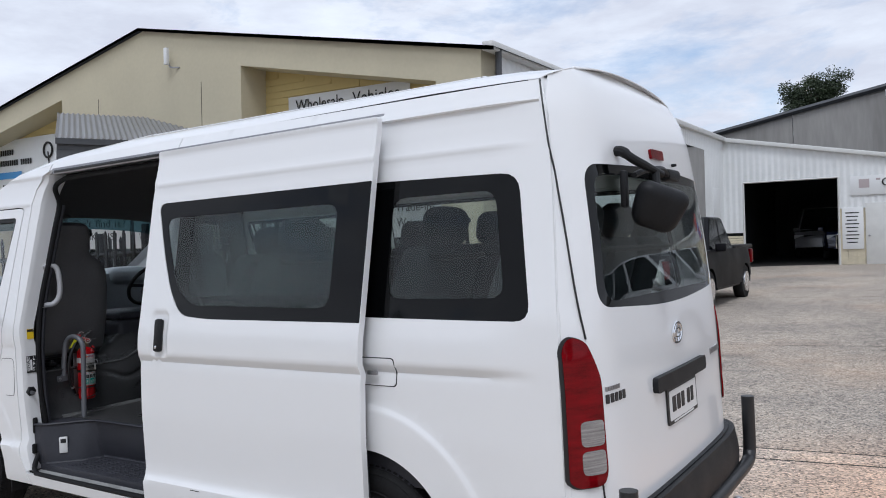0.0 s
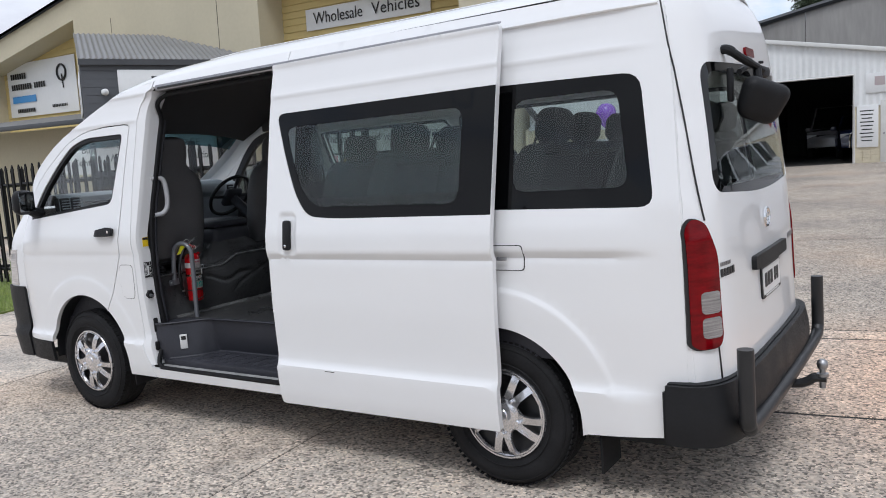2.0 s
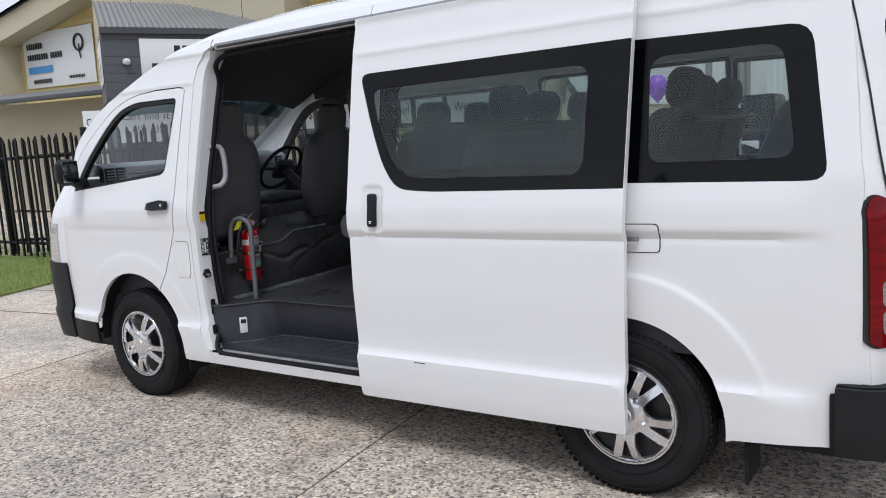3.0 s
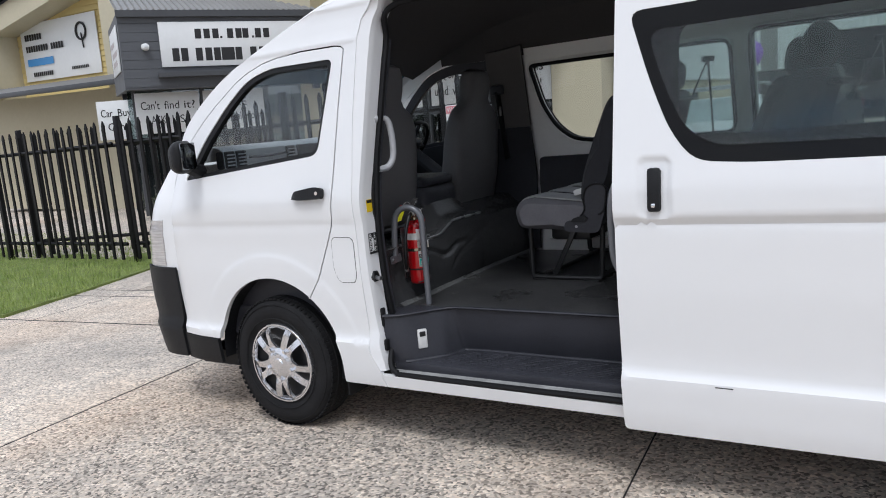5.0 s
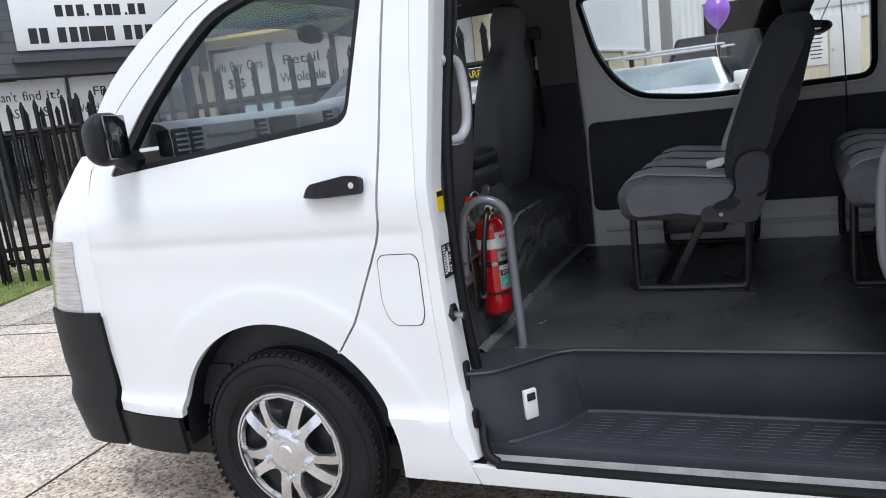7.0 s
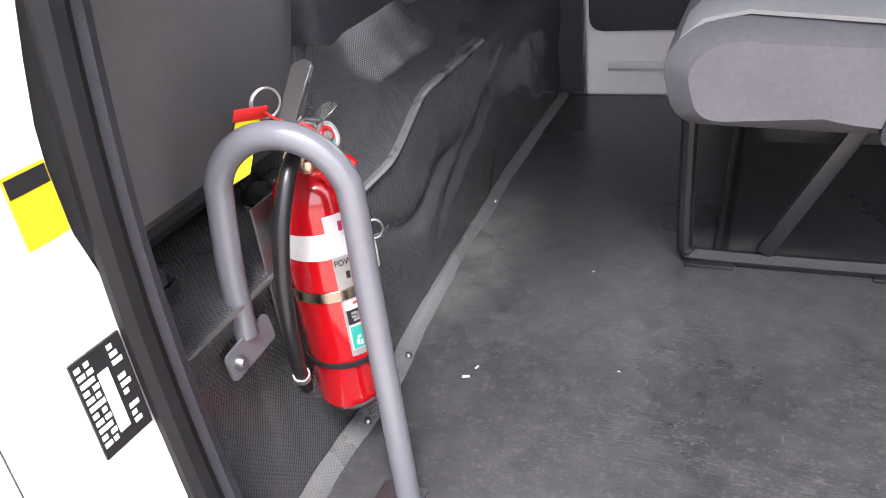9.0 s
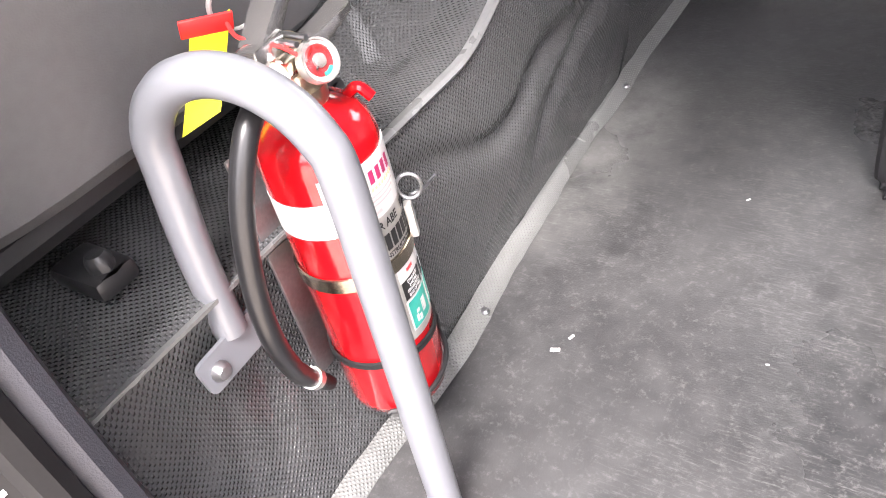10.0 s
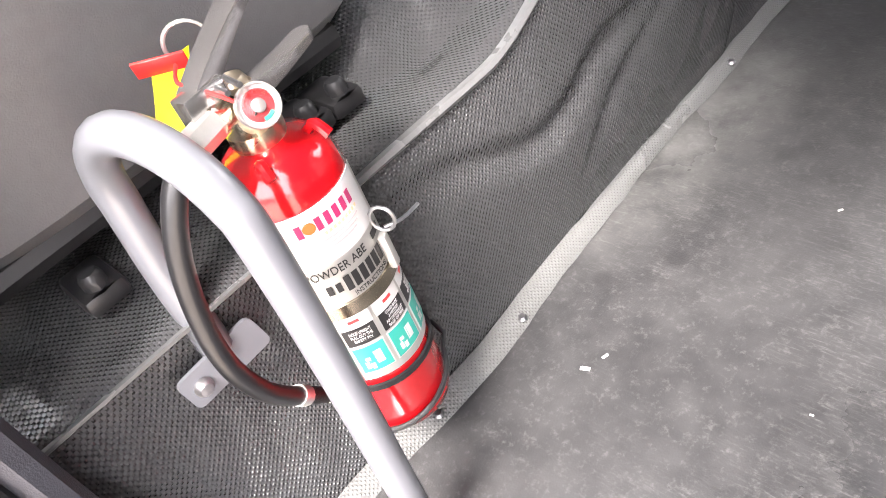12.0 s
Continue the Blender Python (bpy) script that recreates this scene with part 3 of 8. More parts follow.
for w in (win_fr, win_m, win_r):
    part("window_pane", panel(w, [], skin_r(0.004), -0.005, 0.2), GLASS_C, qr).visible_shadow = False
    part("window_seal", tube([(x, 2 * MID - side(x, z) - 0.016, z) for x, z in w + w[:1]], 0.012, 6), SEAL, qr)

# strip above the open doorway and the sill below
part("cant_rail", panel([(-3.49, 2.04), (-2.375, 2.04), (-2.375, 2.10), (-3.49, 2.085)], [], skin_l(), 0.02), WHITE, van)
part("sill", panel([(-3.575, 0.285), (-2.375, 0.285), (-2.375, 0.335), (-3.595, 0.345)], [], skin_l(), 0.02), WHITE, van)


# roof and windscreen
def crown(x):
    return float(np.interp(x, (-5.12, -4.5, -3.6, -3.0, -0.34), (0.05, 0.085, 0.145, 0.155, 0.125)))


def roof(x, u):
    y0 = side(x, top_z(x))
    end = max(0.0, (x + 0.75) / 0.41)
    u = max(-1.0, min(1.0, u))
    return Vector((x, MID + (MID - y0) * u, top_z(x) + crown(x) * (1 - abs(u) ** 2.4) ** 0.75 - 0.035 * end ** 2.2 * (1 - abs(u) ** 4)))


us = [-math.cos(math.pi * k / 36) for k in range(37)]
xs_roof = list(np.linspace(-4.45, -0.36, 60))


def roof_end(u):
    return -0.36 - 0.072 * abs(u) ** 8


part("roof", sheet(lambda x, u: roof(-4.45 + (x + 4.45) * (roof_end(u) + 4.45) / 4.09, u), xs_roof, us), WHITE, van)
part("windscreen", sheet(roof, list(np.linspace(-5.06, -4.46, 14)), [u * 0.93 for u in us]), GLASS_C, van).visible_shadow = False
part("tint_band", sheet(lambda x, u: roof(x, u) - Vector((0, 0, 0.004)), list(np.linspace(-4.62, -4.46, 6)), [u * 0.92 for u in us]), glass("teal_tint_band", (0.10, 0.22, 0.26)), van, "teal sun band along the windscreen").visible_shadow = False
for s in (-1, 1):
    part("windscreen_pillar", sheet(lambda x, k: roof(x, s * k), list(np.linspace(-5.12, -4.45, 16)), list(np.linspace(0.90, 1.0, 8))), WHITE, van)
for k in (-0.62, -0.3, 0.0, 0.3, 0.62):
    part("roof_rib", tube([roof(x, k) + Vector((0, 0, 0.001)) for x in np.linspace(-3.3, -0.8, 26)], 0.012, 6, flat=0.4), WHITE, van)


# tailgate
def tail_x(z):
    return float(np.interp(z, (0.4, 0.55, 0.8, 1.0, 1.2, 1.5, 1.7, 1.95, 2.08, 2.15, 2.20), (-0.175, -0.18, -0.192, -0.197, -0.208, -0.226, -0.243, -0.272, -0.305, -0.35, -0.41)))


def tail_edge(z):
    return soft_prof(z) + 0.036 + float(np.interp(z, (0.5, 2.0, 2.13), (0, 0.0, 0.01)))


def tail(y, z, off=0.0):
    u = (y - MID) / (MID - soft_prof(min(z, 2.1)) - 0.034)
    return (tail_x(z) + off - 0.02 * u * u - 0.10 * abs(u) ** 11, y, z)


tz = [0.52, 0.7, 0.9, 1.1, 1.3, 1.5, 1.7, 1.9, 2.0, 2.08, 2.12]
left_edge = [(tail_edge(z), z) for z in tz]
gate = left_edge + [(0.42, 2.165), (0.62, 2.185), (MID, 2.195), (1.26, 2.185), (1.46, 2.165)] + [(2 * MID - y, z) for y, z in left_edge[::-1]]
rwin = rounded([(0.20, 1.27), (0.235, 1.775), (0.95, 1.80), (1.645, 1.775), (1.68, 1.27), (0.94, 1.225)], [0.08, 0.08, 0, 0.08, 0.08, 0.6], 6)
rwin_in = rounded([(0.255, 1.285), (0.28, 1.745), (1.60, 1.745), (1.625, 1.285)], 0.08)


def gate_top(y):
    return float(np.interp(abs(y - MID), (0, 0.32, 0.52, MID - tail_edge(2.12)), (2.195, 2.185, 2.165, 2.12)))


def cap(u, k):
    y = MID + (MID - tail_edge(2.12)) * u
    a, b = roof(roof_end(u), u), Vector(tail(y, gate_top(y)))
    return a.lerp(b, k) + Vector((0.016, 0, 0.004)) * math.sin(math.pi * k) * (1 - u * u)


part("roof_cap", sheet(cap, us, [0, 0.2, 0.4, 0.6, 0.8, 1.0], 0.004), WHITE, van)
gate_p = part("tailgate", panel(gate, [rwin], tail, 0.025), WHITE, van)
part("window_border", panel(rwin, [rwin_in], lambda y, z: tail(y, z, -0.003), 0.006, 0.08), FRIT, gate_p)
part("window_pane", panel(rwin_in, [], lambda y, z: tail(y, z, -0.0035), 0.005, 0.1), GLASS_T, gate_p).visible_shadow = False
def seam_point(z):
    """Where the gap between flank and tailgate runs: on the flank at the roof, round the corner at the lamp."""
    goal = float(np.interp(z, (0.53, 0.70, 1.174, 1.35, 1.555, 1.80, 2.054, 2.09), (-0.222, -0.232, -0.262, -0.292, -0.324, -0.370, -0.418, -0.432)))
    lo, hi = tail_edge(min(z, 2.1)), 0.45
    if tail(lo, z)[0] > goal:
        return Vector((goal, side(goal, z) + 0.001, z))
    for _ in range(30):
        mid = (lo + hi) / 2
        if tail(mid, z)[0] < goal:
            lo = mid
        else:
            hi = mid
    return Vector(tail(lo, z, 0.001))


def corner(k, z):
    """The body behind the gap, from the flank round to the tailgate."""
    ex = float(np.interp(z, (0.52, 1.2, 1.7, 2.0, 2.09), (-0.325, -0.328, -0.362, -0.395, -0.43)))
    e = tail_edge(min(z, 2.1))
    pts = ((ex - 0.05, side(ex - 0.05, z) + 0.006), (ex, side(ex, z) + 0.004), tail(e, z, -0.004)[:2], tail(e + 0.05, z, -0.010)[:2])
    return (float(np.interp(k, (0, 1, 2, 3), [p[0] for p in pts])), float(np.interp(k, (0, 1, 2, 3), [p[1] for p in pts])), z)


part("rear_corner_pillar", sheet(corner, [0, 0.5, 1, 1.25, 1.5, 1.75, 2, 2.5, 3], list(np.linspace(0.53, 2.10, 40))), WHITE, van)
for z0, z1 in ((0.54, 0.69), (1.17, 2.09)):
    part("gate_seam", tube(smooth_path([seam_point(z) for z in np.linspace(z0, z1, 12)], 4), 0.0036, 6), INK, van)
for e in (1, -1):
    def f(y):
        return y if e > 0 else 2 * MID - y
    lamp = rounded([(f(0.042), 0.70), (f(0.044), 1.14), (f(0.065), 1.185), (f(0.11), 1.165), (f(0.155), 1.04), (f(0.16), 0.72), (f(0.14), 0.68), (f(0.06), 0.68)], 0.03)
    if e < 0:
        lamp = lamp[::-1]
    tl = part("tail_lamp", panel(lamp, [], lambda y, z: tail(y, z, 0.014), 0.03, 0.015), RED_LENS, van, "red tail lamp with clear lower lenses")
    lc = (f(0.101), 0.93)
    part("lamp_gasket", panel([(lc[0] + (y - lc[0]) * 1.07, lc[1] + (z - lc[1]) * 1.018) for y, z in lamp], [], lambda y, z: tail(y, z, 0.006), 0.02, 0.015), INK, tl)
    for z0, z1 in ((0.72, 0.80), (0.815, 0.90)):
        l = rounded([(f(0.072), z0), (f(0.072), z1), (f(0.15), z1), (f(0.15), z0)], 0.018)
        part("clear_lens", panel(l if e > 0 else l[::-1], [], lambda y, z: tail(y, z, 0.0165), 0.004, 0.02), RIBBED_LENS, tl)

# sliding door, slid back along the flank
DOFF = -0.085
sd_outer = rounded([(-2.415, 0.278), (-2.405, 1.2), (-2.397, 1.8), (-2.385, 2.02), (-1.060, 2.02), (-1.076, 1.5), (-1.090, 1.0), (-1.110, 0.29)], [0.02, 0, 0, 0.01, 0.01, 0, 0, 0.01])
sd_win = rounded([(-2.348, 1.768), (-2.275, 1.53), (-2.205, 1.355), (-2.125, 1.250), (-1.95, 1.236), (-1.086, 1.232), (-1.069, 1.77)], [0.05, 0.15, 0.1, 0.09, 0.1, 0.004, 0.004])
sd_in = rounded([(-2.285, 1.695), (-2.230, 1.52), (-2.16, 1.365), (-2.06, 1.295), (-1.25, 1.285), (-1.235, 1.695)], [0.06, 0.1, 0.08, 0.06, 0.06, 0.06])
pocket = [(x, z) for x in np.arange(-2.327, -2.182, 0.009) for z in np.arange(1.05, 1.285, 0.009)]
sdoor = part("sliding_door", panel(sd_outer, [sd_win], skin_d(DOFF), 0.03, 0.035, rows=CREASES, extra=pocket), WHITE, van, "white sliding door pushed fully back")
part("window_border", panel(sd_win, [sd_in], skin_d(DOFF + 0.004), 0.006, 0.08), FRIT, sdoor)
part("window_pane", panel(sd_in, [], skin_d(DOFF + 0.0045), 0.005, 0.1), GLASS_T, sdoor).visible_shadow = False
part("inner_trim", panel(rounded([(-2.40, 0.4), (-2.40, 1.24), (-1.12, 1.24), (-1.12, 0.4)], 0.05), [], skin_d(DOFF + 0.045), 0.015), GREY_PL, sdoor)


def flush_box(x0, x1, z0, z1, off, proud, bev, material, name, parent, label=""):
    y = side((x0 + x1) / 2, (z0 + z1) / 2) + off
    lean = math.atan2(side(x0, z1) - side(x0, z0), z1 - z0)
    b = box(-(x1 - x0) / 2, (x1 - x0) / 2, -proud, 0.012, -(z1 - z0) / 2, (z1 - z0) / 2, bev)
    bmesh.ops.transform(b, matrix=Matrix.Translation(((x0 + x1) / 2, y, (z0 + z1) / 2)) @ Matrix.Rotation(-lean, 4, "X"), verts=b.verts)
    return part(name, b, material, parent, label)


hp = flush_box(-2.280, -2.232, 1.085, 1.235, DOFF + 0.002, 0.014, 0.012, BLACK_PL, "door_handle", sdoor, "black upright pull handle with key lock")
flush_box(-2.264, -2.248, 1.10, 1.116, DOFF - 0.012, 0.004, 0.003, CHROME, "key_lock", hp)
fd = [o for o in van.children if o.name.startswith("front_door")][0]
grip = rounded([(-4.010, 1.166), (-3.985, 1.203), (-3.850, 1.222), (-3.806, 1.215), (-3.806, 1.170), (-3.93, 1.164)], [0.012, 0.02, 0.03, 0.014, 0.014, 0.03])
hb = panel(grip, [], lambda x, z: (x, side(x, z) - 0.012 - 0.022 * min(1.0, max(0.0, (x + 4.012) / 0.05)), z), 0.022, 0.02)
fh = part("door_handle", hb, BLACK_PL, fd, "black pull handle with key lock")
b = lathe([(0.0, -0.004), (0.009, -0.004), (0.009, 0.0)], (-3.832, side(-3.832, 1.193) - 0.034, 1.193), "y", 12)
part("key_lock", b, CHROME, fh)
flap = rounded([(-3.808, 0.85), (-3.806, 0.965), (-3.790, 0.982), (-3.692, 0.982), (-3.678, 0.965), (-3.678, 0.81), (-3.690, 0.776), (-3.772, 0.774), (-3.795, 0.80)], 0.014)
grow = [(-3.743 + (x + 3.743) * 1.04, 0.878 + (z - 0.878) * 1.025) for x, z in flap]
part("flap_gap", panel(grow, [], skin_l(-0.0004), 0.002, 0.03), INK, van)
part("fuel_flap", panel(flap, [], skin_l(-0.002), 0.004, 0.03), WHITE, van)

# door mirror
mb = box(-4.725, -4.605, -0.165, 0.015, 1.315, 1.505, 0.058, seg=6)
for v in mb.verts:
    k = (v.co.x + 4.725) / 0.12
    v.co.z = 1.41 + (v.co.z - 1.41) * (0.66 + 0.34 * k) - 0.008 * (1 - k)
    v.co.y = -0.06 + (v.co.y + 0.06) * (0.70 + 0.30 * k)
    v.co.x -= 0.35 * (v.co.y + 0.075)
mir = part("door_mirror", mb, BLACK_PL, van, "black door mirror")
b = box(-0.003, 0.003, -0.066, 0.066, -0.066, 0.066, 0.003, m=Matrix.Translation((-4.604, -0.072, 1.411)) @ Matrix.Rotation(radians(19), 4, "Z"))
part("mirror_glass", b, MIRROR_D, mir)
part("mirror_arm", tube(smooth_path([(-4.68, 0.06, 1.33), (-4.67, 0.02, 1.33), (-4.66, -0.04, 1.36)]), 0.035, 8), BLACK_PL, mir)

# nose, bumper and lamps


def nose(z, a):
    """Plan curve of the front, from flank (0) round to flank (1)."""
    xs, dep = -4.955, float(np.interp(z, (0.3, 0.45, 0.62, 0.8, 1.0, 1.2, 1.33, 1.4), (0.42, 0.47, 0.505, 0.495, 0.445, 0.35, 0.22, 0.1)))
    ys = side(xs, z)
    th = math.pi * a
    c, s = math.cos(th), math.sin(th)
    return Vector((xs - dep * abs(s) ** 0.62, MID - (MID - ys) * math.copysign(abs(c) ** 0.62, c), z))


aa = [0.5 - 0.5 * math.cos(math.pi * k / 40) for k in range(41)]
part("front_panel", sheet(nose, list(np.linspace(0.80, 1.36, 16)), aa, 0.02), WHITE, van)
bump_f = sheet(lambda z, a: nose(z, a) + Vector((-0.012, (-0.012 if a < 0.5 else 0.012), 0)), list(np.linspace(0.315, 0.815, 16)), aa, 0.03)
for fy in (skin_l(-0.004), skin_r(-0.004)):
    panel([(-4.67, 0.305), (-4.67, 0.44), (-4.96, 0.452), (-4.965, 0.31)], [], fy, 0.02 if fy(-4, 1)[1] < 1 else -0.02, 0.05, bump_f)
part("front_bumper", bump_f, BLACK_PL, van, "unpainted black front bumper")
for a0, a1 in ((0.02, 0.20), (0.98, 0.80)):
    part("headlamp", sheet(lambda z, a: nose(z, a) + Vector((-0.006, -0.006 if a < 0.5 else 0.006, 0)), list(np.linspace(0.825, 1.075, 8)), list(np.linspace(a0, a1, 10)), 0.012), CLEAR_LENS, van, "clear headlamp")

# rear bumper


def rbump(z, a):
    th = math.pi * a
    c, s = math.cos(th), math.sin(th)
    bul = 0.02 * math.sin(math.pi * min(1, max(0, (z - 0.3) / 0.24)))
    return Vector((-0.40 + (0.235 + bul) * abs(s) ** 0.5, MID - (MID - 0.026 + bul * 0.4) * math.copysign(abs(c) ** 0.42, c), z))


rb = sheet(rbump, list(np.linspace(0.315, 0.545, 10)), aa, 0.03)
for y0 in (0.024, 1.856):
    box(-0.42, -0.36, y0 - 0.004, y0 + 0.004, 0.316, 0.514, 0.002, rb)
rb_o = part("rear_bumper", rb, BLACK_PL, van, "black plastic rear bumper")
part("bumper_step", sheet(lambda k, a: rbump(0.54, a).lerp(Vector((-0.37, rbump(0.54, a).y * 0.9 + 0.094, 0.555)), k), [0, 0.5, 1], aa, 0.01), BLACK_PL, rb_o)

# tow frame behind the bumper
tow = part("tow_bar", tube(smooth_path([(-0.119, 0.085, 0.69), (-0.119, 0.085, 0.45), (-0.119, 0.10, 0.395), (-0.118, 0.16, 0.37), (-0.116, 0.5, 0.362), (-0.115, 0.94, 0.36), (-0.115, 1.4, 0.362), (-0.115, 1.71, 0.37), (-0.115, 1.775, 0.40), (-0.115, 1.79, 0.46), (-0.115, 1.79, 0.69)], 8), 0.031, 14), DARKSTEEL, van, "black steel step tube with upright ends")
part("tow_tongue", tube(smooth_path([(-0.2, 0.93, 0.325), (-0.09, 0.93, 0.325), (-0.04, 0.93, 0.34), (-0.01, 0.93, 0.36), (0.04, 0.93, 0.362)]), 0.022, 8), DARKSTEEL, tow)
part("tow_ball", lathe([(0.0, 0.45), (0.012, 0.448), (0.022, 0.438), (0.025, 0.425), (0.022, 0.411), (0.013, 0.40), (0.013, 0.385), (0.026, 0.383), (0.026, 0.37), (0.014, 0.367), (0.014, 0.315), (0.0, 0.315)], (0.023, 0.93, 0), "z", 16), STEEL, tow)
for y in (0.45, 1.42):
    part("mount_arm", box(-0.4, -0.115, y, y + 0.03, 0.33, 0.39, 0.006), DARKSTEEL, tow)
part("hitch_receiver", box(-0.45, -0.13, 0.89, 0.97, 0.295, 0.365, 0.006), DARKSTEEL, tow)


# wheels
def wheel(x, y, outward):
    s = outward
    w = part("wheel", lathe([(0.0, 0.10), (0.19, 0.10), (0.20, 0.0), (0.195, -0.01), (0.19, 0.02), (0.0, 0.05)], (0, 0, 0), "y", 32), DARKSTEEL, van)
    t = lathe([(0.205, 0.005), (0.235, -0.012), (0.275, -0.018), (0.31, -0.006), (0.328, 0.012), (0.333, 0.03), (0.333, 0.16), (0.325, 0.18), (0.30, 0.195), (0.205, 0.19)], (0, 0, 0), "y", 64, closed=True)
    ty = part("tyre", t, RUBBER, w)
    for k in range(4):
        part("tread_rib", lathe([(0.332, 0.038 + 0.034 * k), (0.3365, 0.040 + 0.034 * k), (0.3365, 0.062 + 0.034 * k), (0.332, 0.064 + 0.034 * k)], (0, 0, 0), "y", 48, closed=True), RUBBER, ty)
    lug = bmesh.new()
    for k in range(72):
        a = 2 * math.pi * k / 72
        box(-0.0085, 0.0085, 0.000, 0.034, 0.3265, 0.3335, 0.0, lug, m=Matrix.Rotation(a, 4, "Y"))
    part("tread_shoulder", lug, RUBBER, ty)
    for r in (0.232, 0.300):
        part("sidewall_ring", lathe([(r, -0.018), (r + 0.003, -0.0215), (r + 0.006, -0.018)] if r < 0.26 else [(r, -0.0125), (r + 0.003, -0.0135), (r + 0.006, -0.0085)], (0, 0, 0), "y", 64, closed=True), RUBBER, ty)
    cap = lathe([(0.207, 0.012), (0.206, -0.006), (0.203, -0.010), (0.196, -0.010), (0.192, 0.000), (0.192, 0.012)], (0, 0, 0), "y", 56, closed=True)
    lathe([(0.0, -0.0345), (0.022, -0.0345), (0.028, -0.034), (0.031, -0.031), (0.034, -0.026)], (0, 0, 0), "y", 32, cap)
    ring = [(0.195 * math.cos(a), 0.195 * math.sin(a)) for a in np.linspace(0, 2 * math.pi, 60, endpoint=False)]
    holes = []
    for k in range(5):
        def polar(r, d, c):
            return (r * math.cos(radians(c + d)), r * math.sin(radians(c + d)))
        c = 90 + 72 * k
        holes.append(rounded([polar(0.082, -9, c), polar(0.118, -17, c), polar(0.187, -18.5, c), polar(0.189, 0, c), polar(0.187, 18.5, c), polar(0.118, 17, c), polar(0.082, 9, c)], [0.012, 0.02, 0.006, 0, 0.006, 0.02, 0.012], 4))
        c = 126 + 72 * k
        holes.append(rounded([polar(0.104, -1.5, c), polar(0.187, -7.5, c), polar(0.187, 7.5, c), polar(0.104, 1.5, c)], 0.004, 2))

    def dish(u, v):
        r = math.hypot(u, v)
        a = math.degrees(math.atan2(v, u)) - 126
        crease = 0.010 * max(0.0, math.cos(radians(5 * a))) * min(1.0, max(0.0, (r - 0.085) / 0.05))
        return (u, float(np.interp(r, (0, 0.06, 0.075, 0.12, 0.165, 0.19), (-0.030, -0.028, -0.014, -0.026, -0.020, -0.008))) + crease, v)
    panel(ring, holes, dish, 0.014, 0.014, cap)
    c = part("wheel_cover", cap, SILVER, w, "silver five-spoke wheel cover")
    for k in range(5):
        a = radians(90 + 36 + 72 * k)
        part("wheel_nut", lathe([(0.0, -0.034), (0.008, -0.034), (0.011, -0.027), (0.011, 0.0)], (0.083 * math.cos(a), 0, 0.083 * math.sin(a)), "y", 6), CHROME, c)
    part("hub_disc", lathe([(0.0, 0.045), (0.18, 0.045), (0.18, 0.06), (0.0, 0.06)], (0, 0, 0), "y", 32), DARKSTEEL, w)
    m = Matrix.Translation((x - van.location.x, y - van.location.y, 0.333)) @ (Matrix.Identity(4) if s < 0 else Matrix.Rotation(math.pi, 4, "Z")) @ Matrix.Translation(van.location)
    w.matrix_local = m
    return w


wheels = [wheel(-4.26, 0.05, -1), wheel(-1.15, 0.05, -1), wheel(-4.26, 1.83, 1), wheel(-1.15, 1.83, 1)]
# wheel housings and underbody
for cx, cz in ((-4.24, 0.36), (-1.15, 0.345)):
    for y0, y1 in ((0.04, 0.40), (1.48, 1.84)):
        b = bmesh.new()
        prev = None
        pts = arc(cx, cz, 0.425 if cx < -3 else 0.395, 184, -8, 40)
        rows = [(b.verts.new((x, y0, z)), b.verts.new((x, y1, z))) for x, z in pts]
        for p, n in zip(rows, rows[1:]):
            b.faces.new((p[0], n[0], n[1], p[1]))
        yb = y1 if y0 < 1 else y0
        b.faces.new([b.verts.new((x, yb, z)) for x, z in pts])
        part("wheel_housing", b, BLACK_PL, van)
b = box(-4.95, -0.32, 0.12, 1.76, 0.26, 0.34)
part("underbody", b, BLACK_PL, van)
for x, z in ((-3.845, 0.20), (-0.70, 0.12)):
    part("mud_flap", box(x - 0.006, x + 0.006, 0.06, 0.26, z, 0.36, 0.003), RUBBER, van)

# ---------- inside the van ----------
FLOOR_Z = 0.605


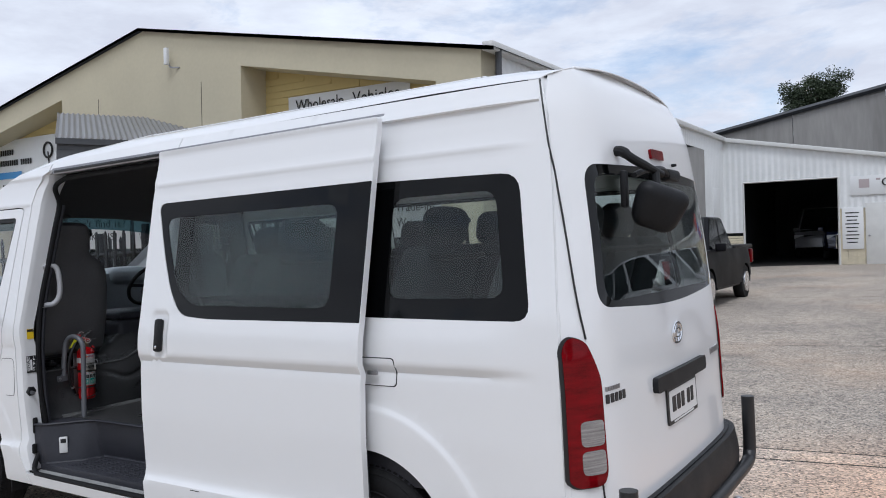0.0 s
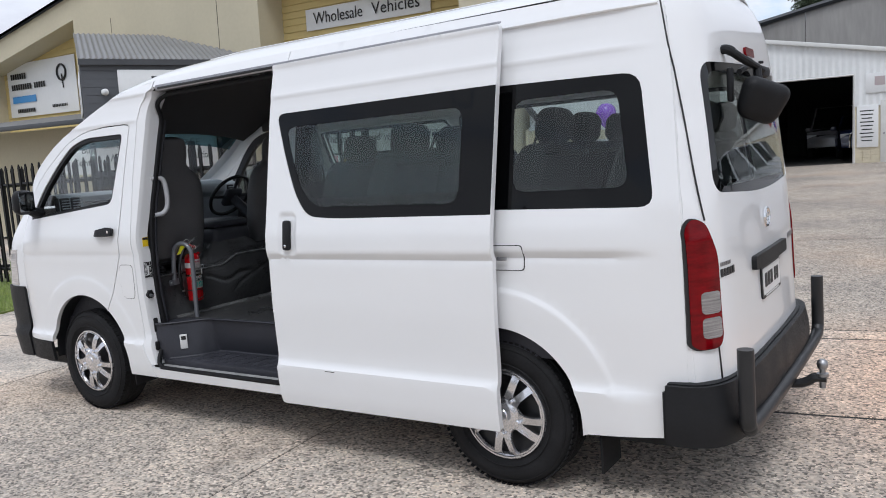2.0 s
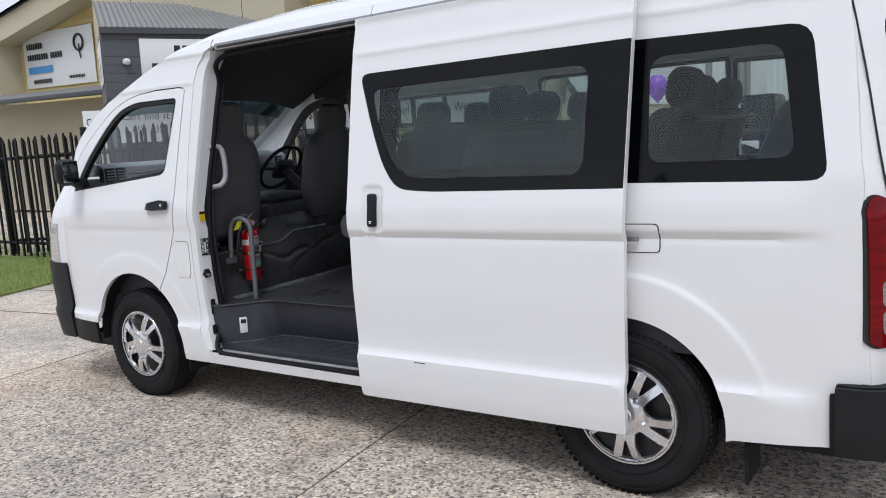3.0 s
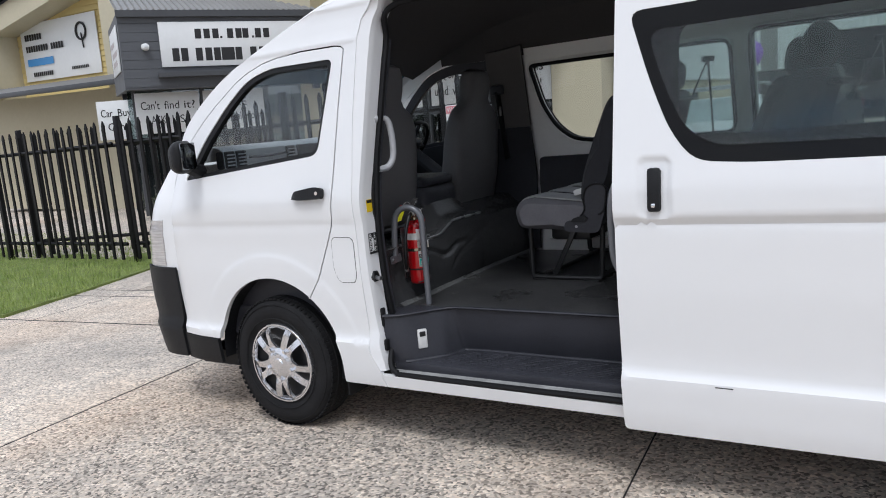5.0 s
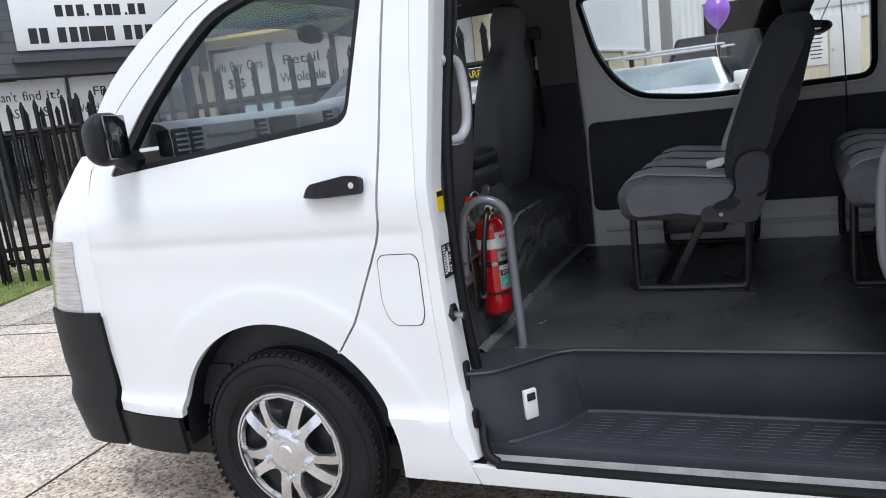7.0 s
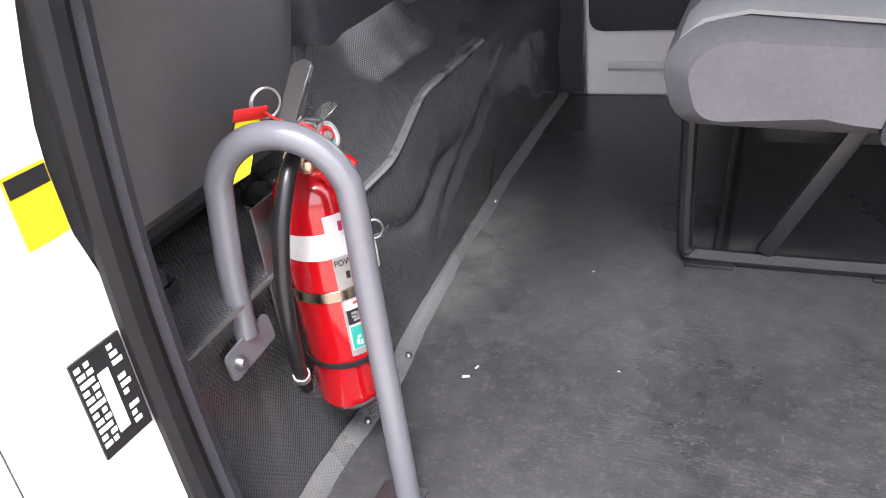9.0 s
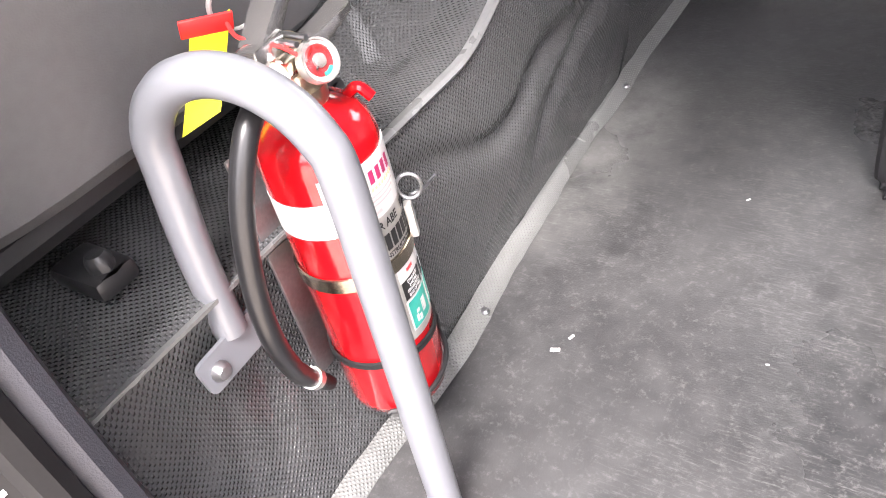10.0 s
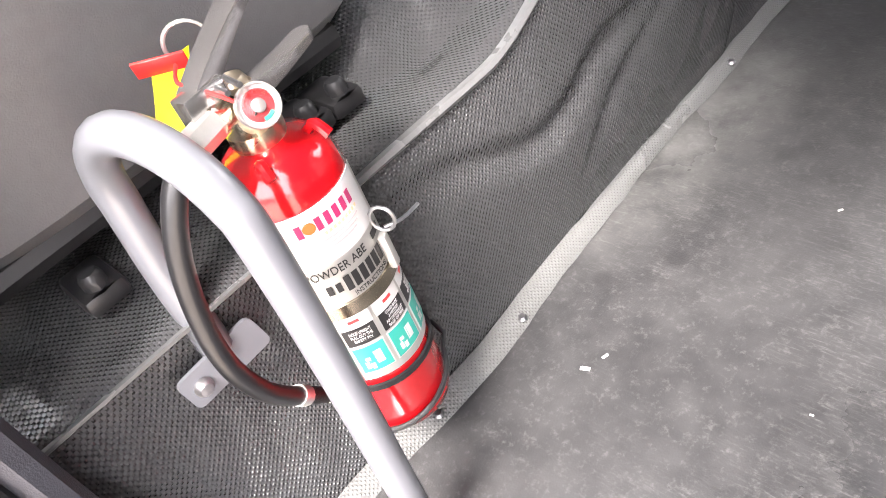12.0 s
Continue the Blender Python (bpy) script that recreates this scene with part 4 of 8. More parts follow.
def floor_vinyl():
    """Dark sheet vinyl greyed by shoes: fine brushed scuffs in two directions, drip marks, a paler patch by the edging.
    """
    m = mat("scuffed_dark_floor_vinyl", (0.027, 0.0275, 0.029), 0.32, var=0.22, scale=2.4, col2=(0.058, 0.058, 0.059), lo=0.36, hi=0.66, rvar=0.22, bump=0.10, bscale=420)
    nt = m.node_tree
    b = nt.nodes["Principled BSDF"]
    col = b.inputs["Base Color"].links[0].from_socket
    L = nt.links.new
    co = nt.nodes.new("ShaderNodeTexCoord").outputs["Object"]

    def ramp(src, lo, hi, flip=False):
        r = nt.nodes.new("ShaderNodeMapRange")
        r.interpolation_type = "SMOOTHSTEP"
        r.inputs["From Min"].default_value, r.inputs["From Max"].default_value = lo, hi
        r.inputs["To Min"].default_value, r.inputs["To Max"].default_value = (1, 0) if flip else (0, 1)
        L(src, r.inputs["Value"])
        return r.outputs[0]

    def noise_of(scale, detail, rough, rot=0.0, stretch=(1, 1, 1)):
        mp = nt.nodes.new("ShaderNodeMapping")
        mp.inputs["Rotation"].default_value, mp.inputs["Scale"].default_value = (0, 0, radians(rot)), stretch
        n = nt.nodes.new("ShaderNodeTexNoise")
        n.inputs["Scale"].default_value, n.inputs["Detail"].default_value, n.inputs["Roughness"].default_value = scale, detail, rough
        L(co, mp.inputs[0])
        L(mp.outputs[0], n.inputs["Vector"])
        return n.outputs["Fac"]

    def times(a, c):
        n = nt.nodes.new("ShaderNodeMath")
        n.operation = "MULTIPLY"
        L(a, n.inputs[0])
        if isinstance(c, float):
            n.inputs[1].default_value = c
        else:
            L(c, n.inputs[1])
        return n.outputs[0]

    def over(fac, colour):
        nonlocal col
        x = nt.nodes.new("ShaderNodeMix")
        x.data_type = "RGBA"
        x.inputs[7].default_value = (*colour, 1)
        L(fac, x.inputs[0])
        L(col, x.inputs[6])
        col = x.outputs[2]

    worn = ramp(noise_of(3.4, 5, 0.6), 0.40, 0.62)
    over(times(times(ramp(noise_of(3.0, 9, 0.75, 24, (16, 110, 1)), 0.50, 0.72), worn), 0.26), (0.25, 0.25, 0.243))
    over(times(times(ramp(noise_of(3.0, 8, 0.75, -52, (14, 100, 1)), 0.54, 0.75), worn), 0.28), (0.235, 0.235, 0.228))
    over(times(ramp(noise_of(120, 6, 0.75), 0.50, 0.74), 0.20), (0.235, 0.235, 0.228))
    over(times(ramp(noise_of(6.5, 5, 0.7), 0.52, 0.72), 0.34), (0.033, 0.033, 0.034))
    for x, y, r, k in ((-3.521, 0.740, 0.020, 0.7), (-3.580, 0.675, 0.017, 0.75), (-3.280, 0.746, 0.020, 0.75), (-3.434, 1.007, 0.024, 0.4), (-3.27, 0.64, 0.03, 0.45), (-3.36, 0.60, 0.02, 0.3)):
        d = nt.nodes.new("ShaderNodeVectorMath")
        d.operation = "DISTANCE"
        d.inputs[1].default_value = (x - van.location.x, y - van.location.y, 0)
        wob = nt.nodes.new("ShaderNodeMapping")
        wob.inputs["Location"].default_value, wob.inputs["Scale"].default_value = (0, 0, 0), (1, 1, 0)
        L(co, wob.inputs[0])
        L(wob.outputs[0], d.inputs[0])
        over(times(ramp(d.outputs["Value"], r * 0.35, r, True), k), (0.024, 0.024, 0.025))
    # mottled paler patch, long along the edging
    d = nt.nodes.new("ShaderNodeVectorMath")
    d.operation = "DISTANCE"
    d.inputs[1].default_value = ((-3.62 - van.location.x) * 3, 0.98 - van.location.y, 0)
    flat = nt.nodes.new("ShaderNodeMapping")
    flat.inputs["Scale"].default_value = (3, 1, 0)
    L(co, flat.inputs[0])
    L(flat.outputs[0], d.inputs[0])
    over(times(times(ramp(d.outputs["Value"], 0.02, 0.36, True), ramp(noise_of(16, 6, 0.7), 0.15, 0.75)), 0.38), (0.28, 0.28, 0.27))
    L(col, b.inputs["Base Color"])
    return m


FLOOR_V = floor_vinyl()
VINYL = dotted("studded_vinyl_cover", (0.052, 0.053, 0.055), 0.0062, 0.0015, 0.18)
PIPING = dotted("studded_vinyl_edging", (0.110, 0.112, 0.110), 0.0062, 0.0007, 0.30)
PILLAR_C = mat("grey_pillar_lining", (0.10, 0.096, 0.096), 0.8, var=0.08, scale=7, bump=0.1, bscale=500)
SILL = mat("worn_grey_sill_paint", (0.27, 0.27, 0.265), 0.4, var=0.25, scale=9, rvar=0.15)
HANDLE = mat("pale_grey_moulded_handle", (0.40, 0.405, 0.42), 0.42, var=0.04, scale=12)
WELT = mat("smooth_grey_welt", (0.113, 0.115, 0.116), 0.27, var=0.12, scale=14)
floor_b = panel([(-3.68, 0.300), (-3.36, 0.300), (-2.33, 0.300), (-2.33, 0.10), (-0.45, 0.10), (-0.45, 1.78), (-3.68, 1.78)], [], lambda x, y: (x, y, FLOOR_Z), 0.02, 0.12)
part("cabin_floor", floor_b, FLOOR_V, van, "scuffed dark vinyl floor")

# door step well
tread = part("step_tread", box(-3.52, -2.36, 0.085, 0.33, 0.375, 0.395, 0.006), GREY_PL, van, "ribbed dark plastic step")
for i in range(9):
    for j in range(9):
        x = -3.36 + i * 0.118 + 0.010 * j
        part("tread_rib", box(x, x + 0.082, 0.118 + j * 0.021, 0.125 + j * 0.021, 0.394, 0.3985, 0.001, seg=1), GREY_PL, tread)


WELL_TOP = smooth_path([(-3.600, 0.080, 0.605), (-3.53, 0.105, 0.605), (-3.46, 0.185, 0.605), (-3.41, 0.245, 0.605), (-3.36, 0.285, 0.605), (-3.28, 0.297, 0.605), (-2.9, 0.297, 0.605), (-2.36, 0.297, 0.605)], 6)
WELL_FOOT = smooth_path([(-3.600, 0.082, 0.385), (-3.50, 0.088, 0.385), (-3.435, 0.145, 0.385), (-3.365, 0.22, 0.385), (-3.33, 0.30, 0.385), (-3.28, 0.333, 0.385), (-2.9, 0.335, 0.385), (-2.36, 0.335, 0.385)], 6)


def well_wall(i, k):
    """The moulded wall of the step well, from its foot up to the floor, bulging a little under the lip."""
    a, b = Vector(WELL_FOOT[i]), Vector(WELL_TOP[i])
    p = a.lerp(b, k)
    p.y -= 0.010 * math.sin(math.pi * k) + 0.006 * max(0.0, k - 0.8) / 0.2
    return p


part("step_well_wall", sheet(well_wall, list(range(len(WELL_TOP))), list(np.linspace(0, 1, 8)), 0.008), GREY_PL, van, "moulded dark plastic step well wall", 50)
part("step_lip", tube([(p[0], p[1] - 0.004, 0.607) for p in WELL_TOP], 0.012, 8, flat=0.6), GREY_PL, van)
part("foot_fillet", tube([(p[0], p[1] - 0.006, 0.396) for p in WELL_FOOT[6:]], 0.008, 6), GREY_PL, van)
part("step_ledge", panel([(p[0], p[1]) for p in WELL_TOP[:31:3]] + [(-3.28, 0.325), (-3.64, 0.325), (-3.64, 0.085)], [], lambda x, y: (x, y, 0.6035), 0.01, 0.08), GREY_PL, van)
LAMP = pose(-3.442, 0.148, 0.49, 0, 0, 50)
sw = part("step_lamp", box(-0.022, 0.022, -0.006, 0.010, -0.045, 0.045, 0.005, m=LAMP), PLATE_W, van, "small white courtesy lamp")
part("lamp_slot", box(-0.014, 0.014, -0.009, 0.0, 0.012, 0.035, 0.002, m=LAMP), INK, sw)
part("sill_plate", panel([(-3.56, 0.035), (-2.36, 0.035), (-2.36, 0.09), (-3.56, 0.09)], [], lambda x, y: (x, y, 0.362 - 0.02 * (0.09 - y) / 0.055), 0.01, 0.1), SILL, van)
part("step_front", box(-3.56, -2.36, 0.078, 0.092, 0.345, 0.392, 0.004), GREY_PL, van)

# doorway jamb, seal and track
jamb_z = [0.36, 0.6, 0.9, 1.2, 1.5, 1.75, 1.92, 2.0]
jamb_x = [-3.565, -3.60, -3.612, -3.61, -3.585, -3.565, -3.545, -3.50]


def jx(z):
    return float(np.interp(z, jamb_z, jamb_x))


def jamb(k, z):
    ed = float(np.interp(z, (0.36, 0.45, 0.9, 1.5, 1.85, 1.96, 2.03), (-3.60, -3.645, -3.655, -3.65, -3.625, -3.60, -3.545)))
    g = jx(z) - 0.012
    deep = 1 + prof(z) * 1.4
    x = float(np.interp(k, (0, 0.25, 0.4, 1), (ed, g - 0.004, g + 0.002, g + 0.006)))
    return (x, side(ed, z) + 0.004 + deep * float(np.interp(k, (0, 0.25, 0.4, 1), (0, 0.016, 0.034, 0.092))), z)


part("door_jamb", sheet(jamb, list(np.linspace(0, 1, 13)), list(np.linspace(0.36, 2.02, 40)), 0.01), WHITE, van)
seal_pts = [(-2.36, 0.026, 0.350), (-3.40, 0.026, 0.350), (-3.52, 0.030, 0.358), (-3.562, 0.052, 0.405)] + [(jx(z) + 0.006, jamb(1, z)[1] + 0.01, z) for z in (0.55, 0.8, 1.05, 1.3, 1.5, 1.7, 1.85)] + [(-3.52, 0.21, 1.94), (-3.46, 0.22, 1.985), (-3.3, 0.222, 1.995), (-2.36, 0.222, 1.995)]
part("door_seal", tube(smooth_path(seal_pts, 5), 0.014, 8), SEAL, van, "black rubber door seal")
part("pillar_trim", tube(smooth_path([(jx(z) - 0.004, jamb(1, z)[1] + 0.034, z) for z in (0.56, 0.8, 1.05, 1.3, 1.5, 1.7, 1.85)], 5), 0.017, 8), GREY_PL, van, "dark pillar trim")
part("upper_track", box(-3.47, -1.1, 0.165, 0.215, 2.012, 2.05, 0.006), STEEL, van, "grey upper door track")
part("track_slot", box(-3.44, -2.37, 0.158, 0.17, 2.022, 2.035, 0.002), INK, van)
STICK, PLATE = pose(jamb(0.7, 1.118)[0] + 0.0025, 0.082, 1.118, 0, 0, 86), pose(jamb(0.7, 0.946)[0] + 0.0025, 0.081, 0.946, 0, 0, 86)
st = part("caution_sticker", box(-0.018, 0.018, -0.001, 0.001, -0.028, 0.028, m=STICK), YELLOW, van, "yellow caution sticker")
part("sticker_print", box(-0.017, 0.017, -0.0016, 0, 0.012, 0.026, m=STICK), INK, st)
pl = part("compliance_plate", box(-0.0255, 0.0255, -0.001, 0.001, -0.0475, 0.0475, m=PLATE), INK, van, "black compliance plate with silver print")
for k in range(11):
    z = 0.038 - 0.0075 * k
    part("print_line", box(-0.023, -0.0175 + 0.002 * (k % 3), -0.0016, 0, z, z + 0.0045, m=PLATE), SIGN_W, pl)
    part("print_line", box(-0.0135, -0.009 + 0.0015 * (k % 2), -0.0016, 0, z, z + 0.0045, m=PLATE), SIGN_W, pl)
    if k not in (3, 7):
        part("print_line", box(0.010, 0.015 + 0.0025 * (k % 3), -0.0016, 0, z, z + 0.0045, m=PLATE), SIGN_W, pl)
part("print_block", box(-0.006, 0.005, -0.0016, 0, -0.034, 0.026, m=PLATE), SIGN_W, pl)
strk = part("door_striker", lathe([(0.0, -0.004), (0.030, -0.004), (0.031, 0.006), (0.024, 0.012), (0.0, 0.013)], (-3.624, 0.075, 0.793), "x", 6), DARKSTEEL, van, "dark steel door striker")
part("striker_pin", tube([(-3.63, 0.075, 0.79), (-3.580, 0.066, 0.787)], 0.010, 8), STEEL, strk)
for z, h in ((0.60, 0.045), (0.475, 0.028)):
    part("door_buffer", box(-0.014, 0.014, -0.012, 0.004, -h, h, 0.008, m=pose(jx(z) - 0.006, jamb(0.6, z)[1], z, 0, 0, 86)), RUBBER, van)

# headliner, pillars and linings


def liner(x, u):
    p = roof(x, u * 0.94)
    return Vector((p.x, p.y, min(p.z - 0.05, 2.16)))


part("headliner", sheet(liner, list(np.linspace(-4.44, -0.5, 30)), us, 0.01), HEADLINER, van, "dark fabric headliner")
for s in (1, -1):
    part("liner_edge", sheet(lambda x, k: Vector((x, MID + s * (MID - side(x, 1.82 + k) - 0.045), 1.82 + k)), list(np.linspace(-4.2 if s > 0 else -2.36, -0.5, 24)), list(np.linspace(0, 0.30, 5)), 0.01), HEADLINER, van)


def inner_r(off=0.045):
    return lambda x, z: (x, 2 * MID - side(x, z) - off, z)


in_r = [(-3.61, 0.60), (-3.61, 1.6), (-3.60, 1.86), (-0.45, 1.86), (-0.45, 0.60)]
big_w = [rounded([(x, z) for x, z in w], 0.01) for w in (win_fr, win_m, win_r)]
lin = part("inner_lining", panel(in_r, big_w, inner_r(), -0.01, 0.08), WHITE_IN, van, "grey-white painted inner panel")
for w in (win_fr, win_m, win_r):
    part("window_reveal", tube([inner_r(0.04)(x, z) for x, z in [(-2.8 + (x + 2.8) * 1.015 if w is win_fr else x, 1.53 + (z - 1.53) * 1.05) for x, z in w + w[:1]]], 0.022, 8), WHITE_IN, lin)
for w in (win_fr, win_m, win_r):
    part("inner_seal", tube([inner_r(0.054)(x, z) for x, z in w + w[:1]], 0.013, 6), SEAL, lin)
part("trim_board", panel(rounded([(-3.60, 0.775), (-3.595, 1.195), (-0.5, 1.19), (-0.5, 0.77)], [0.04, 0.035, 0.02, 0.02]), [], inner_r(0.06), -0.012, 0.1), GREY_PL, lin, "dark trim board")
part("lower_rail", tube([(-3.55, 1.80, 0.68), (-0.5, 1.80, 0.68)], 0.02, 6, flat=0.6), WHITE_IN, lin)
part("inner_pillar", panel([(-3.86, 1.395), (-3.85, 1.86), (-3.60, 1.88), (-3.605, 1.6), (-3.61, 1.395)], [], inner_r(0.075), -0.015, 0.1), PILLAR_C, van, "grey pillar lining")
part("pillar_foot", panel([(-3.96, 0.62), (-3.95, 1.20), (-3.87, 1.393), (-3.61, 1.393), (-3.61, 0.62)], [], inner_r(0.085), -0.015, 0.1), GREY_PL, van, "dark plastic pillar lining")
part("door_trim", panel(rounded([(-4.88, 0.58), (-4.83, 1.265), (-3.85, 1.362), (-3.80, 0.58)], 0.03), [], inner_r(0.045), -0.015, 0.1), GREY_PL, van, "dark plastic door lining")
wc = (-4.25, 1.56)
part("window_surround", panel([(wc[0] + (x - wc[0]) * 1.10, wc[1] + (z - wc[1]) * 1.14) for x, z in win_f], [win_f_in], inner_r(0.036), -0.008, 0.06), GREY_PL, van)
part("panel_pressing", tube(smooth_path([inner_r(0.047)(x, z) for x, z in ((-3.50, 1.24), (-3.40, 1.252), (-3.33, 1.24), (-3.30, 1.215))]), 0.006, 6), WHITE_IN, lin)
in_l = [(-2.36, 0.60), (-2.36, 1.86), (-0.45, 1.86), (-0.45, 0.60)]
part("inner_lining", panel(in_l, [win_m, win_r], lambda x, z: (x, side(x, z) + 0.045, z), 0.01, 0.08), GREY_PL, van)
part("rear_floor_edge", box(-0.47, -0.36, 0.15, 1.73, 0.52, 0.64, 0.01), GREY_PL, van)


# seat platform in front of the cabin: loose vinyl on its rear face, folded over the top edge and up the engine cover
def ramp01(x, a, b):
    k = min(1.0, max(0.0, (x - a) / (b - a)))
    return k * k * (3 - 2 * k)


def cover_top(y):
    return 0.886 + 0.058 * ramp01(y, 0.66, 0.85)


def foot_x(y):
    return -3.638 - 0.032 * ramp01(y, 0.42, 1.0) - 0.010 * ramp01(y, 1.0, 1.3)


def folds(y, z):
    """Slack in the cover: broad slanting swags, finer creases, more of both near the door."""
    near = 1.0 - ramp01(y, 0.30, 0.55)
    f = 0.011 * noise.noise(Vector((y * 4.2 + z * 4.6, z * 2.4, 1.7))) * (1 + 0.5 * near)
    f += 0.006 * noise.noise(Vector((y * 11 + z * 9.0, z * 3.0, 5.1))) * (1 + near)
    f += 0.0028 * noise.noise(Vector((y * 30 - z * 12, z * 7.0, 8.3))) * (0.6 + near)
    d = z - (cover_top(y) - 0.045 - 0.085 * ramp01(y, 0.50, 0.78))
    f -= 0.015 * math.exp(-(d / 0.016) ** 2) * ramp01(y, 0.46, 0.58) * (1 - ramp01(y, 0.86, 1.0))
    d = z - (cover_top(y) - 0.17 + 0.35 * (y - 0.9))
    f -= 0.008 * math.exp(-(d / 0.014) ** 2) * ramp01(y, 0.72, 0.82)
    return f


def cover(y, s):
    """s: 0 to 1 up the rear face, then metres on over the top."""
    fx, tz = foot_x(y), cover_top(y)
    if s <= 1:
        z = FLOOR_Z + (tz - FLOOR_Z) * s
        hold = math.sin(math.pi * min(1, s * 1.02)) ** 0.6 if 0 < s < 1 else 0
        near = 1 - ramp01(y, 0.36, 0.50)
        return Vector((fx + (-3.655 - fx) * s + (0.020 - 0.042 * near) * math.sin(math.pi * s) ** 0.8 + folds(y, z) * hold, y, z))
    k = s - 1
    c = min(1, k / 0.015)
    hump = 0.105 * ramp01(y, 0.55, 0.70) * (1 - 0.5 * ramp01(y, 1.02, 1.14)) * ramp01(k, 0.055, 0.15)
    gather = 0.020 * math.exp(-((y - 0.66 - 0.6 * (k - 0.08)) / 0.03) ** 2) * ramp01(k, 0.03, 0.10)
    return Vector((-3.655 - 0.004 * c - k, y, tz + 0.010 * (1 - (1 - c) ** 2) + 0.06 * max(0, k - 0.02) + hump - gather + 0.7 * folds(y, k + 3) * c))


ys_c = list(np.linspace(0.10, 1.115, 110))
ss = list(np.linspace(0.0, 1.0, 44)) + [1.0 + v for v in np.linspace(0.006, 0.32, 40)]
part("seat_platform", sheet(cover, ys_c, ss), VINYL, van, "seat platform covered in studded grey vinyl")
part("seat_platform", sheet(lambda y, s: cover(y, s) + Vector((-0.022 * ramp01(y, 1.112, 1.13) * min(1, 2.5 * s), 0, -0.035 * min(1, s))), list(np.linspace(1.112, 1.80, 40)), ss), VINYL, van)


def welt(y, k):
    """A rolled bead over the folded edge, wider and flatter away from the door."""
    wide = 0.5 + 0.5 * ramp01(y, 0.42, 0.60)
    return cover(y, 0.985 + (0.024 * wide) * (k - 0.5) if k < 0.62 else 1 + 0.008 * wide * (k - 0.62)) + Vector((0.007 * math.sin(math.pi * k), 0, 0.004 * math.sin(math.pi * k)))


part("edge_welt", sheet(welt, ys_c, list(np.linspace(0, 1, 7))), WELT, van, "smooth grey welt along the folded edge")


def skirting(y, k):
    w = 0.0045 * noise.noise(Vector((y * 7, 0.3, 9.0))) + 0.002 * noise.noise(Vector((y * 23, 0.3, 4.0)))
    wide = 0.027 + 0.004 * noise.noise(Vector((y * 5, 7.3, 2.0))) - 0.006 * ramp01(y, 0.5, 0.9)
    return Vector((foot_x(y) + 0.003 + wide * k + w, y, FLOOR_Z + 0.016 - 0.0145 * k + 0.004 * math.sin(math.pi * k) + 0.0015 * noise.noise(Vector((y * 18, k * 2, 1.0)))))


part("floor_edging", sheet(skirting, list(np.linspace(0.255, 1.80, 150)), [0, 0.25, 0.5, 0.75, 1]), PIPING, van, "pale vinyl edging along the floor")
part("platform_core", box(-4.6, -3.70, 0.13, 1.75, 0.4, 0.80), GREY_PL, van)
part("cab_floor", box(-4.95, -4.5, 0.12, 1.76, 0.45, 0.60), GREY_PL, van)

# ---------- van fittings outside ----------
gate_o = [o for o in van.children if o.name.startswith("tailgate")][0]


def on_tail(y0, y1, z0, z1, off, t, r, material, name, parent, label="", step=0.03):
    return part(name, panel(rounded([(y0, z0), (y1, z0), (y1, z1), (y0, z1)], r), [], lambda y, z: tail(y, z, off), t, step), material, parent, label)


on_tail(0.60, 1.28, 0.905, 0.965, 0.022, 0.03, 0.02, BLACK_PL, "gate_garnish", gate_o, "black moulded tailgate handle strip")
plate = on_tail(0.738, 1.142, 0.752, 0.90, 0.008, 0.008, 0.012, INK, "number_plate", gate_o, "white number plate in a black holder")
on_tail(0.755, 1.125, 0.768, 0.886, 0.0105, 0.003, 0.006, PLATE_W, "plate_face", plate)
for k, (a, w) in enumerate(((0.785, 0.045), (0.845, 0.045), (0.905, 0.04), (0.985, 0.04), (1.04, 0.035))):
    on_tail(a, a + w, 0.80, 0.862, 0.0125, 0.002, 0.006, INK, "plate_bar", plate)
on_tail(0.80, 1.08, 0.757, 0.764, 0.0095, 0.002, 0.001, SIGN_W, "plate_bar", plate)
b = bmesh.new()
for rr, sx, sz in ((0.0055, 0.060, 0.042), (0.0048, 0.022, 0.040), (0.0048, 0.040, 0.018)):
    loop = [Vector((tail_x(1.10) + 0.004, 0.94 + sx * math.cos(a), 1.105 + sz * math.sin(a))) for a in np.linspace(0, 2 * math.pi, 33)]
    tube(loop, rr, 6, b, caps=False)
part("emblem", b, CHROME, gate_o, "plain chrome oval emblem")
for k in range(6):
    on_tail(0.190 + 0.0165 * k, 0.202 + 0.0165 * k, 0.984, 0.999, 0.003, 0.003, 0.002, STEEL, "badge_bar", gate_o)
for k in range(5):
    on_tail(0.188 + 0.029 * k, 0.208 + 0.029 * k, 0.942, 0.973, 0.003, 0.003, 0.003, DARKSTEEL, "badge_bar", gate_o)
for k in range(8):
    on_tail(1.45 + 0.028 * k, 1.471 + 0.028 * k, 0.945, 0.972, 0.003, 0.003, 0.003, STEEL, "badge_bar", gate_o)
on_tail(0.86, 1.02, 1.835, 1.875, 0.012, 0.016, 0.012, RED_LENS, "high_brake_lamp", gate_o, "red high-level brake lamp")
part("washer_jet", lathe([(0, 0.0), (0.008, 0.0), (0.006, 0.02), (0, 0.022)], (tail_x(1.82), 1.16, 1.825), "x", 8), BLACK_PL, gate_o)
rm = part("rear_view_mirror", tube(smooth_path([(-0.262, 0.49, 1.835), (-0.235, 0.485, 1.83), (-0.20, 0.50, 1.80), (-0.16, 0.58, 1.765), (-0.14, 0.64, 1.745)]), [0.020] * 9 + [0.017] * 8 + [0.015] * 8, 10), BLACK_PL, gate_o, "black parking mirror on an arm")


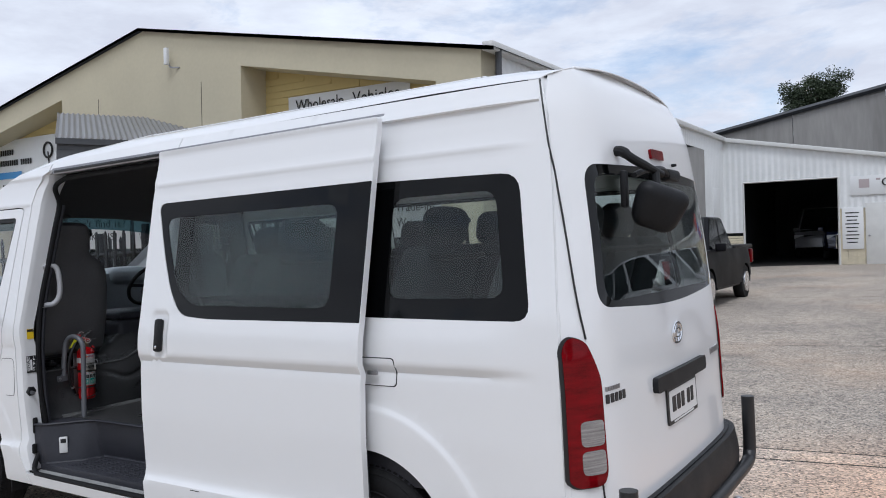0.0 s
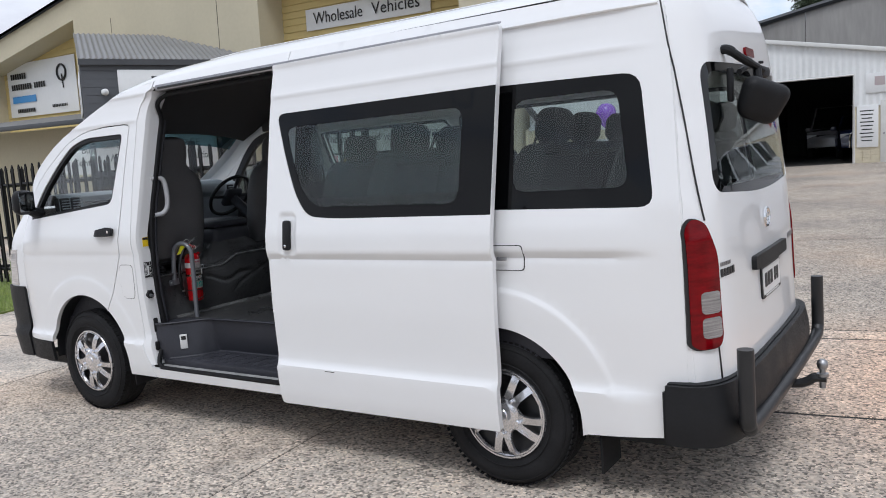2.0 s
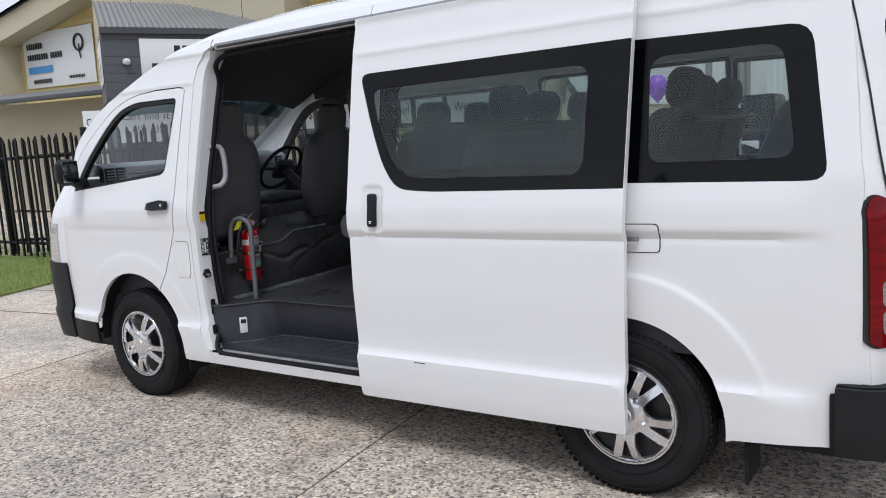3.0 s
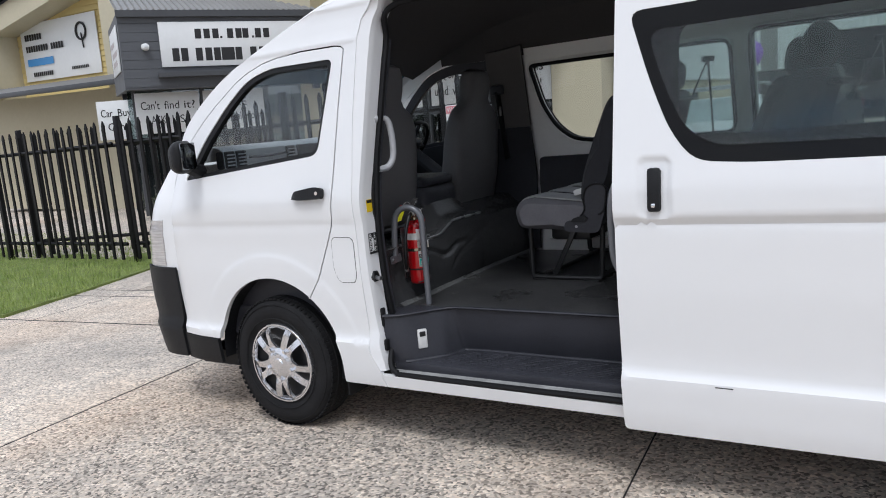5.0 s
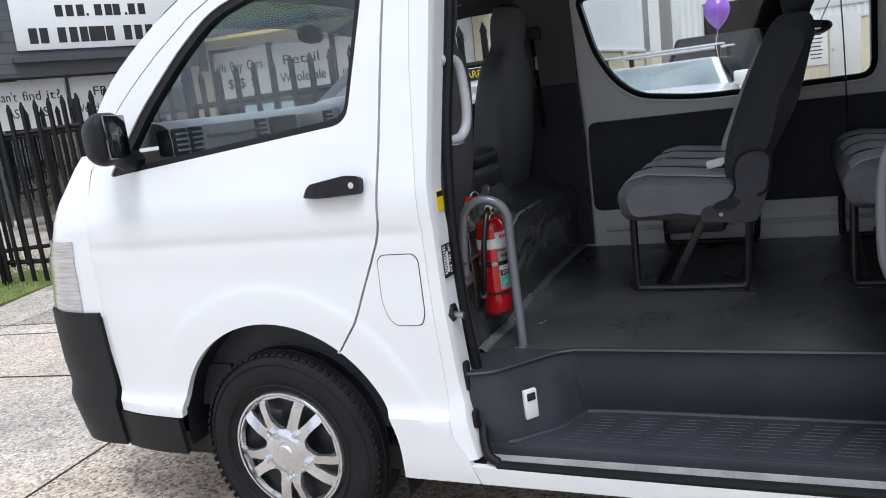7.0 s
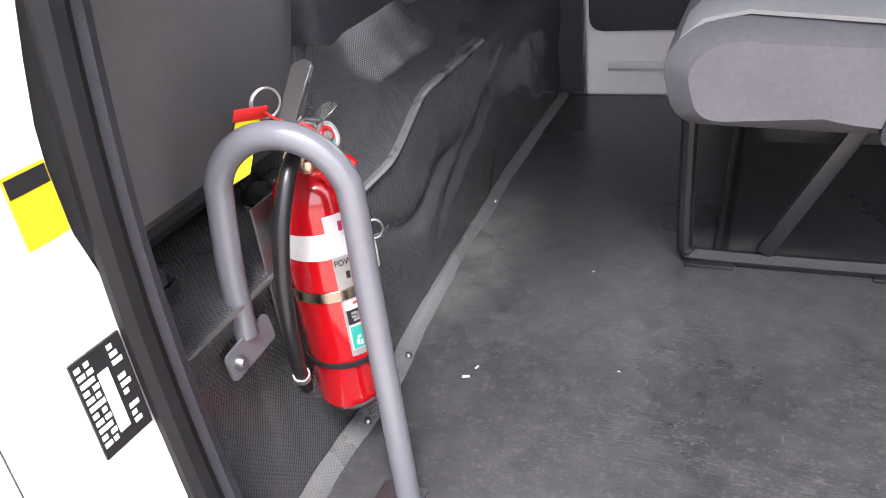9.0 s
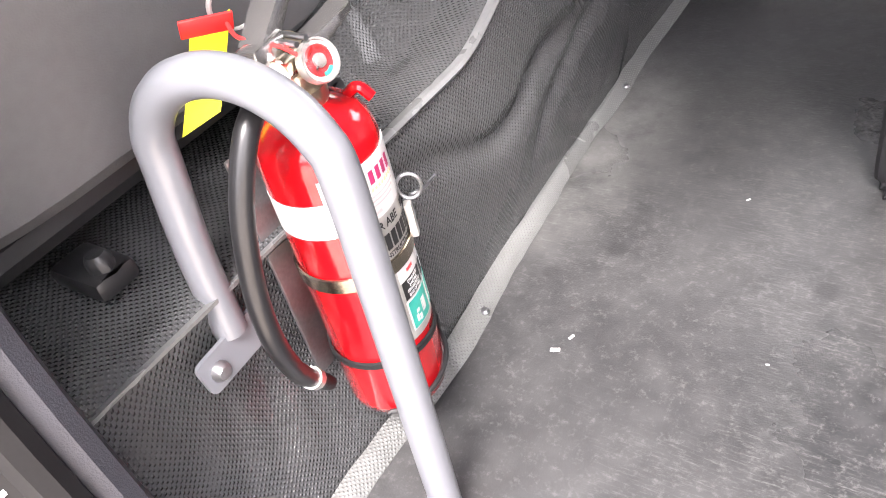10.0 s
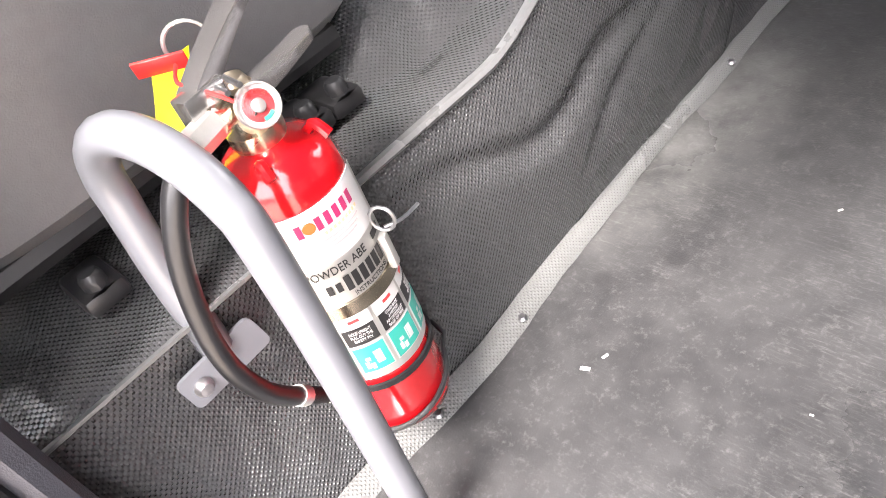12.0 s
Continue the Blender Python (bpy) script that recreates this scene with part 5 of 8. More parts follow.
b = box(-0.055, 0.055, -0.105, 0.105, -0.085, 0.085, 0.05, seg=5)
for v in b.verts:
    k = (v.co.z + 0.085) / 0.17
    v.co.x *= 0.55 + 0.45 * k
    v.co.y *= 0.82 + 0.2 * k
bmesh.ops.transform(b, matrix=Matrix.Translation((-0.125, 0.535, 1.615)) @ Euler((radians(-20), radians(14), radians(-52))).to_matrix().to_4x4(), verts=b.verts)
part("mirror_head", b, BLACK_PL, rm)
part("mirror_stem", tube([(-0.15, 0.60, 1.75), (-0.135, 0.56, 1.67)], 0.015, 8), BLACK_PL, rm)
part("wiper_arm", tube(smooth_path([(-0.205, 0.93, 1.76), (-0.19, 0.80, 1.78), (-0.195, 0.62, 1.765), (-0.20, 0.50, 1.74)]), 0.012, 6), BLACK_PL, gate_o)
part("wiper_motor", box(-0.235, -0.185, 0.90, 1.05, 1.74, 1.79, 0.015), BLACK_PL, gate_o)
part("mirror_bracket", box(-0.245, -0.22, 0.46, 0.50, 1.62, 1.76, 0.01), BLACK_PL, gate_o)
# catch on the sliding door's rear edge
part("door_catch", box(-1.10, -1.055, side(-1.07, 1.04) - 0.035, side(-1.07, 1.04) - 0.022, 1.030, 1.046, 0.003), STEEL, sdoor)
# roof rail rib on the flank
part("drip_rail", tube([(x, side(x, 2.012) - 0.002, 2.012) for x in np.linspace(-2.36, -0.42, 30)], 0.007, 6), WHITE, van)
part("mark", box(-2.08, -2.02, side(-2.05, 0.47) + DOFF - 0.001, side(-2.05, 0.47) + DOFF + 0.001, 0.478, 0.481), INK, sdoor)

# ---------- seats, rails and controls ----------


def pad(w, d, h, r, puff=0.012, seg=4, sub=10):
    """A stuffed block, w along y, d along x, h along z, with rounded corners and bellied faces."""
    b = bmesh.new()
    bmesh.ops.create_cube(b, size=1)
    bmesh.ops.subdivide_edges(b, edges=b.edges[:], cuts=sub, use_grid_fill=True)
    for v in b.verts:
        p = Vector((v.co.x * d, v.co.y * w, v.co.z * h))
        q = Vector((max(-d / 2 + r, min(d / 2 - r, p.x)), max(-w / 2 + r, min(w / 2 - r, p.y)), max(-h / 2 + r, min(h / 2 - r, p.z))))
        n = (p - q)
        if n.length > 1e-6:
            n = n.normalized()
        c = Vector((2 * p.x / d, 2 * p.y / w, 2 * p.z / h))
        bell = puff * (1 - c.x ** 2) * (1 - c.y ** 2) + puff * (1 - c.y ** 2) * (1 - c.z ** 2) * 0.6
        v.co = q + n * (r + bell)
    return b


def place(b, m):
    bmesh.ops.transform(b, matrix=m, verts=b.verts)
    return b


def lean(x, z, a):
    return Matrix.Translation((x, 0, z)) @ Matrix.Rotation(radians(a), 4, "Y")


FRAME_B = mat("black_seat_frame", (0.012, 0.012, 0.013), 0.4, var=0.2, scale=12)


def slab_of(profile, y0, y1, r, puff=0.0):
    """A cushion block: an outline in x and z run along y, its edges rounded, its top bellied."""
    loop = rounded(profile, [min(0.06, r * 1.6)] * len(profile), 5)
    cx, cz = sum(p[0] for p in loop) / len(loop), sum(p[1] for p in loop) / len(loop)
    b = bmesh.new()
    rings = []
    n = 14
    for k in range(n + 1):
        t = k / n
        e = min(t, 1 - t) * (y1 - y0)
        inset = r - math.sqrt(max(0.0, r * r - max(0.0, r - e) ** 2))
        belly = puff * (1 - (2 * t - 1) ** 4)
        ring = []
        for x, z in loop:
            d = Vector((cx - x, cz - z))
            q = Vector((x, z)) + d.normalized() * (inset - belly)
            ring.append(b.verts.new((q.x, y0 + (y1 - y0) * t, q.y)))
        rings.append(ring)
    m = len(loop)
    for p, q in zip(rings, rings[1:]):
        for i in range(m):
            b.faces.new((p[i], p[(i + 1) % m], q[(i + 1) % m], q[i]))
    b.faces.new(rings[0][::-1])
    b.faces.new(rings[-1])
    return b


CUSHION = [(0.012, 0.375), (0.030, 0.285), (0.30, 0.275), (0.46, 0.285), (0.45, 0.40), (0.10, 0.437), (0.045, 0.420)]
BACK = [(0.372, 0.40), (0.385, 0.52), (0.445, 0.675), (0.525, 0.86), (0.560, 0.905), (0.650, 0.905), (0.665, 0.86), (0.605, 0.64), (0.515, 0.46), (0.46, 0.40)]
SHELL = [(0.290, 0.272), (0.472, 0.262), (0.505, 0.36), (0.523, 0.47), (0.505, 0.497), (0.462, 0.502), (0.418, 0.482), (0.402, 0.43), (0.412, 0.375), (0.370, 0.330), (0.300, 0.322)]


def bench(width, label):
    """A passenger bench facing -x; its own origin on the floor under the cushion's front."""
    s = thing("van_bench_seat", (0, 0, 0), label, "seat", "rows of cabin seats")
    n = max(1, round(width / 0.42))
    w = width / n
    for i in range(n):
        ya, yb = -width / 2 + w * i + 0.003, -width / 2 + w * (i + 1) - 0.003
        y = (ya + yb) / 2
        cu = part("cushion", slab_of(CUSHION, ya, yb, 0.035, 0.006), SEATBENCH, s)
        for c0, c1 in ((ya + 0.035, y - 0.035), (y + 0.035, yb - 0.035)):
            strip = sheet(lambda x, k: Vector((x, c0 + (c1 - c0) * k, float(np.interp(x, (0.03, 0.06, 0.12, 0.42), (0.405, 0.434, 0.446, 0.414))) + 0.005 * math.sin(math.pi * k))), list(np.linspace(0.034, 0.42, 14)), list(np.linspace(0, 1, 7)), 0.006)
            part("seat_panel", strip, SEATGREY, cu, "pale grey patterned seat panel")
        part("seat_groove", tube(smooth_path([(0.05, y, 0.424), (0.12, y, 0.440), (0.40, y, 0.412)]), 0.004, 6), SEATCLOTH, cu)
        bk = part("backrest", slab_of(BACK, ya, yb, 0.05, 0.008), SEATCLOTH, s)
        part("backrest_panel", place(pad(w - 0.16, 0.03, 0.36, 0.014), lean(0.442, 0.66, 23) @ Matrix.Translation((0, y, 0))), SEATGREY, bk)
        hr = part("headrest", place(pad(0.27, 0.095, 0.15, 0.045, 0.010), lean(0.625, 0.985, 10) @ Matrix.Translation((0, y, 0))), SEATCLOTH, s)
        for d in (-0.06, 0.06):
            part("headrest_post", tube([(0.60, y + d, 0.88), (0.62, y + d, 0.95)], 0.006, 6), STEEL, hr)
    for sgn in (-1, 1):
        y = sgn * (width / 2 + 0.004)
        shell = panel(rounded(SHELL, 0.03), [], lambda u, v: (u, y, v), 0.03 * -sgn, 0.05)
        rc = part("recliner_cover", shell, GREY_PL, s, "dark moulded recliner cover")
        rim = rounded(SHELL[2:10], 0.03)
        part("cover_rim", tube([(x, y + sgn * 0.002, z) for x, z in rim], 0.005, 6), BLACK_PL, rc)
        lev = rounded([(0.335, 0.318), (0.345, 0.335), (0.40, 0.352), (0.425, 0.335), (0.40, 0.318)], 0.008)
        part("recliner_lever", panel(lev, [], lambda u, v: (u, y + sgn * 0.010, v), 0.012 * -sgn, 0.05), BLACK_PL, rc)
        part("cover_screw", lathe([(0, 0.004), (0.006, 0.003), (0.007, 0)], (0.36, y - (0.004 if sgn < 0 else 0), 0.295), "y", 8), STEEL, rc)
        y = sgn * (width / 2 - (0.125 if width > 0.9 else 0.03))
        part("leg_frame", tube(smooth_path([(0.045, y, 0.30), (0.042, y, 0.05), (0.05, y, 0.022), (0.075, y, 0.013), (0.39, y, 0.013), (0.415, y, 0.022), (0.425, y, 0.05), (0.442, y, 0.29)], 5), 0.0135, 10), FRAME_B, s)
        part("brace", box(-0.013, 0.013, -0.008, 0.008, -0.145, 0.145, 0.003, m=Matrix.Translation((0.235, y, 0.155)) @ Matrix.Rotation(radians(28), 4, "Y")), FRAME_B, s)
        for x in (0.085, 0.37):
            ft = part("floor_bracket", box(x - 0.04, x + 0.04, y - 0.022, y + 0.022, 0.0, 0.006, 0.002), FRAME_B, s)
            part("bracket_bolt", lathe([(0, 0.018), (0.008, 0.017), (0.011, 0.012), (0.011, 0.006)], (x - 0.02, y + 0.012, 0), "z", 6), STEEL, ft)
    e = width / 2 - (0.127 if width > 0.9 else 0.032)
    for x, z in ((0.045, 0.285), (0.442, 0.28), (0.40, 0.013), (0.10, 0.013)):
        part("cross_tube", tube([(x, -e, z), (x, e, z)], 0.012, 8), FRAME_B, s)
    part("under_tray", box(0.14, 0.36, -width / 2 + 0.16, width / 2 - 0.16, 0.20, 0.275, 0.02) if width > 0.9 else box(0.10, 0.36, -width / 2 + 0.08, width / 2 - 0.08, 0.235, 0.275, 0.015), FRAME_B, s)
    bl_ = part("buckle", box(-0.032, 0.032, -0.012, 0.012, -0.014, 0.014, 0.006, m=Matrix.Translation((0.345, -width / 2 + 0.10, 0.455)) @ Matrix.Rotation(radians(-12), 4, "Y")), PLATE_W, s, "grey seat belt buckle")
    part("buckle_stalk", tube(smooth_path([(0.37, -width / 2 + 0.10, 0.452), (0.40, -width / 2 + 0.09, 0.43), (0.41, -width / 2 + 0.09, 0.38)]), 0.012, 8), BLACK_PL, bl_)
    part("grab_handle", tube(smooth_path([(0.64, -width / 2 + 0.06, 0.87), (0.70, -width / 2 + 0.06, 0.86), (0.71, 0.0, 0.86), (0.70, width / 2 - 0.06, 0.86), (0.64, width / 2 - 0.06, 0.87)]), 0.012, 8), BLACK_PL, s)
    return s


row = bench(1.02, "charcoal twin seat with grey panels on a black tube frame")
row.location = (-3.30, 1.33, FLOOR_Z)
for x in (-2.585, -1.75):
    copy_thing(row, Matrix.Translation((x, 1.33, FLOOR_Z)))
side_seat = bench(0.46, "charcoal single folding seat on a black tube frame")
side_seat.location = (-2.42, 0.40, FLOOR_Z)
copy_thing(side_seat, Matrix.Translation((-1.62, 0.42, FLOOR_Z)))
rear_row = bench(1.54, "charcoal four-place rear bench seat")
rear_row.location = (-1.14, 0.94, FLOOR_Z)


def seat_back(x0, z0, y, wide, tilt):
    """A front seat's back: wide at the hips, drawn in at the shoulders, then the headrest."""
    b = bmesh.new()
    rings = []
    steps = ((0.0, 0.86, 0.10), (0.03, 0.96, 0.15), (0.20, 1.0, 0.17), (0.40, 0.99, 0.155), (0.50, 0.93, 0.14), (0.56, 0.80, 0.12), (0.60, 0.54, 0.105),
             (0.63, 0.46, 0.10), (0.68, 0.46, 0.115), (0.74, 0.45, 0.115), (0.785, 0.38, 0.095), (0.80, 0.25, 0.05))
    n = 28
    for h, k, d in steps:
        w2, d2 = wide * k / 2, d / 2
        ring = []
        for i in range(n):
            a = 2 * math.pi * i / n
            c, sn = math.cos(a), math.sin(a)
            ring.append(b.verts.new((d2 * math.copysign(abs(c) ** 0.55, c), w2 * math.copysign(abs(sn) ** 0.45, sn), h)))
        rings.append(ring)
    for p, q in zip(rings, rings[1:]):
        for i in range(n):
            b.faces.new((p[i], p[(i + 1) % n], q[(i + 1) % n], q[i]))
    b.faces.new(rings[0][::-1])
    b.faces.new(rings[-1])
    return place(b, Matrix.Translation((x0, y, z0)) @ Matrix.Rotation(radians(tilt), 4, "Y"))


def front_seat(x, y, wide, label):
    s = thing("front_seat", (x - 0.25, y, 0.85), label, "seat", "front seats")
    part("cushion", place(pad(wide, 0.50, 0.16, 0.06), Matrix.Translation((x - 0.37, y, 1.03)) @ Matrix.Rotation(radians(-6), 4, "Y")), SEATCLOTH, s)
    part("backrest", seat_back(x - 0.09, 0.965, y, wide, 9), SEATBACK, s, "grey vinyl seat back running up into its headrest")
    part("seat_track", box(x - 0.57, x - 0.13, y - 0.2, y + 0.2, 0.90, 0.96, 0.01), FRAME_B, s)
    part("seat_frame", tube([(x - 0.045, y - 0.21, 0.955), (x - 0.045, y + 0.19, 0.955)], 0.016, 8), FRAME_B, s)
    for d in (-0.135, 0.105, 0.145):
        hinge = part("hinge_plate", box(x - 0.05, x + 0.015, y + d - 0.02, y + d + 0.02, 0.905, 0.925, 0.006), FRAME_B, s)
        part("hinge_bolt", lathe([(0.0, 0.016), (0.008, 0.015), (0.011, 0.010), (0.011, 0.0), (0.017, 0.0)], (x, y + d, 0.924), "z", 10), DARKSTEEL, hinge)
    return s


front_seat(-3.73, 0.40, 0.50, "charcoal fabric front passenger seat with headrest")
front_seat(-3.84, 1.46, 0.50, "charcoal fabric driver seat with headrest")
console = thing("centre_console", (-3.95, 0.93, 0.95), "black moulded centre console between the front seats", "console")
part("bin", box(-4.2, -3.78, 0.76, 1.10, 0.95, 1.13, 0.04, seg=3), GREY_PL, console)
part("lid", place(pad(0.32, 0.36, 0.06, 0.025), Matrix.Translation((-3.97, 0.93, 1.15))), GREY_PL, console)

# dashboard and steering wheel
dash = part("dashboard", sheet(lambda y, s: Vector((float(np.interp(s, (0, 0.3, 0.45, 0.55, 0.75, 1), (-5.0, -4.74, -4.64, -4.585, -4.60, -4.70))), MID + (y - MID) * (0.80 + 0.20 * min(1.0, s / 0.3)), float(np.interp(s, (0, 0.3, 0.45, 0.55, 0.75, 1), (1.36, 1.445, 1.440, 1.41, 1.24, 0.85))) + 0.012 * max(0.0, min(1.0, (y - 0.9) * 3)) * (1 - s)))
            , list(np.linspace(0.14, 1.74, 24)), list(np.linspace(0, 1, 16))), DASH_PL, van, "grey moulded dashboard")
for y in (0.145, 0.225, 0.60, 1.09, 1.62):
    v = part("air_vent", box(-4.66, -4.578, y, y + 0.068, 1.325, 1.415, 0.010), BLACK_PL, dash)
    for k in range(4):
        part("vent_slat", box(-4.582, -4.568, y + 0.008, y + 0.060, 1.338 + 0.018 * k, 1.345 + 0.018 * k), DASH_PL, v)
part("display", box(-4.63, -4.572, 0.69, 0.86, 1.32, 1.415, 0.008), BLACK_PL, dash)
part("radio", box(-4.63, -4.570, 0.88, 1.06, 1.33, 1.415, 0.008), STEEL, dash)
part("glovebox_ledge", tube(smooth_path([(-4.575, 0.31, 1.375), (-4.568, 0.45, 1.372), (-4.575, 0.585, 1.378)]), 0.012, 8, flat=0.6), GREY_PL, dash)
part("instrument_hood", place(pad(0.36, 0.22, 0.12, 0.05), Matrix.Translation((-4.66, 1.42, 1.40))), DASH_PL, dash)
sw_b = bmesh.new()
swm = Matrix.Translation((-4.33, 1.42, 1.33)) @ Matrix.Rotation(radians(-52), 4, "Y")
tube([swm @ Vector((0.185 * math.cos(a), 0.185 * math.sin(a), 0)) for a in np.linspace(0, 2 * math.pi, 41)], 0.014, 8, sw_b, caps=False)
st_w = part("steering_wheel", sw_b, BLACK_PL, van, "black three-spoke steering wheel")
part("horn_pad", place(pad(0.16, 0.15, 0.05, 0.024), swm @ Matrix.Translation((0, 0, -0.02))), GREY_PL, st_w)
for a in (0, math.pi, math.pi * 0.5):
    part("spoke", tube([swm @ Vector((0.06 * math.sin(a) * 1, 0.06 * math.cos(a), -0.015)), swm @ Vector((0.18 * math.sin(a), 0.18 * math.cos(a), 0))], 0.013, 6), GREY_PL, st_w)
part("column", tube([swm @ Vector((0, 0, -0.03)), swm @ Vector((0, 0, -0.35))], 0.04, 8), GREY_PL, st_w)
part("cabin_mirror", place(pad(0.17, 0.03, 0.055, 0.014), Matrix.Translation((-4.52, 0.98, 1.73))), BLACK_PL, van)
part("sun_visor", box(-4.42, -4.30, 0.30, 0.78, 1.82, 1.84, 0.008), HEADLINER, van)

# rails


def rail(pts, r, name, label, foot, material=RAILGREY):
    t = thing(name, pts[0], label, "handrail")
    part("tube", tube(smooth_path(pts, 8), r, 14), material, t)
    part("foot_plate", box(foot[0] - 0.03, foot[0] + 0.03, foot[1] - 0.02, foot[1] + 0.02, foot[2], foot[2] + 0.004, 0.002), STEEL, t)
    return t


RC = Vector((-3.584, 0.321, 1.004))
arch_pts = [RC + Vector((0.069 * math.cos(a), 0.014 * math.cos(a), 0.072 * math.sin(a))) for a in np.linspace(0, math.pi, 9)]
entry = rail([(-3.506, 0.318, FLOOR_Z + 0.004), (-3.510, 0.325, 0.75), (-3.515, 0.333, 0.90)] + arch_pts + [(-3.660, 0.302, 0.93), (-3.664, 0.300, 0.845)], 0.0145, "entry_handrail", "grey enamelled tube handrail bolted to the floor", (-3.52, 0.322, FLOOR_Z))
part("wall_bracket", panel(rounded([(0.256, 0.811), (0.340, 0.815), (0.334, 0.853), (0.252, 0.847)], 0.008), [], lambda y, z: (-3.656, y, z), 0.004, 0.02), RAILGREY, entry)
part("bracket_screw", lathe([(0, 0.010), (0.006, 0.009), (0.009, 0.004), (0.009, 0)], (-3.657, 0.270, 0.829), "x", 12), STEEL, entry)
rail([(-2.40, 0.20, 0.70), (-2.46, 0.20, 0.76), (-2.51, 0.20, 0.845), (-2.522, 0.20, 0.93), (-2.518, 0.20, 1.08), (-2.495, 0.20, 1.155), (-2.45, 0.20, 1.185), (-2.36, 0.20, 1.20)], 0.016, "door_grab_rail", "grey bent tube grab rail", (-2.38, 0.2, 0.685))
rail([(-3.60, 0.16, 1.495), (-3.585, 0.20, 1.502), (-3.572, 0.23, 1.48), (-3.567, 0.24, 1.40), (-3.570, 0.235, 1.32), (-3.582, 0.205, 1.28), (-3.60, 0.16, 1.275)], 0.015, "pillar_grab_handle", "pale grey moulded grab handle on the door pillar", (-3.59, 0.16, 1.262), HANDLE)
# belts on the far side
for x in (-2.52, -1.7):
    t = thing("seat_belt", (x, 1.74, 1.0), "black seat belt hanging from its pillar loop", "seat belt")
    part("webbing", tube(smooth_path([(x, 1.735, 1.66), (x + 0.01, 1.74, 1.3), (x + 0.01, 1.745, 0.8)]), 0.022, 6, flat=0.12), BLACK_PL, t)
    part("webbing", tube(smooth_path([(x, 1.725, 1.66), (x - 0.14, 1.70, 1.36), (x - 0.22, 1.60, 1.15)]), 0.018, 6, flat=0.12), BLACK_PL, t)
    part("belt_loop", box(x - 0.035, x + 0.035, 1.72, 1.74, 1.65, 1.68, 0.008), GREY_PL, t)
t = thing("seat_belt", (-3.69, 1.70, 1.5), "black seat belt on the driver pillar", "seat belt")
part("webbing", tube([(-3.785, 1.672, 1.62), (-3.785, 1.700, 1.42), (-3.785, 1.735, 1.20)], 0.034, 6, flat=0.12), BLACK_PL, t)
part("belt_loop", box(-3.83, -3.74, 1.655, 1.69, 1.60, 1.66, 0.014), GREY_PL, t)
part("belt_tongue", box(-3.80, -3.77, 1.672, 1.684, 1.47, 1.53, 0.005), STEEL, t)

# ---------- fire extinguisher ----------
EC = Vector((-3.605, 0.405, 0))
ER = 0.0485
RED = mat("red_enamel", (0.38, 0.004, 0.007), 0.16, var=0.04, scale=12, coat=0.6, rvar=0.05)
BRASS = mat("nickel_brass", (0.55, 0.47, 0.36), 0.28, 1.0, var=0.08, scale=30)
STEEL_B = mat("brushed_steel", (0.66, 0.65, 0.63), 0.36, 0.85, var=0.05, scale=30)
LEVER_S = mat("zinc_plated_lever", (0.52, 0.51, 0.50), 0.22, 0.95, var=0.03, scale=10)
BAND = mat("tarnished_clamp_metal", (0.38, 0.33, 0.26), 0.25, 1.0, var=0.12, scale=25)
HOSE = mat("smooth_rubber_hose", (0.010, 0.010, 0.011), 0.34, var=0.2, scale=15, spec=0.45)
LABEL_S = mat("silver_label", (0.40, 0.39, 0.37), 0.35, 0.5, var=0.06, scale=15)
LABEL_W = mat("white_label", (0.52, 0.515, 0.51), 0.35, var=0.02)
TEAL = mat("teal_print", (0.02, 0.33, 0.27), 0.4, var=0.04)
REDT = mat("red_plastic_tag", (0.75, 0.03, 0.03), 0.35, var=0.05)
YTAG = mat("yellow_tag", (0.85, 0.80, 0.01), 0.5, var=0.06, scale=18)
MAGENTA = mat("magenta_print", (0.32, 0.02, 0.09), 0.4, var=0.04)
ORANGE = mat("orange_print", (0.80, 0.13, 0.02), 0.4, var=0.04)
ORANGE_P = mat("pale_orange_print", (0.78, 0.42, 0.25), 0.4, var=0.04)
PALEP = mat("pale_print", (0.42, 0.36, 0.36), 0.4, var=0.04)
GAUGE_R = mat("dark_red_dial", (0.30, 0.03, 0.035), 0.35, var=0.3, scale=160)
GAUGE_G = glass("gauge_lens", (0.96, 0.96, 0.96))
ext = thing("fire_extinguisher", (EC.x, EC.y, 0.70), "small red powder fire extinguisher clamped upright in a bracket", "extinguisher")
cyl_p = [(0.0, 0.701), (0.030, 0.699), (0.040, 0.695), (0.0465, 0.699), (ER, 0.707), (ER, 0.962), (0.0478, 0.973), (0.0450, 0.984), (0.039, 0.994), (0.030, 1.001), (0.019, 1.005), (0.018, 1.012), (0.0, 1.012)]
cylinder = part("cylinder", lathe(cyl_p, EC, "z", 48), RED, ext, angle=50)


def wrap(a0, a1, z0, z1, r, t=0.0006):
    n = max(3, int(abs(a1 - a0) / 6))
    return sheet(lambda a, z: Vector((EC.x + r * math.cos(radians(a)), EC.y + r * math.sin(radians(a)), z)), list(np.linspace(a0, a1, n + 1)), list(np.linspace(z0, z1, 3)), t)


def wrap_text(words, size, a, z, material, name, width=None):
    """Printed words bent round the cylinder, centred at angle a."""
    ob = text(name, words, size, Matrix.Identity(4), material, None, 0.0002, "CENTER", width=width)
    for v in ob.data.vertices:
        th = radians(a) + v.co.x / (ER + 0.0012)
        v.co = (EC.x + (ER + 0.0012 + v.co.z) * math.cos(th) - ext.location.x, EC.y + (ER + 0.0012 + v.co.z) * math.sin(th) - ext.location.y, z + v.co.y - ext.location.z)
    ob.parent = cylinder
    return ob


def wrap_bar(a0, a1, z0, z1, material, name):
    part(name, wrap(a0, a1, z0, z1, ER + 0.0014, 0.0003), material, cylinder)


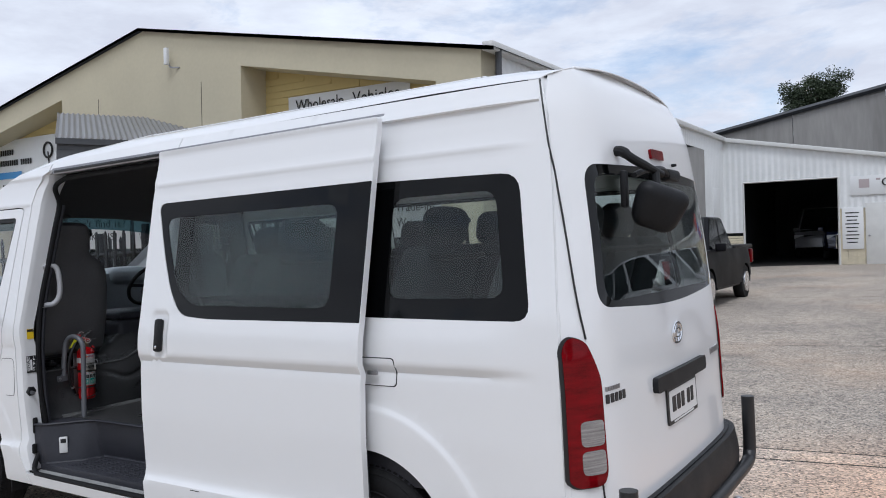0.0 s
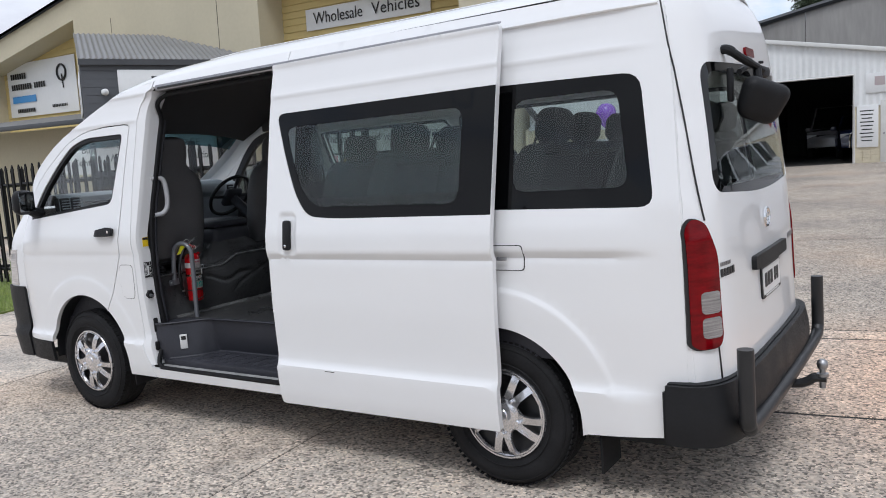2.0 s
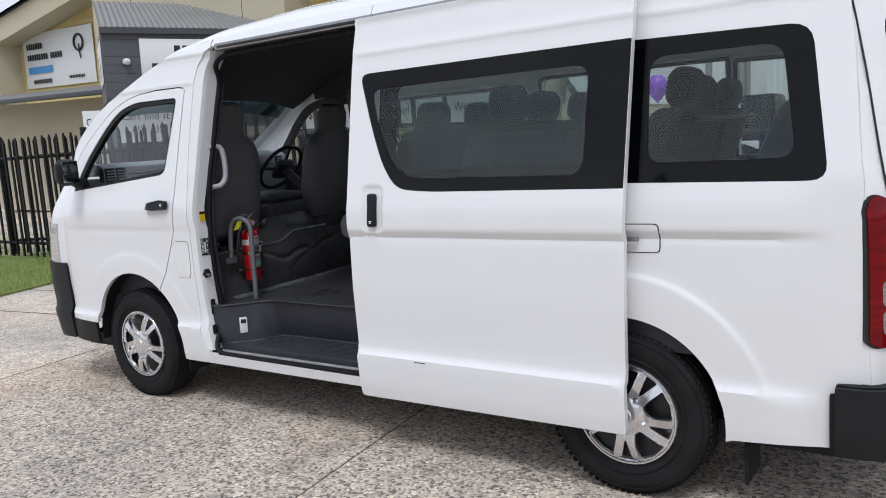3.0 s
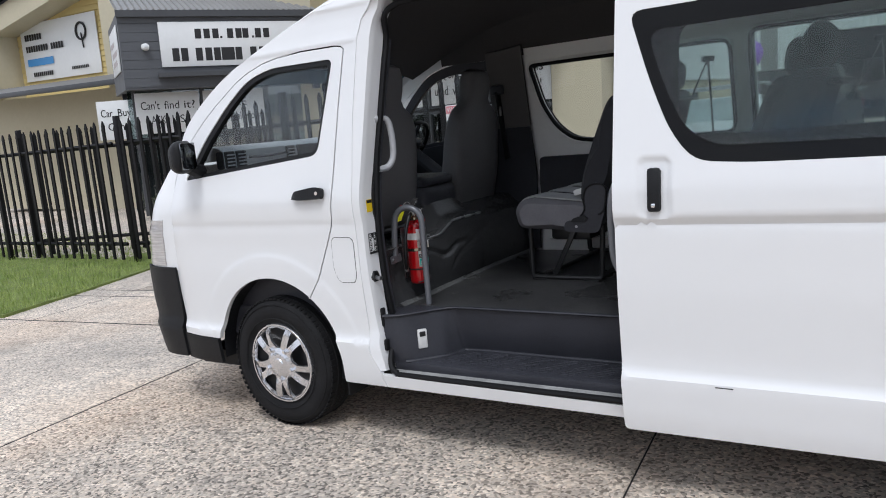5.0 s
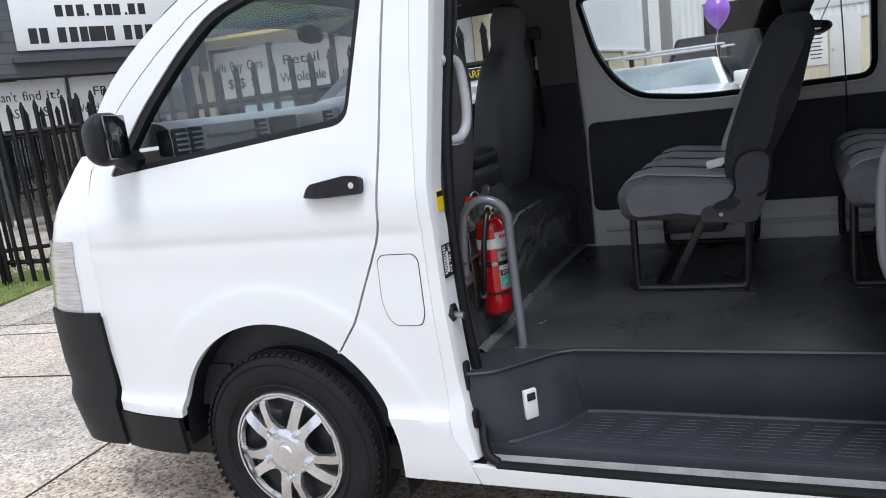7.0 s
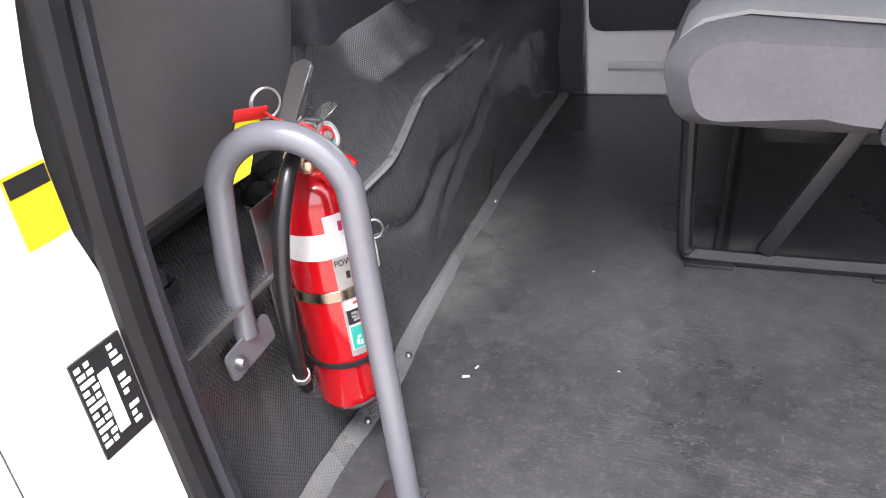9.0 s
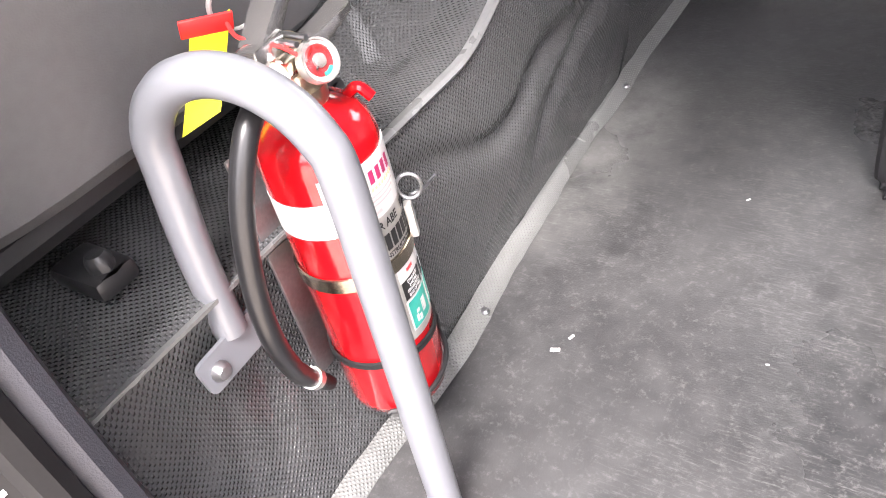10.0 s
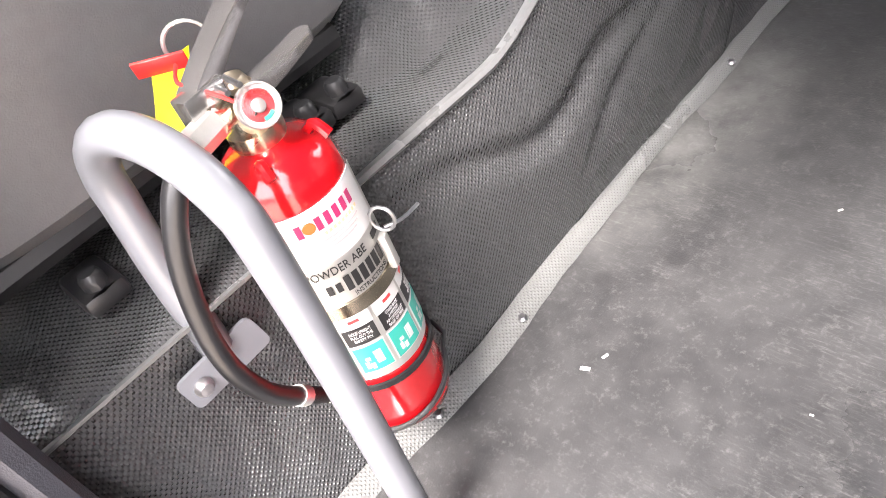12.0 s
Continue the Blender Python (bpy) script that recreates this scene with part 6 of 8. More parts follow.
part("reflective_band", wrap(-205, -54, 0.912, 0.944, ER + 0.0004), LABEL_W, cylinder, "white band")
part("label", wrap(-52, 58, 0.778, 0.9610, ER + 0.0004), LABEL_S, cylinder, "silver instruction label")
part("service_label", wrap(-54, 46, 0.913, 0.964, ER + 0.0009), LABEL_W, cylinder, "white service label with a flame mark")
# service label: a wordmark drawn as plain bars, a flame dot, and fine print
for k in range(7):
    if k != 1:
        wrap_bar(-36 + k * 9.3, -30.4 + k * 9.3, 0.9435, 0.9550, MAGENTA, "wordmark_bar")
fl = lathe([(0.0, 0), (0.0052, 0.0), (0.0045, 0.0006), (0, 0.0008)], (0, 0, 0), "z", 14)
bmesh.ops.transform(fl, verts=fl.verts, matrix=Matrix.Translation(EC + Vector((0, 0, 0.9490))) @ Matrix.Rotation(radians(-24), 4, "Z") @ Matrix.Translation((ER + 0.0010, 0, 0)) @ Matrix.Rotation(radians(90), 4, "Y"))
part("flame_mark", fl, ORANGE, cylinder)
for k in range(13):
    wrap_bar(-33 + k * 4.7, -30.2 + k * 4.7, 0.9375, 0.9402, PALEP if k < 4 else ORANGE_P, "print_bar")
for k in range(3):
    wrap_bar(-20 + 4 * k, 24 - 4 * k, 0.9325 - 0.0040 * k, 0.9338 - 0.0040 * k, PALEP, "print_bar")
wrap_bar(-30, -4, 0.9172, 0.9196, PALEP, "print_bar")
wrap_text("POWDER ABE", 0.0112, -19, 0.9045, INK, "print_line", 0.055)
wrap_bar(26, 44, 0.9012, 0.9078, INK, "print_bar")
for k in range(7):
    wrap_bar(-20 + k * 8.6, -13.6 + k * 8.6, 0.8805, 0.8955, INK, "wordmark_bar")
for a in (-38, -29):
    part("arrow_mark", wrap(a, a + 5.5, 0.8835, 0.8925, ER + 0.0014, 0.0003), INK, cylinder)
wrap_text("INSTRUCTIONS", 0.0064, 6, 0.8752, INK, "print_line", 0.038)
for a, words in ((-31, "HOLD UPRIGHT\nPULL OUT THE\nSAFETY PIN"), (8, "STAND BACK\n2 METRES\nAIM NOZZLE AT\nBASE OF FIRE"), (47, "SQUEEZE\nTRIGGER\nAND SWEEP")):
    part("picture_panel", wrap(a - 18, a + 17, 0.842, 0.8585, ER + 0.0010, 0.0004), LABEL_W, cylinder)
    part("caption_panel", wrap(a - 17, a + 16, 0.8225, 0.8415, ER + 0.0010, 0.0004), INK, cylinder)
    rows = words.split("\n")
    for i, r in enumerate(rows):
        wrap_text(r, 0.0046, a, 0.8320 + ((len(rows) - 1) / 2 - i) * 0.0046, LABEL_W, "print_line", 0.0016 * len(r))
    part("picture_panel", wrap(a - 18, a + 17, 0.7870, 0.8205, ER + 0.0010, 0.0004), LABEL_W, cylinder)
    part("picture_panel", wrap(a - 16.5, a + 15.5, 0.7885, 0.8190, ER + 0.0014, 0.0003), TEAL, cylinder)
    wrap_bar(a - 11, a - 7, 0.7930, 0.8010, LABEL_W, "picture_shape")
    wrap_bar(a - 6, a - 2, 0.7915, 0.7985, LABEL_W, "picture_shape")
    wrap_bar(a - 9, a - 4, 0.8020, 0.8060, LABEL_W, "picture_shape")
    wrap_bar(a + 1, a + 9, 0.7960, 0.8110, LABEL_W, "picture_shape")
    wrap_bar(a - 6, a + 5, 0.8485, 0.8515, REDT, "picture_shape")
# clamp band, strap and wire cradle
cb = part("clamp_band", lathe([(ER + 0.0008, 0.857), (ER + 0.0026, 0.8575), (ER + 0.0026, 0.8705), (ER + 0.0008, 0.871)], EC, "z", 40, closed=True), BAND, ext, "dull brass-coloured clamp band")
a = radians(34)
part("toggle_latch", box(-0.002, 0.005, -0.005, 0.005, -0.017, 0.017, 0.002, m=Matrix.Translation((EC.x + (ER + 0.004) * math.cos(a), EC.y + (ER + 0.004) * math.sin(a), 0.882)) @ Matrix.Rotation(a, 4, "Z")), STEEL_B, cb)
part("latch_ring", tube([Vector((EC.x + (ER + 0.008 + 0.010 * math.sin(t)) * math.cos(a) , EC.y + (ER + 0.008 + 0.010 * math.sin(t)) * math.sin(a) + 0.004, 0.912 + 0.012 * math.cos(t))) for t in np.linspace(0, 2 * math.pi, 20)], 0.0016, 6, caps=False), STEEL, cb)
part("latch_wire", tube(smooth_path([(EC.x + 0.045, EC.y + 0.035, 0.903), (EC.x + 0.05, EC.y + 0.05, 0.901), (EC.x + 0.045, EC.y + 0.072, 0.897)]), 0.0016, 6), STEEL, cb)
part("rubber_strap", lathe([(ER + 0.0006, 0.764), (ER + 0.003, 0.7645), (ER + 0.003, 0.7705), (ER + 0.0006, 0.771)], EC, "z", 40, closed=True), RUBBER, ext, "black strap")
wire = [Vector((EC.x + (ER + 0.003) * math.cos(t), EC.y + (ER + 0.003) * math.sin(t), 0.716 + 0.012 * math.sin(t))) for t in np.linspace(radians(-62), radians(62), 24)]
wire = [wire[0] + Vector((-0.002, -0.004, 0.0))] + wire + [wire[-1] + Vector((-0.008, 0.012, 0.004)), wire[-1] + Vector((-0.03, 0.016, 0.006))]
part("wire_cradle", tube(wire, 0.0026, 8), DARKSTEEL, ext, "black wire cradle")
part("back_plate", box(EC.x - 0.060, EC.x - 0.056, EC.y - 0.045, EC.y + 0.03, 0.72, 0.97, 0.002), STEEL, ext, "steel wall bracket")
# valve head
head = part("valve_head", lathe([(0.020, 1.004), (0.0215, 1.010), (0.0215, 1.018), (0.016, 1.021), (0.0135, 1.026), (0.0135, 1.050), (0.011, 1.056), (0.0, 1.056)], EC, "z", 20), BRASS, ext, "nickel valve head")
part("outlet", tube([EC + Vector((0.002, 0.010, 1.042)), EC + Vector((0.018, -0.030, 1.044))], 0.0105, 12), BRASS, head)
part("hose_nut", tube([EC + Vector((0.016, -0.026, 1.044)), EC + Vector((0.024, -0.058, 1.042))], 0.0115, 6), STEEL_B, head)
gd = Vector((0.85, -0.10, 0.34)).normalized()
g0 = EC + Vector((0.008, 0.000, 1.033))
gu, gw = frame_of(gd)
gb = tube([g0, g0 + gd * 0.026], 0.008, 10)
part("gauge_stem", gb, BRASS, head)


def disc(c, d, prof_pts, n=24):
    u, w = frame_of(d)
    b = bmesh.new()
    rings = [[b.verts.new(c + d * h + r * (math.cos(2 * math.pi * k / n) * u + math.sin(2 * math.pi * k / n) * w)) for k in range(n)] for r, h in prof_pts]
    for p, q in zip(rings, rings[1:]):
        for k in range(n):
            b.faces.new((p[k], p[(k + 1) % n], q[(k + 1) % n], q[k]))
    b.faces.new(rings[-1])
    b.faces.new(rings[0][::-1])
    return b


gc = g0 + gd * 0.020
gau = part("gauge", disc(gc, gd, [(0.012, 0.0), (0.0155, 0.002), (0.0160, 0.008), (0.0155, 0.0105), (0.0146, 0.0105), (0.0142, 0.007)]), STEEL_B, head, "pressure gauge with a pale rim")
part("gauge_face", disc(gc + gd * 0.0072, gd, [(0.0140, 0.0), (0.0140, 0.0004)]), LABEL_W, gau)
part("gauge_ring", disc(gc + gd * 0.0074, gd, [(0.0112, 0.0), (0.0112, 0.0005)]), GAUGE_R, gau)
part("gauge_hub", disc(gc + gd * 0.0079, gd, [(0.0052, 0.0), (0.0048, 0.002), (0.002, 0.003)]), STEEL_B, gau)
part("gauge_glass", disc(gc + gd * 0.0105, gd, [(0.0134, 0.0), (0.0125, 0.0022), (0.008, 0.0042), (0.003, 0.0048)]), GAUGE_G, gau)
arc_b = bmesh.new()
for a0, a1, mcol in ((200, 260, REDT), (280, 340, REDT)):
    tube([gc + gd * 0.0082 + 0.0098 * (math.cos(radians(t)) * gu + math.sin(radians(t)) * gw) for t in np.linspace(a0, a1, 10)], 0.0016, 5, arc_b)
part("gauge_scale", arc_b, REDT, gau)
part("gauge_green", tube([gc + gd * 0.0082 + 0.0098 * (math.cos(radians(t)) * gu + math.sin(radians(t)) * gw) for t in np.linspace(80, 130, 8)], 0.0016, 5), TEAL, gau)
part("needle", tube([gc + gd * 0.009, gc + gd * 0.009 + gu * 0.006 + gw * 0.004], 0.0008, 5), INK, gau)


def lever(p0, p1, w, bow, name):
    """A pressed channel lever from p0 to p1."""
    d = (p1 - p0)
    u = d.cross(Vector((0, 0, 1))).normalized()
    n = u.cross(d).normalized()
    us_l = list(np.linspace(0, 1, 13))

    def f(s, k):
        ww = w * (0.85 + 0.25 * s) * (1 if s < 0.9 else math.sqrt(max(0.05, 1 - ((s - 0.9) / 0.1) ** 2)))
        drop = 0.017 * (1 - s * 0.75) * max(0.0, abs(k) - 0.6) / 0.4
        return p0 + d * s + u * ww * max(-0.62, min(0.62, k)) + n * (bow * math.sin(math.pi * s) - drop)
    return part(name, sheet(f, us_l, [-1, -0.62, -0.61, -0.3, 0, 0.3, 0.61, 0.62, 1], 0.0012), LEVER_S, head, "bent steel lever")


lever(Vector((-3.598, 0.372, 1.066)), Vector((-3.624, 0.466, 1.105)), 0.0160, 0.003, "squeeze_lever")
lever(Vector((-3.598, 0.392, 1.050)), Vector((-3.606, 0.478, 1.052)), 0.0140, -0.003, "carry_handle")
part("lever_cheek", box(-0.0085, 0.0085, -0.020, 0.014, -0.014, 0.010, 0.002, m=Matrix.Translation((-3.597, 0.382, 1.058)) @ Matrix.Rotation(radians(8), 4, "Z")), LEVER_S, head)
for dy in (0.388, 0.398):
    part("lever_pin", tube([(-3.572, dy, 1.062), (-3.618, dy + 0.004, 1.062)], 0.0022, 8), STEEL, head)
pin = Vector((-3.628, 0.394, 1.074))
part("pull_ring", tube([Vector((-3.644, 0.408, 1.076)) + 0.0165 * Vector((math.cos(t) * 0.55, math.cos(t) * 0.84, math.sin(t))) + Vector((0.0012 * math.sin(t / 2), 0, 0)) for t in np.linspace(0, 4 * math.pi, 56)], 0.0013, 6, caps=False), STEEL_B, head, "wire pull ring")
part("seal_tie", tube(smooth_path([(-3.632, 0.388, 1.073), (-3.610, 0.376, 1.070), (-3.585, 0.384, 1.062), (-3.576, 0.396, 1.046)]), 0.0016, 6), REDT, head, "red plastic seal")
part("seal_tag", box(-0.019, 0.019, -0.0013, 0.0013, -0.0085, 0.0085, 0.001, m=Matrix.Translation((-3.650, 0.385, 1.072)) @ Euler((0.5, 0.15, 1.0)).to_matrix().to_4x4()), REDT, head)
part("service_tag", sheet(lambda u, v: Vector((-3.660, 0.396, 1.068)) + Vector((0.016 * u * 0.55 - 0.010 * v - 0.004 * math.sin(v * 2.6), 0.017 * u * 0.84 - 0.034 * v + 0.004 * math.sin(3 * v), -0.066 * v + 0.004 * u)), list(np.linspace(-1, 1, 5)), list(np.linspace(0, 1, 12)), 0.0008), YTAG, head, "yellow service tag")
for y in (-0.020, 0.026):
    part("red_plug", tube(smooth_path([EC + Vector((0.020, y, 0.998)), EC + Vector((0.031, y * 1.1, 1.005)), EC + Vector((0.040, y * 1.2, 0.996))]), 0.0045, 8), RED, cylinder)
# hose
hp_ = [Vector(v) for v in ((-3.582, 0.350, 1.042), (-3.580, 0.326, 1.026), (-3.583, 0.304, 0.985), (-3.587, 0.290, 0.93), (-3.591, 0.287, 0.88), (-3.600, 0.296, 0.833), (-3.612, 0.311, 0.797), (-3.623, 0.327, 0.770))]
hose = part("hose", tube(smooth_path(hp_, 8), 0.0088, 12), HOSE, ext, "black rubber discharge hose")
hd = (hp_[-1] - hp_[-2]).normalized()
part("hose_clip", tube([hp_[-1] - hd * 0.012, hp_[-1] + hd * 0.002], 0.0100, 12), STEEL_B, hose)
part("nozzle", tube([hp_[-1], hp_[-1] + hd * 0.045], [0.0088, 0.0075], 12), BLACK_PL, hose)

# scraps on the floor
SCRAP = mat("grubby_paper", (0.42, 0.42, 0.41), 0.7, var=0.1, scale=200)
for x, y, s, a in ((-3.521, 0.560, 0.0055, 20), (-3.512, 0.584, 0.004, 70), (-3.31, 0.62, 0.002, 10), (-3.40, 0.88, 0.003, 50), (-3.22, 0.98, 0.002, 0)):
    b = box(-s, s, -s * 0.45, s * 0.45, 0, 0.0012, 0.0005, m=pose(x, y, FLOOR_Z, 0, 0, a))
    solid("paper_scrap", b, SCRAP, "tiny white paper scrap on the van floor", "litter", "floor scraps")
for x, y in ((-3.616, 0.429), (-3.620, 0.578), (-3.650, 1.10)):
    b = lathe([(0, 0.004), (0.004, 0.0035), (0.006, 0)], (x, y, FLOOR_Z + 0.010), "z", 10)
    solid("edging_screw", b, STEEL, "small steel screw in the vinyl floor edging", "screw", "edging screws")

# ---------- buildings round the yard, which falls gently to one side ----------
def settle(ob, fall, shift):
    turn = Matrix.Translation((-8, 0, 0)) @ Matrix.Rotation(radians(fall), 4, "Y") @ Matrix.Translation((8, 0, 0))
    ob.matrix_world = Matrix.Translation(shift) @ turn @ Matrix.Translation(ob.location)


def wall_f(y):
    return lambda x, z: (x, y, z)


def ribbed(x0, x1, y, z0, z1f, pitch, depth, bm=None, sgn=-1):
    """Corrugated cladding on a wall along x, with a top edge z1f(x)."""
    bm = bm or bmesh.new()
    n = int((x1 - x0) / (pitch / 6))
    prev = None
    for k in range(n + 1):
        x = x0 + (x1 - x0) * k / n
        ph = (x / pitch) % 1
        d = depth * (0.5 - 0.5 * math.cos(2 * math.pi * ph))
        cur = (bm.verts.new((x, y + sgn * d, z0)), bm.verts.new((x, y + sgn * d, z1f(x))))
        if prev:
            bm.faces.new((prev[0], cur[0], cur[1], prev[1]))
        prev = cur
    return bm


def sign_board(name, parent, m, w, h, label="", material=None):
    """A flat board in the plane of m (its x to the right, y up, z out of the wall)."""
    return part(name, box(-w / 2, w / 2, -h / 2, h / 2, -0.02, 0.0, 0.004, m=m), material or SIGN_W, parent, label)


def bars(parent, m, rows, material, name="sign_bar"):
    for x, y, w, h in rows:
        part(name, box(x - w / 2, x + w / 2, y - h / 2, y + h / 2, 0.001, 0.004, m=m), material, parent)


def facing(x, y, z, a=0):
    """A plane whose normal points to -y, turned by a about the upright."""
    return Matrix.Translation((x, y, z)) @ Matrix.Rotation(radians(a), 4, "Z") @ Matrix.Rotation(radians(90), 4, "X")


def words_on(words, size, m, parent, width, pitch=1.25):
    """One lettering a line, each as wide as its share of the longest."""
    rows = words.split("\n")
    longest = max(len(r) for r in rows)
    for i, r in enumerate(rows):
        cw = width * (0.35 + 0.65 * len(r) / longest) / len(r)
        at_char = 0
        for w in r.split(" "):
            text("sign_word", w, size, m @ Matrix.Translation(((at_char + len(w) / 2 - len(r) / 2) * cw, ((len(rows) - 1) / 2 - i) * size * pitch, 0)), INK, parent, 0.002, width=cw * len(w) * 0.94)
            at_char += len(w) + 1


FY = 10.0
RX, RZ, SL = -15.7, 6.85, 0.19
gable = thing("showroom_building", (-15, 14, 0), "cream rendered gabled showroom with yellow recesses", "building")


def gz(x):
    return RZ - SL * abs(x - RX)


gab = [(-25.4, -0.4), (-6.1, -0.4), (-6.1, gz(-6.1)), (RX, RZ), (-25.4, gz(-25.4))]
rec_r = [(-12.28, 2.75), (-7.08, 2.75), (-7.08, 4.57), (-12.28, 5.55)]
rec_l = [(-24.4, 2.75), (-19.25, 2.75), (-19.25, 5.55), (-24.4, 4.57)]
shop_r = [(-12.2, 0.15), (-7.0, 0.15), (-7.0, 2.6), (-12.2, 2.6)]
part("wall", panel(gab, [rec_r, rec_l, shop_r], wall_f(FY), 0.8, 1.0), RENDER_C, gable, angle=20)
for r in (rec_r, rec_l):
    rw = part("recess_wall", panel(r, [], wall_f(FY + 0.77), 0.1, 1.0), YELLOW_W, gable)
    xa, xb = min(p[0] for p in r), max(p[0] for p in r)
    for k in range(18):
        z = 2.78 + 0.15 * k
        lim = [x for x in np.linspace(xa, xb, 80) if (z + 0.14) < np.interp(x, *zip(*sorted([(p[0], p[1]) for p in r if p[1] > 3])))]
        if lim:
            b = box(min(lim), max(lim), FY + 0.742, FY + 0.768, z, z + 0.142)
            for v in b.verts:
                if v.co.z > z + 0.1:
                    v.co.y += 0.018 if v.co.y < FY + 0.76 else 0
            part("weatherboard", b, YELLOW_W, rw)
for x in (-17.6, -13.6):
    part("control_joint", box(x - 0.008, x + 0.008, FY - 0.003, FY + 0.01, 3.0, gz(x) - 1.1), JOINT, gable)
part("wall", box(-6.4, -6.1, FY + 0.8, 19.2, -0.4, gz(-6.1) - 0.05), RENDER_C, gable)
part("wall", box(-25.4, -25.1, FY + 0.8, 26, -0.4, gz(-25.4) - 0.05), RENDER_C, gable)
for s in (-1, 1):
    b = bmesh.new()
    x0 = RX + s * 9.95
    vs = [b.verts.new(p) for p in ((RX, FY - 0.10, RZ + 0.04), (x0, FY - 0.10, gz(x0) + 0.04), (x0, 19.1, gz(x0) + 0.04), (RX, 19.1, RZ + 0.04))]
    f = b.faces.new(vs)
    bmesh.ops.solidify(b, geom=[f], thickness=0.05)
    part("roof", b, CLAD_D, gable)
    b = bmesh.new()
    vs = [b.verts.new(p) for p in ((RX, FY - 0.15, RZ + 0.045), (x0, FY - 0.15, gz(x0) + 0.045), (x0, FY - 0.15, gz(x0) - 0.03), (RX, FY - 0.15, RZ - 0.03))]
    f = b.faces.new(vs)
    bmesh.ops.solidify(b, geom=[f], thickness=0.04)
    part("barge_board", b, BARGE, gable)
part("gutter", box(-6.02, -5.80, FY - 0.1, 19.2, gz(-6.1) - 0.06, gz(-6.1) + 0.10, 0.02), GUTTER, gable, "pale steel gutter")
part("downpipe", tube([(-5.85, 10.2, gz(-6.1)), (-5.85, 10.2, 2.42), (-5.85, 10.24, 2.32), (-5.85, 10.72, 2.06), (-5.85, 10.78, 1.95), (-5.85, 10.78, -0.3)], 0.06, 10), CLAD_D, gable)
part("roof_vent", box(-8.2, -7.2, 13.5, 14.5, 5.1, 5.75, 0.03), JOINT, gable)
ant = part("wall_antenna", box(-14.66, -14.56, FY - 0.22, FY - 0.12, 5.85, 6.25, 0.02), SIGN_W, gable, "small white wall antenna")
part("antenna_arm", tube(smooth_path([(-14.6, FY - 0.12, 5.9), (-14.55, FY - 0.1, 5.8), (-14.35, FY, 5.78)]), 0.02, 6), STEEL, ant)
wb = sign_board("sign_board", gable, facing(-9.85, FY + 0.70, 4.62), 3.35, 0.46, "long white wall sign")
words_on("Wholesale Vehicles", 0.36, facing(-9.85, FY + 0.68, 4.62), wb, 2.95)
cb_ = sign_board("sign_board", gable, facing(-22.3, FY + 0.70, 4.05), 3.65, 1.6, "white company sign with a plain windmill shape")
bars(cb_, facing(-22.3, FY + 0.68, 4.05), [(-1.55 + 0.125 * k, 0.42, 0.09, 0.17) for k in range(7)] + [(-1.55 + 0.125 * k, 0.10, 0.09, 0.17) for k in range(15) if k != 9] + [(0.55 + 0.08 * k, -0.58, 0.055, 0.08) for k in range(10)] + [(-1.35 + 0.10 * k, -0.62, 0.07, 0.12) for k in range(10)], INK)
bars(cb_, facing(-22.3, FY + 0.68, 4.05), [(-0.95, -0.28, 1.3, 0.2)], mat("blue_print", (0.05, 0.25, 0.55), 0.4, var=0.03))
ring = [facing(-21.15, FY + 0.67, 4.35) @ Vector((0.22 * math.cos(t), 0.22 * math.sin(t) + 0.05, 0)) for t in np.linspace(0, 2 * math.pi, 25)]
part("windmill_shape", tube(ring, 0.03, 6, caps=False), INK, cb_)
part("windmill_mast", tube([facing(-21.15, FY + 0.67, 4.35) @ Vector((0, 0, 0)), facing(-21.15, FY + 0.67, 4.35) @ Vector((0.05, -0.4, 0))], 0.02, 6), INK, cb_)
# skillion awning over the left shopfront
b = sheet(lambda x, k: Vector((x, FY - 0.02 - 1.3 * k, 3.05 - 0.28 * k + 0.015 * math.cos(2 * math.pi * x / 0.16))), list(np.arange(-25.2, -15.2, 0.04)), [0, 1], 0.01)
aw = part("awning", b, ROOF_G, gable, "grey corrugated awning")
part("awning_gutter", box(-25.2, -15.2, FY - 1.42, FY - 1.30, 2.68, 2.80, 0.02), CLAD_D, aw)
b = sheet(lambda x, k: Vector((x, FY - 0.02 - 0.9 * k, 3.00 - 0.20 * k + 0.015 * math.cos(2 * math.pi * x / 0.16))), list(np.arange(-12.6, -6.6, 0.04)), [0, 1], 0.01)
aw = part("awning", b, ROOF_G, gable, "grey corrugated awning")
part("awning_gutter", box(-12.6, -6.6, FY - 1.02, FY - 0.90, 2.70, 2.82, 0.02), CLAD_D, aw)
# shopfront to the right: glazing with signs
sf = part("shopfront_glass", box(-12.2, -7.0, FY + 0.12, FY + 0.13, 0.15, 2.6), GLASS_B, gable)
for x in (-12.2, -10.9, -9.6, -8.3, -7.0):
    part("mullion", box(x - 0.035, x + 0.035, FY + 0.06, FY + 0.16, 0.15, 2.6, 0.005), CLAD_D, sf)
part("transom", box(-12.2, -7.0, FY + 0.06, FY + 0.16, 1.55, 1.62, 0.005), CLAD_D, sf)
part("room_back", box(-12.3, -6.9, FY + 2.9, FY + 3.0, 0, 2.8), ROOM_SHADE, sf)
for x, words in ((-11.55, "We Buy Cars\n$ $ $"), (-10.25, "Retail\nWholesale"), (-8.95, "QUALITY\nused vehicles"), (-7.65, "Trade-ins\nWelcome!")):
    sbd = sign_board("window_sign", gable, facing(x, FY + 0.10, 2.1), 1.2, 0.86, "white window sign")
    words_on(words, 0.24, facing(x, FY + 0.075, 2.1), sbd, 1.0)
settle(gable, 1.8, (-0.26, -0.15, 0.10))

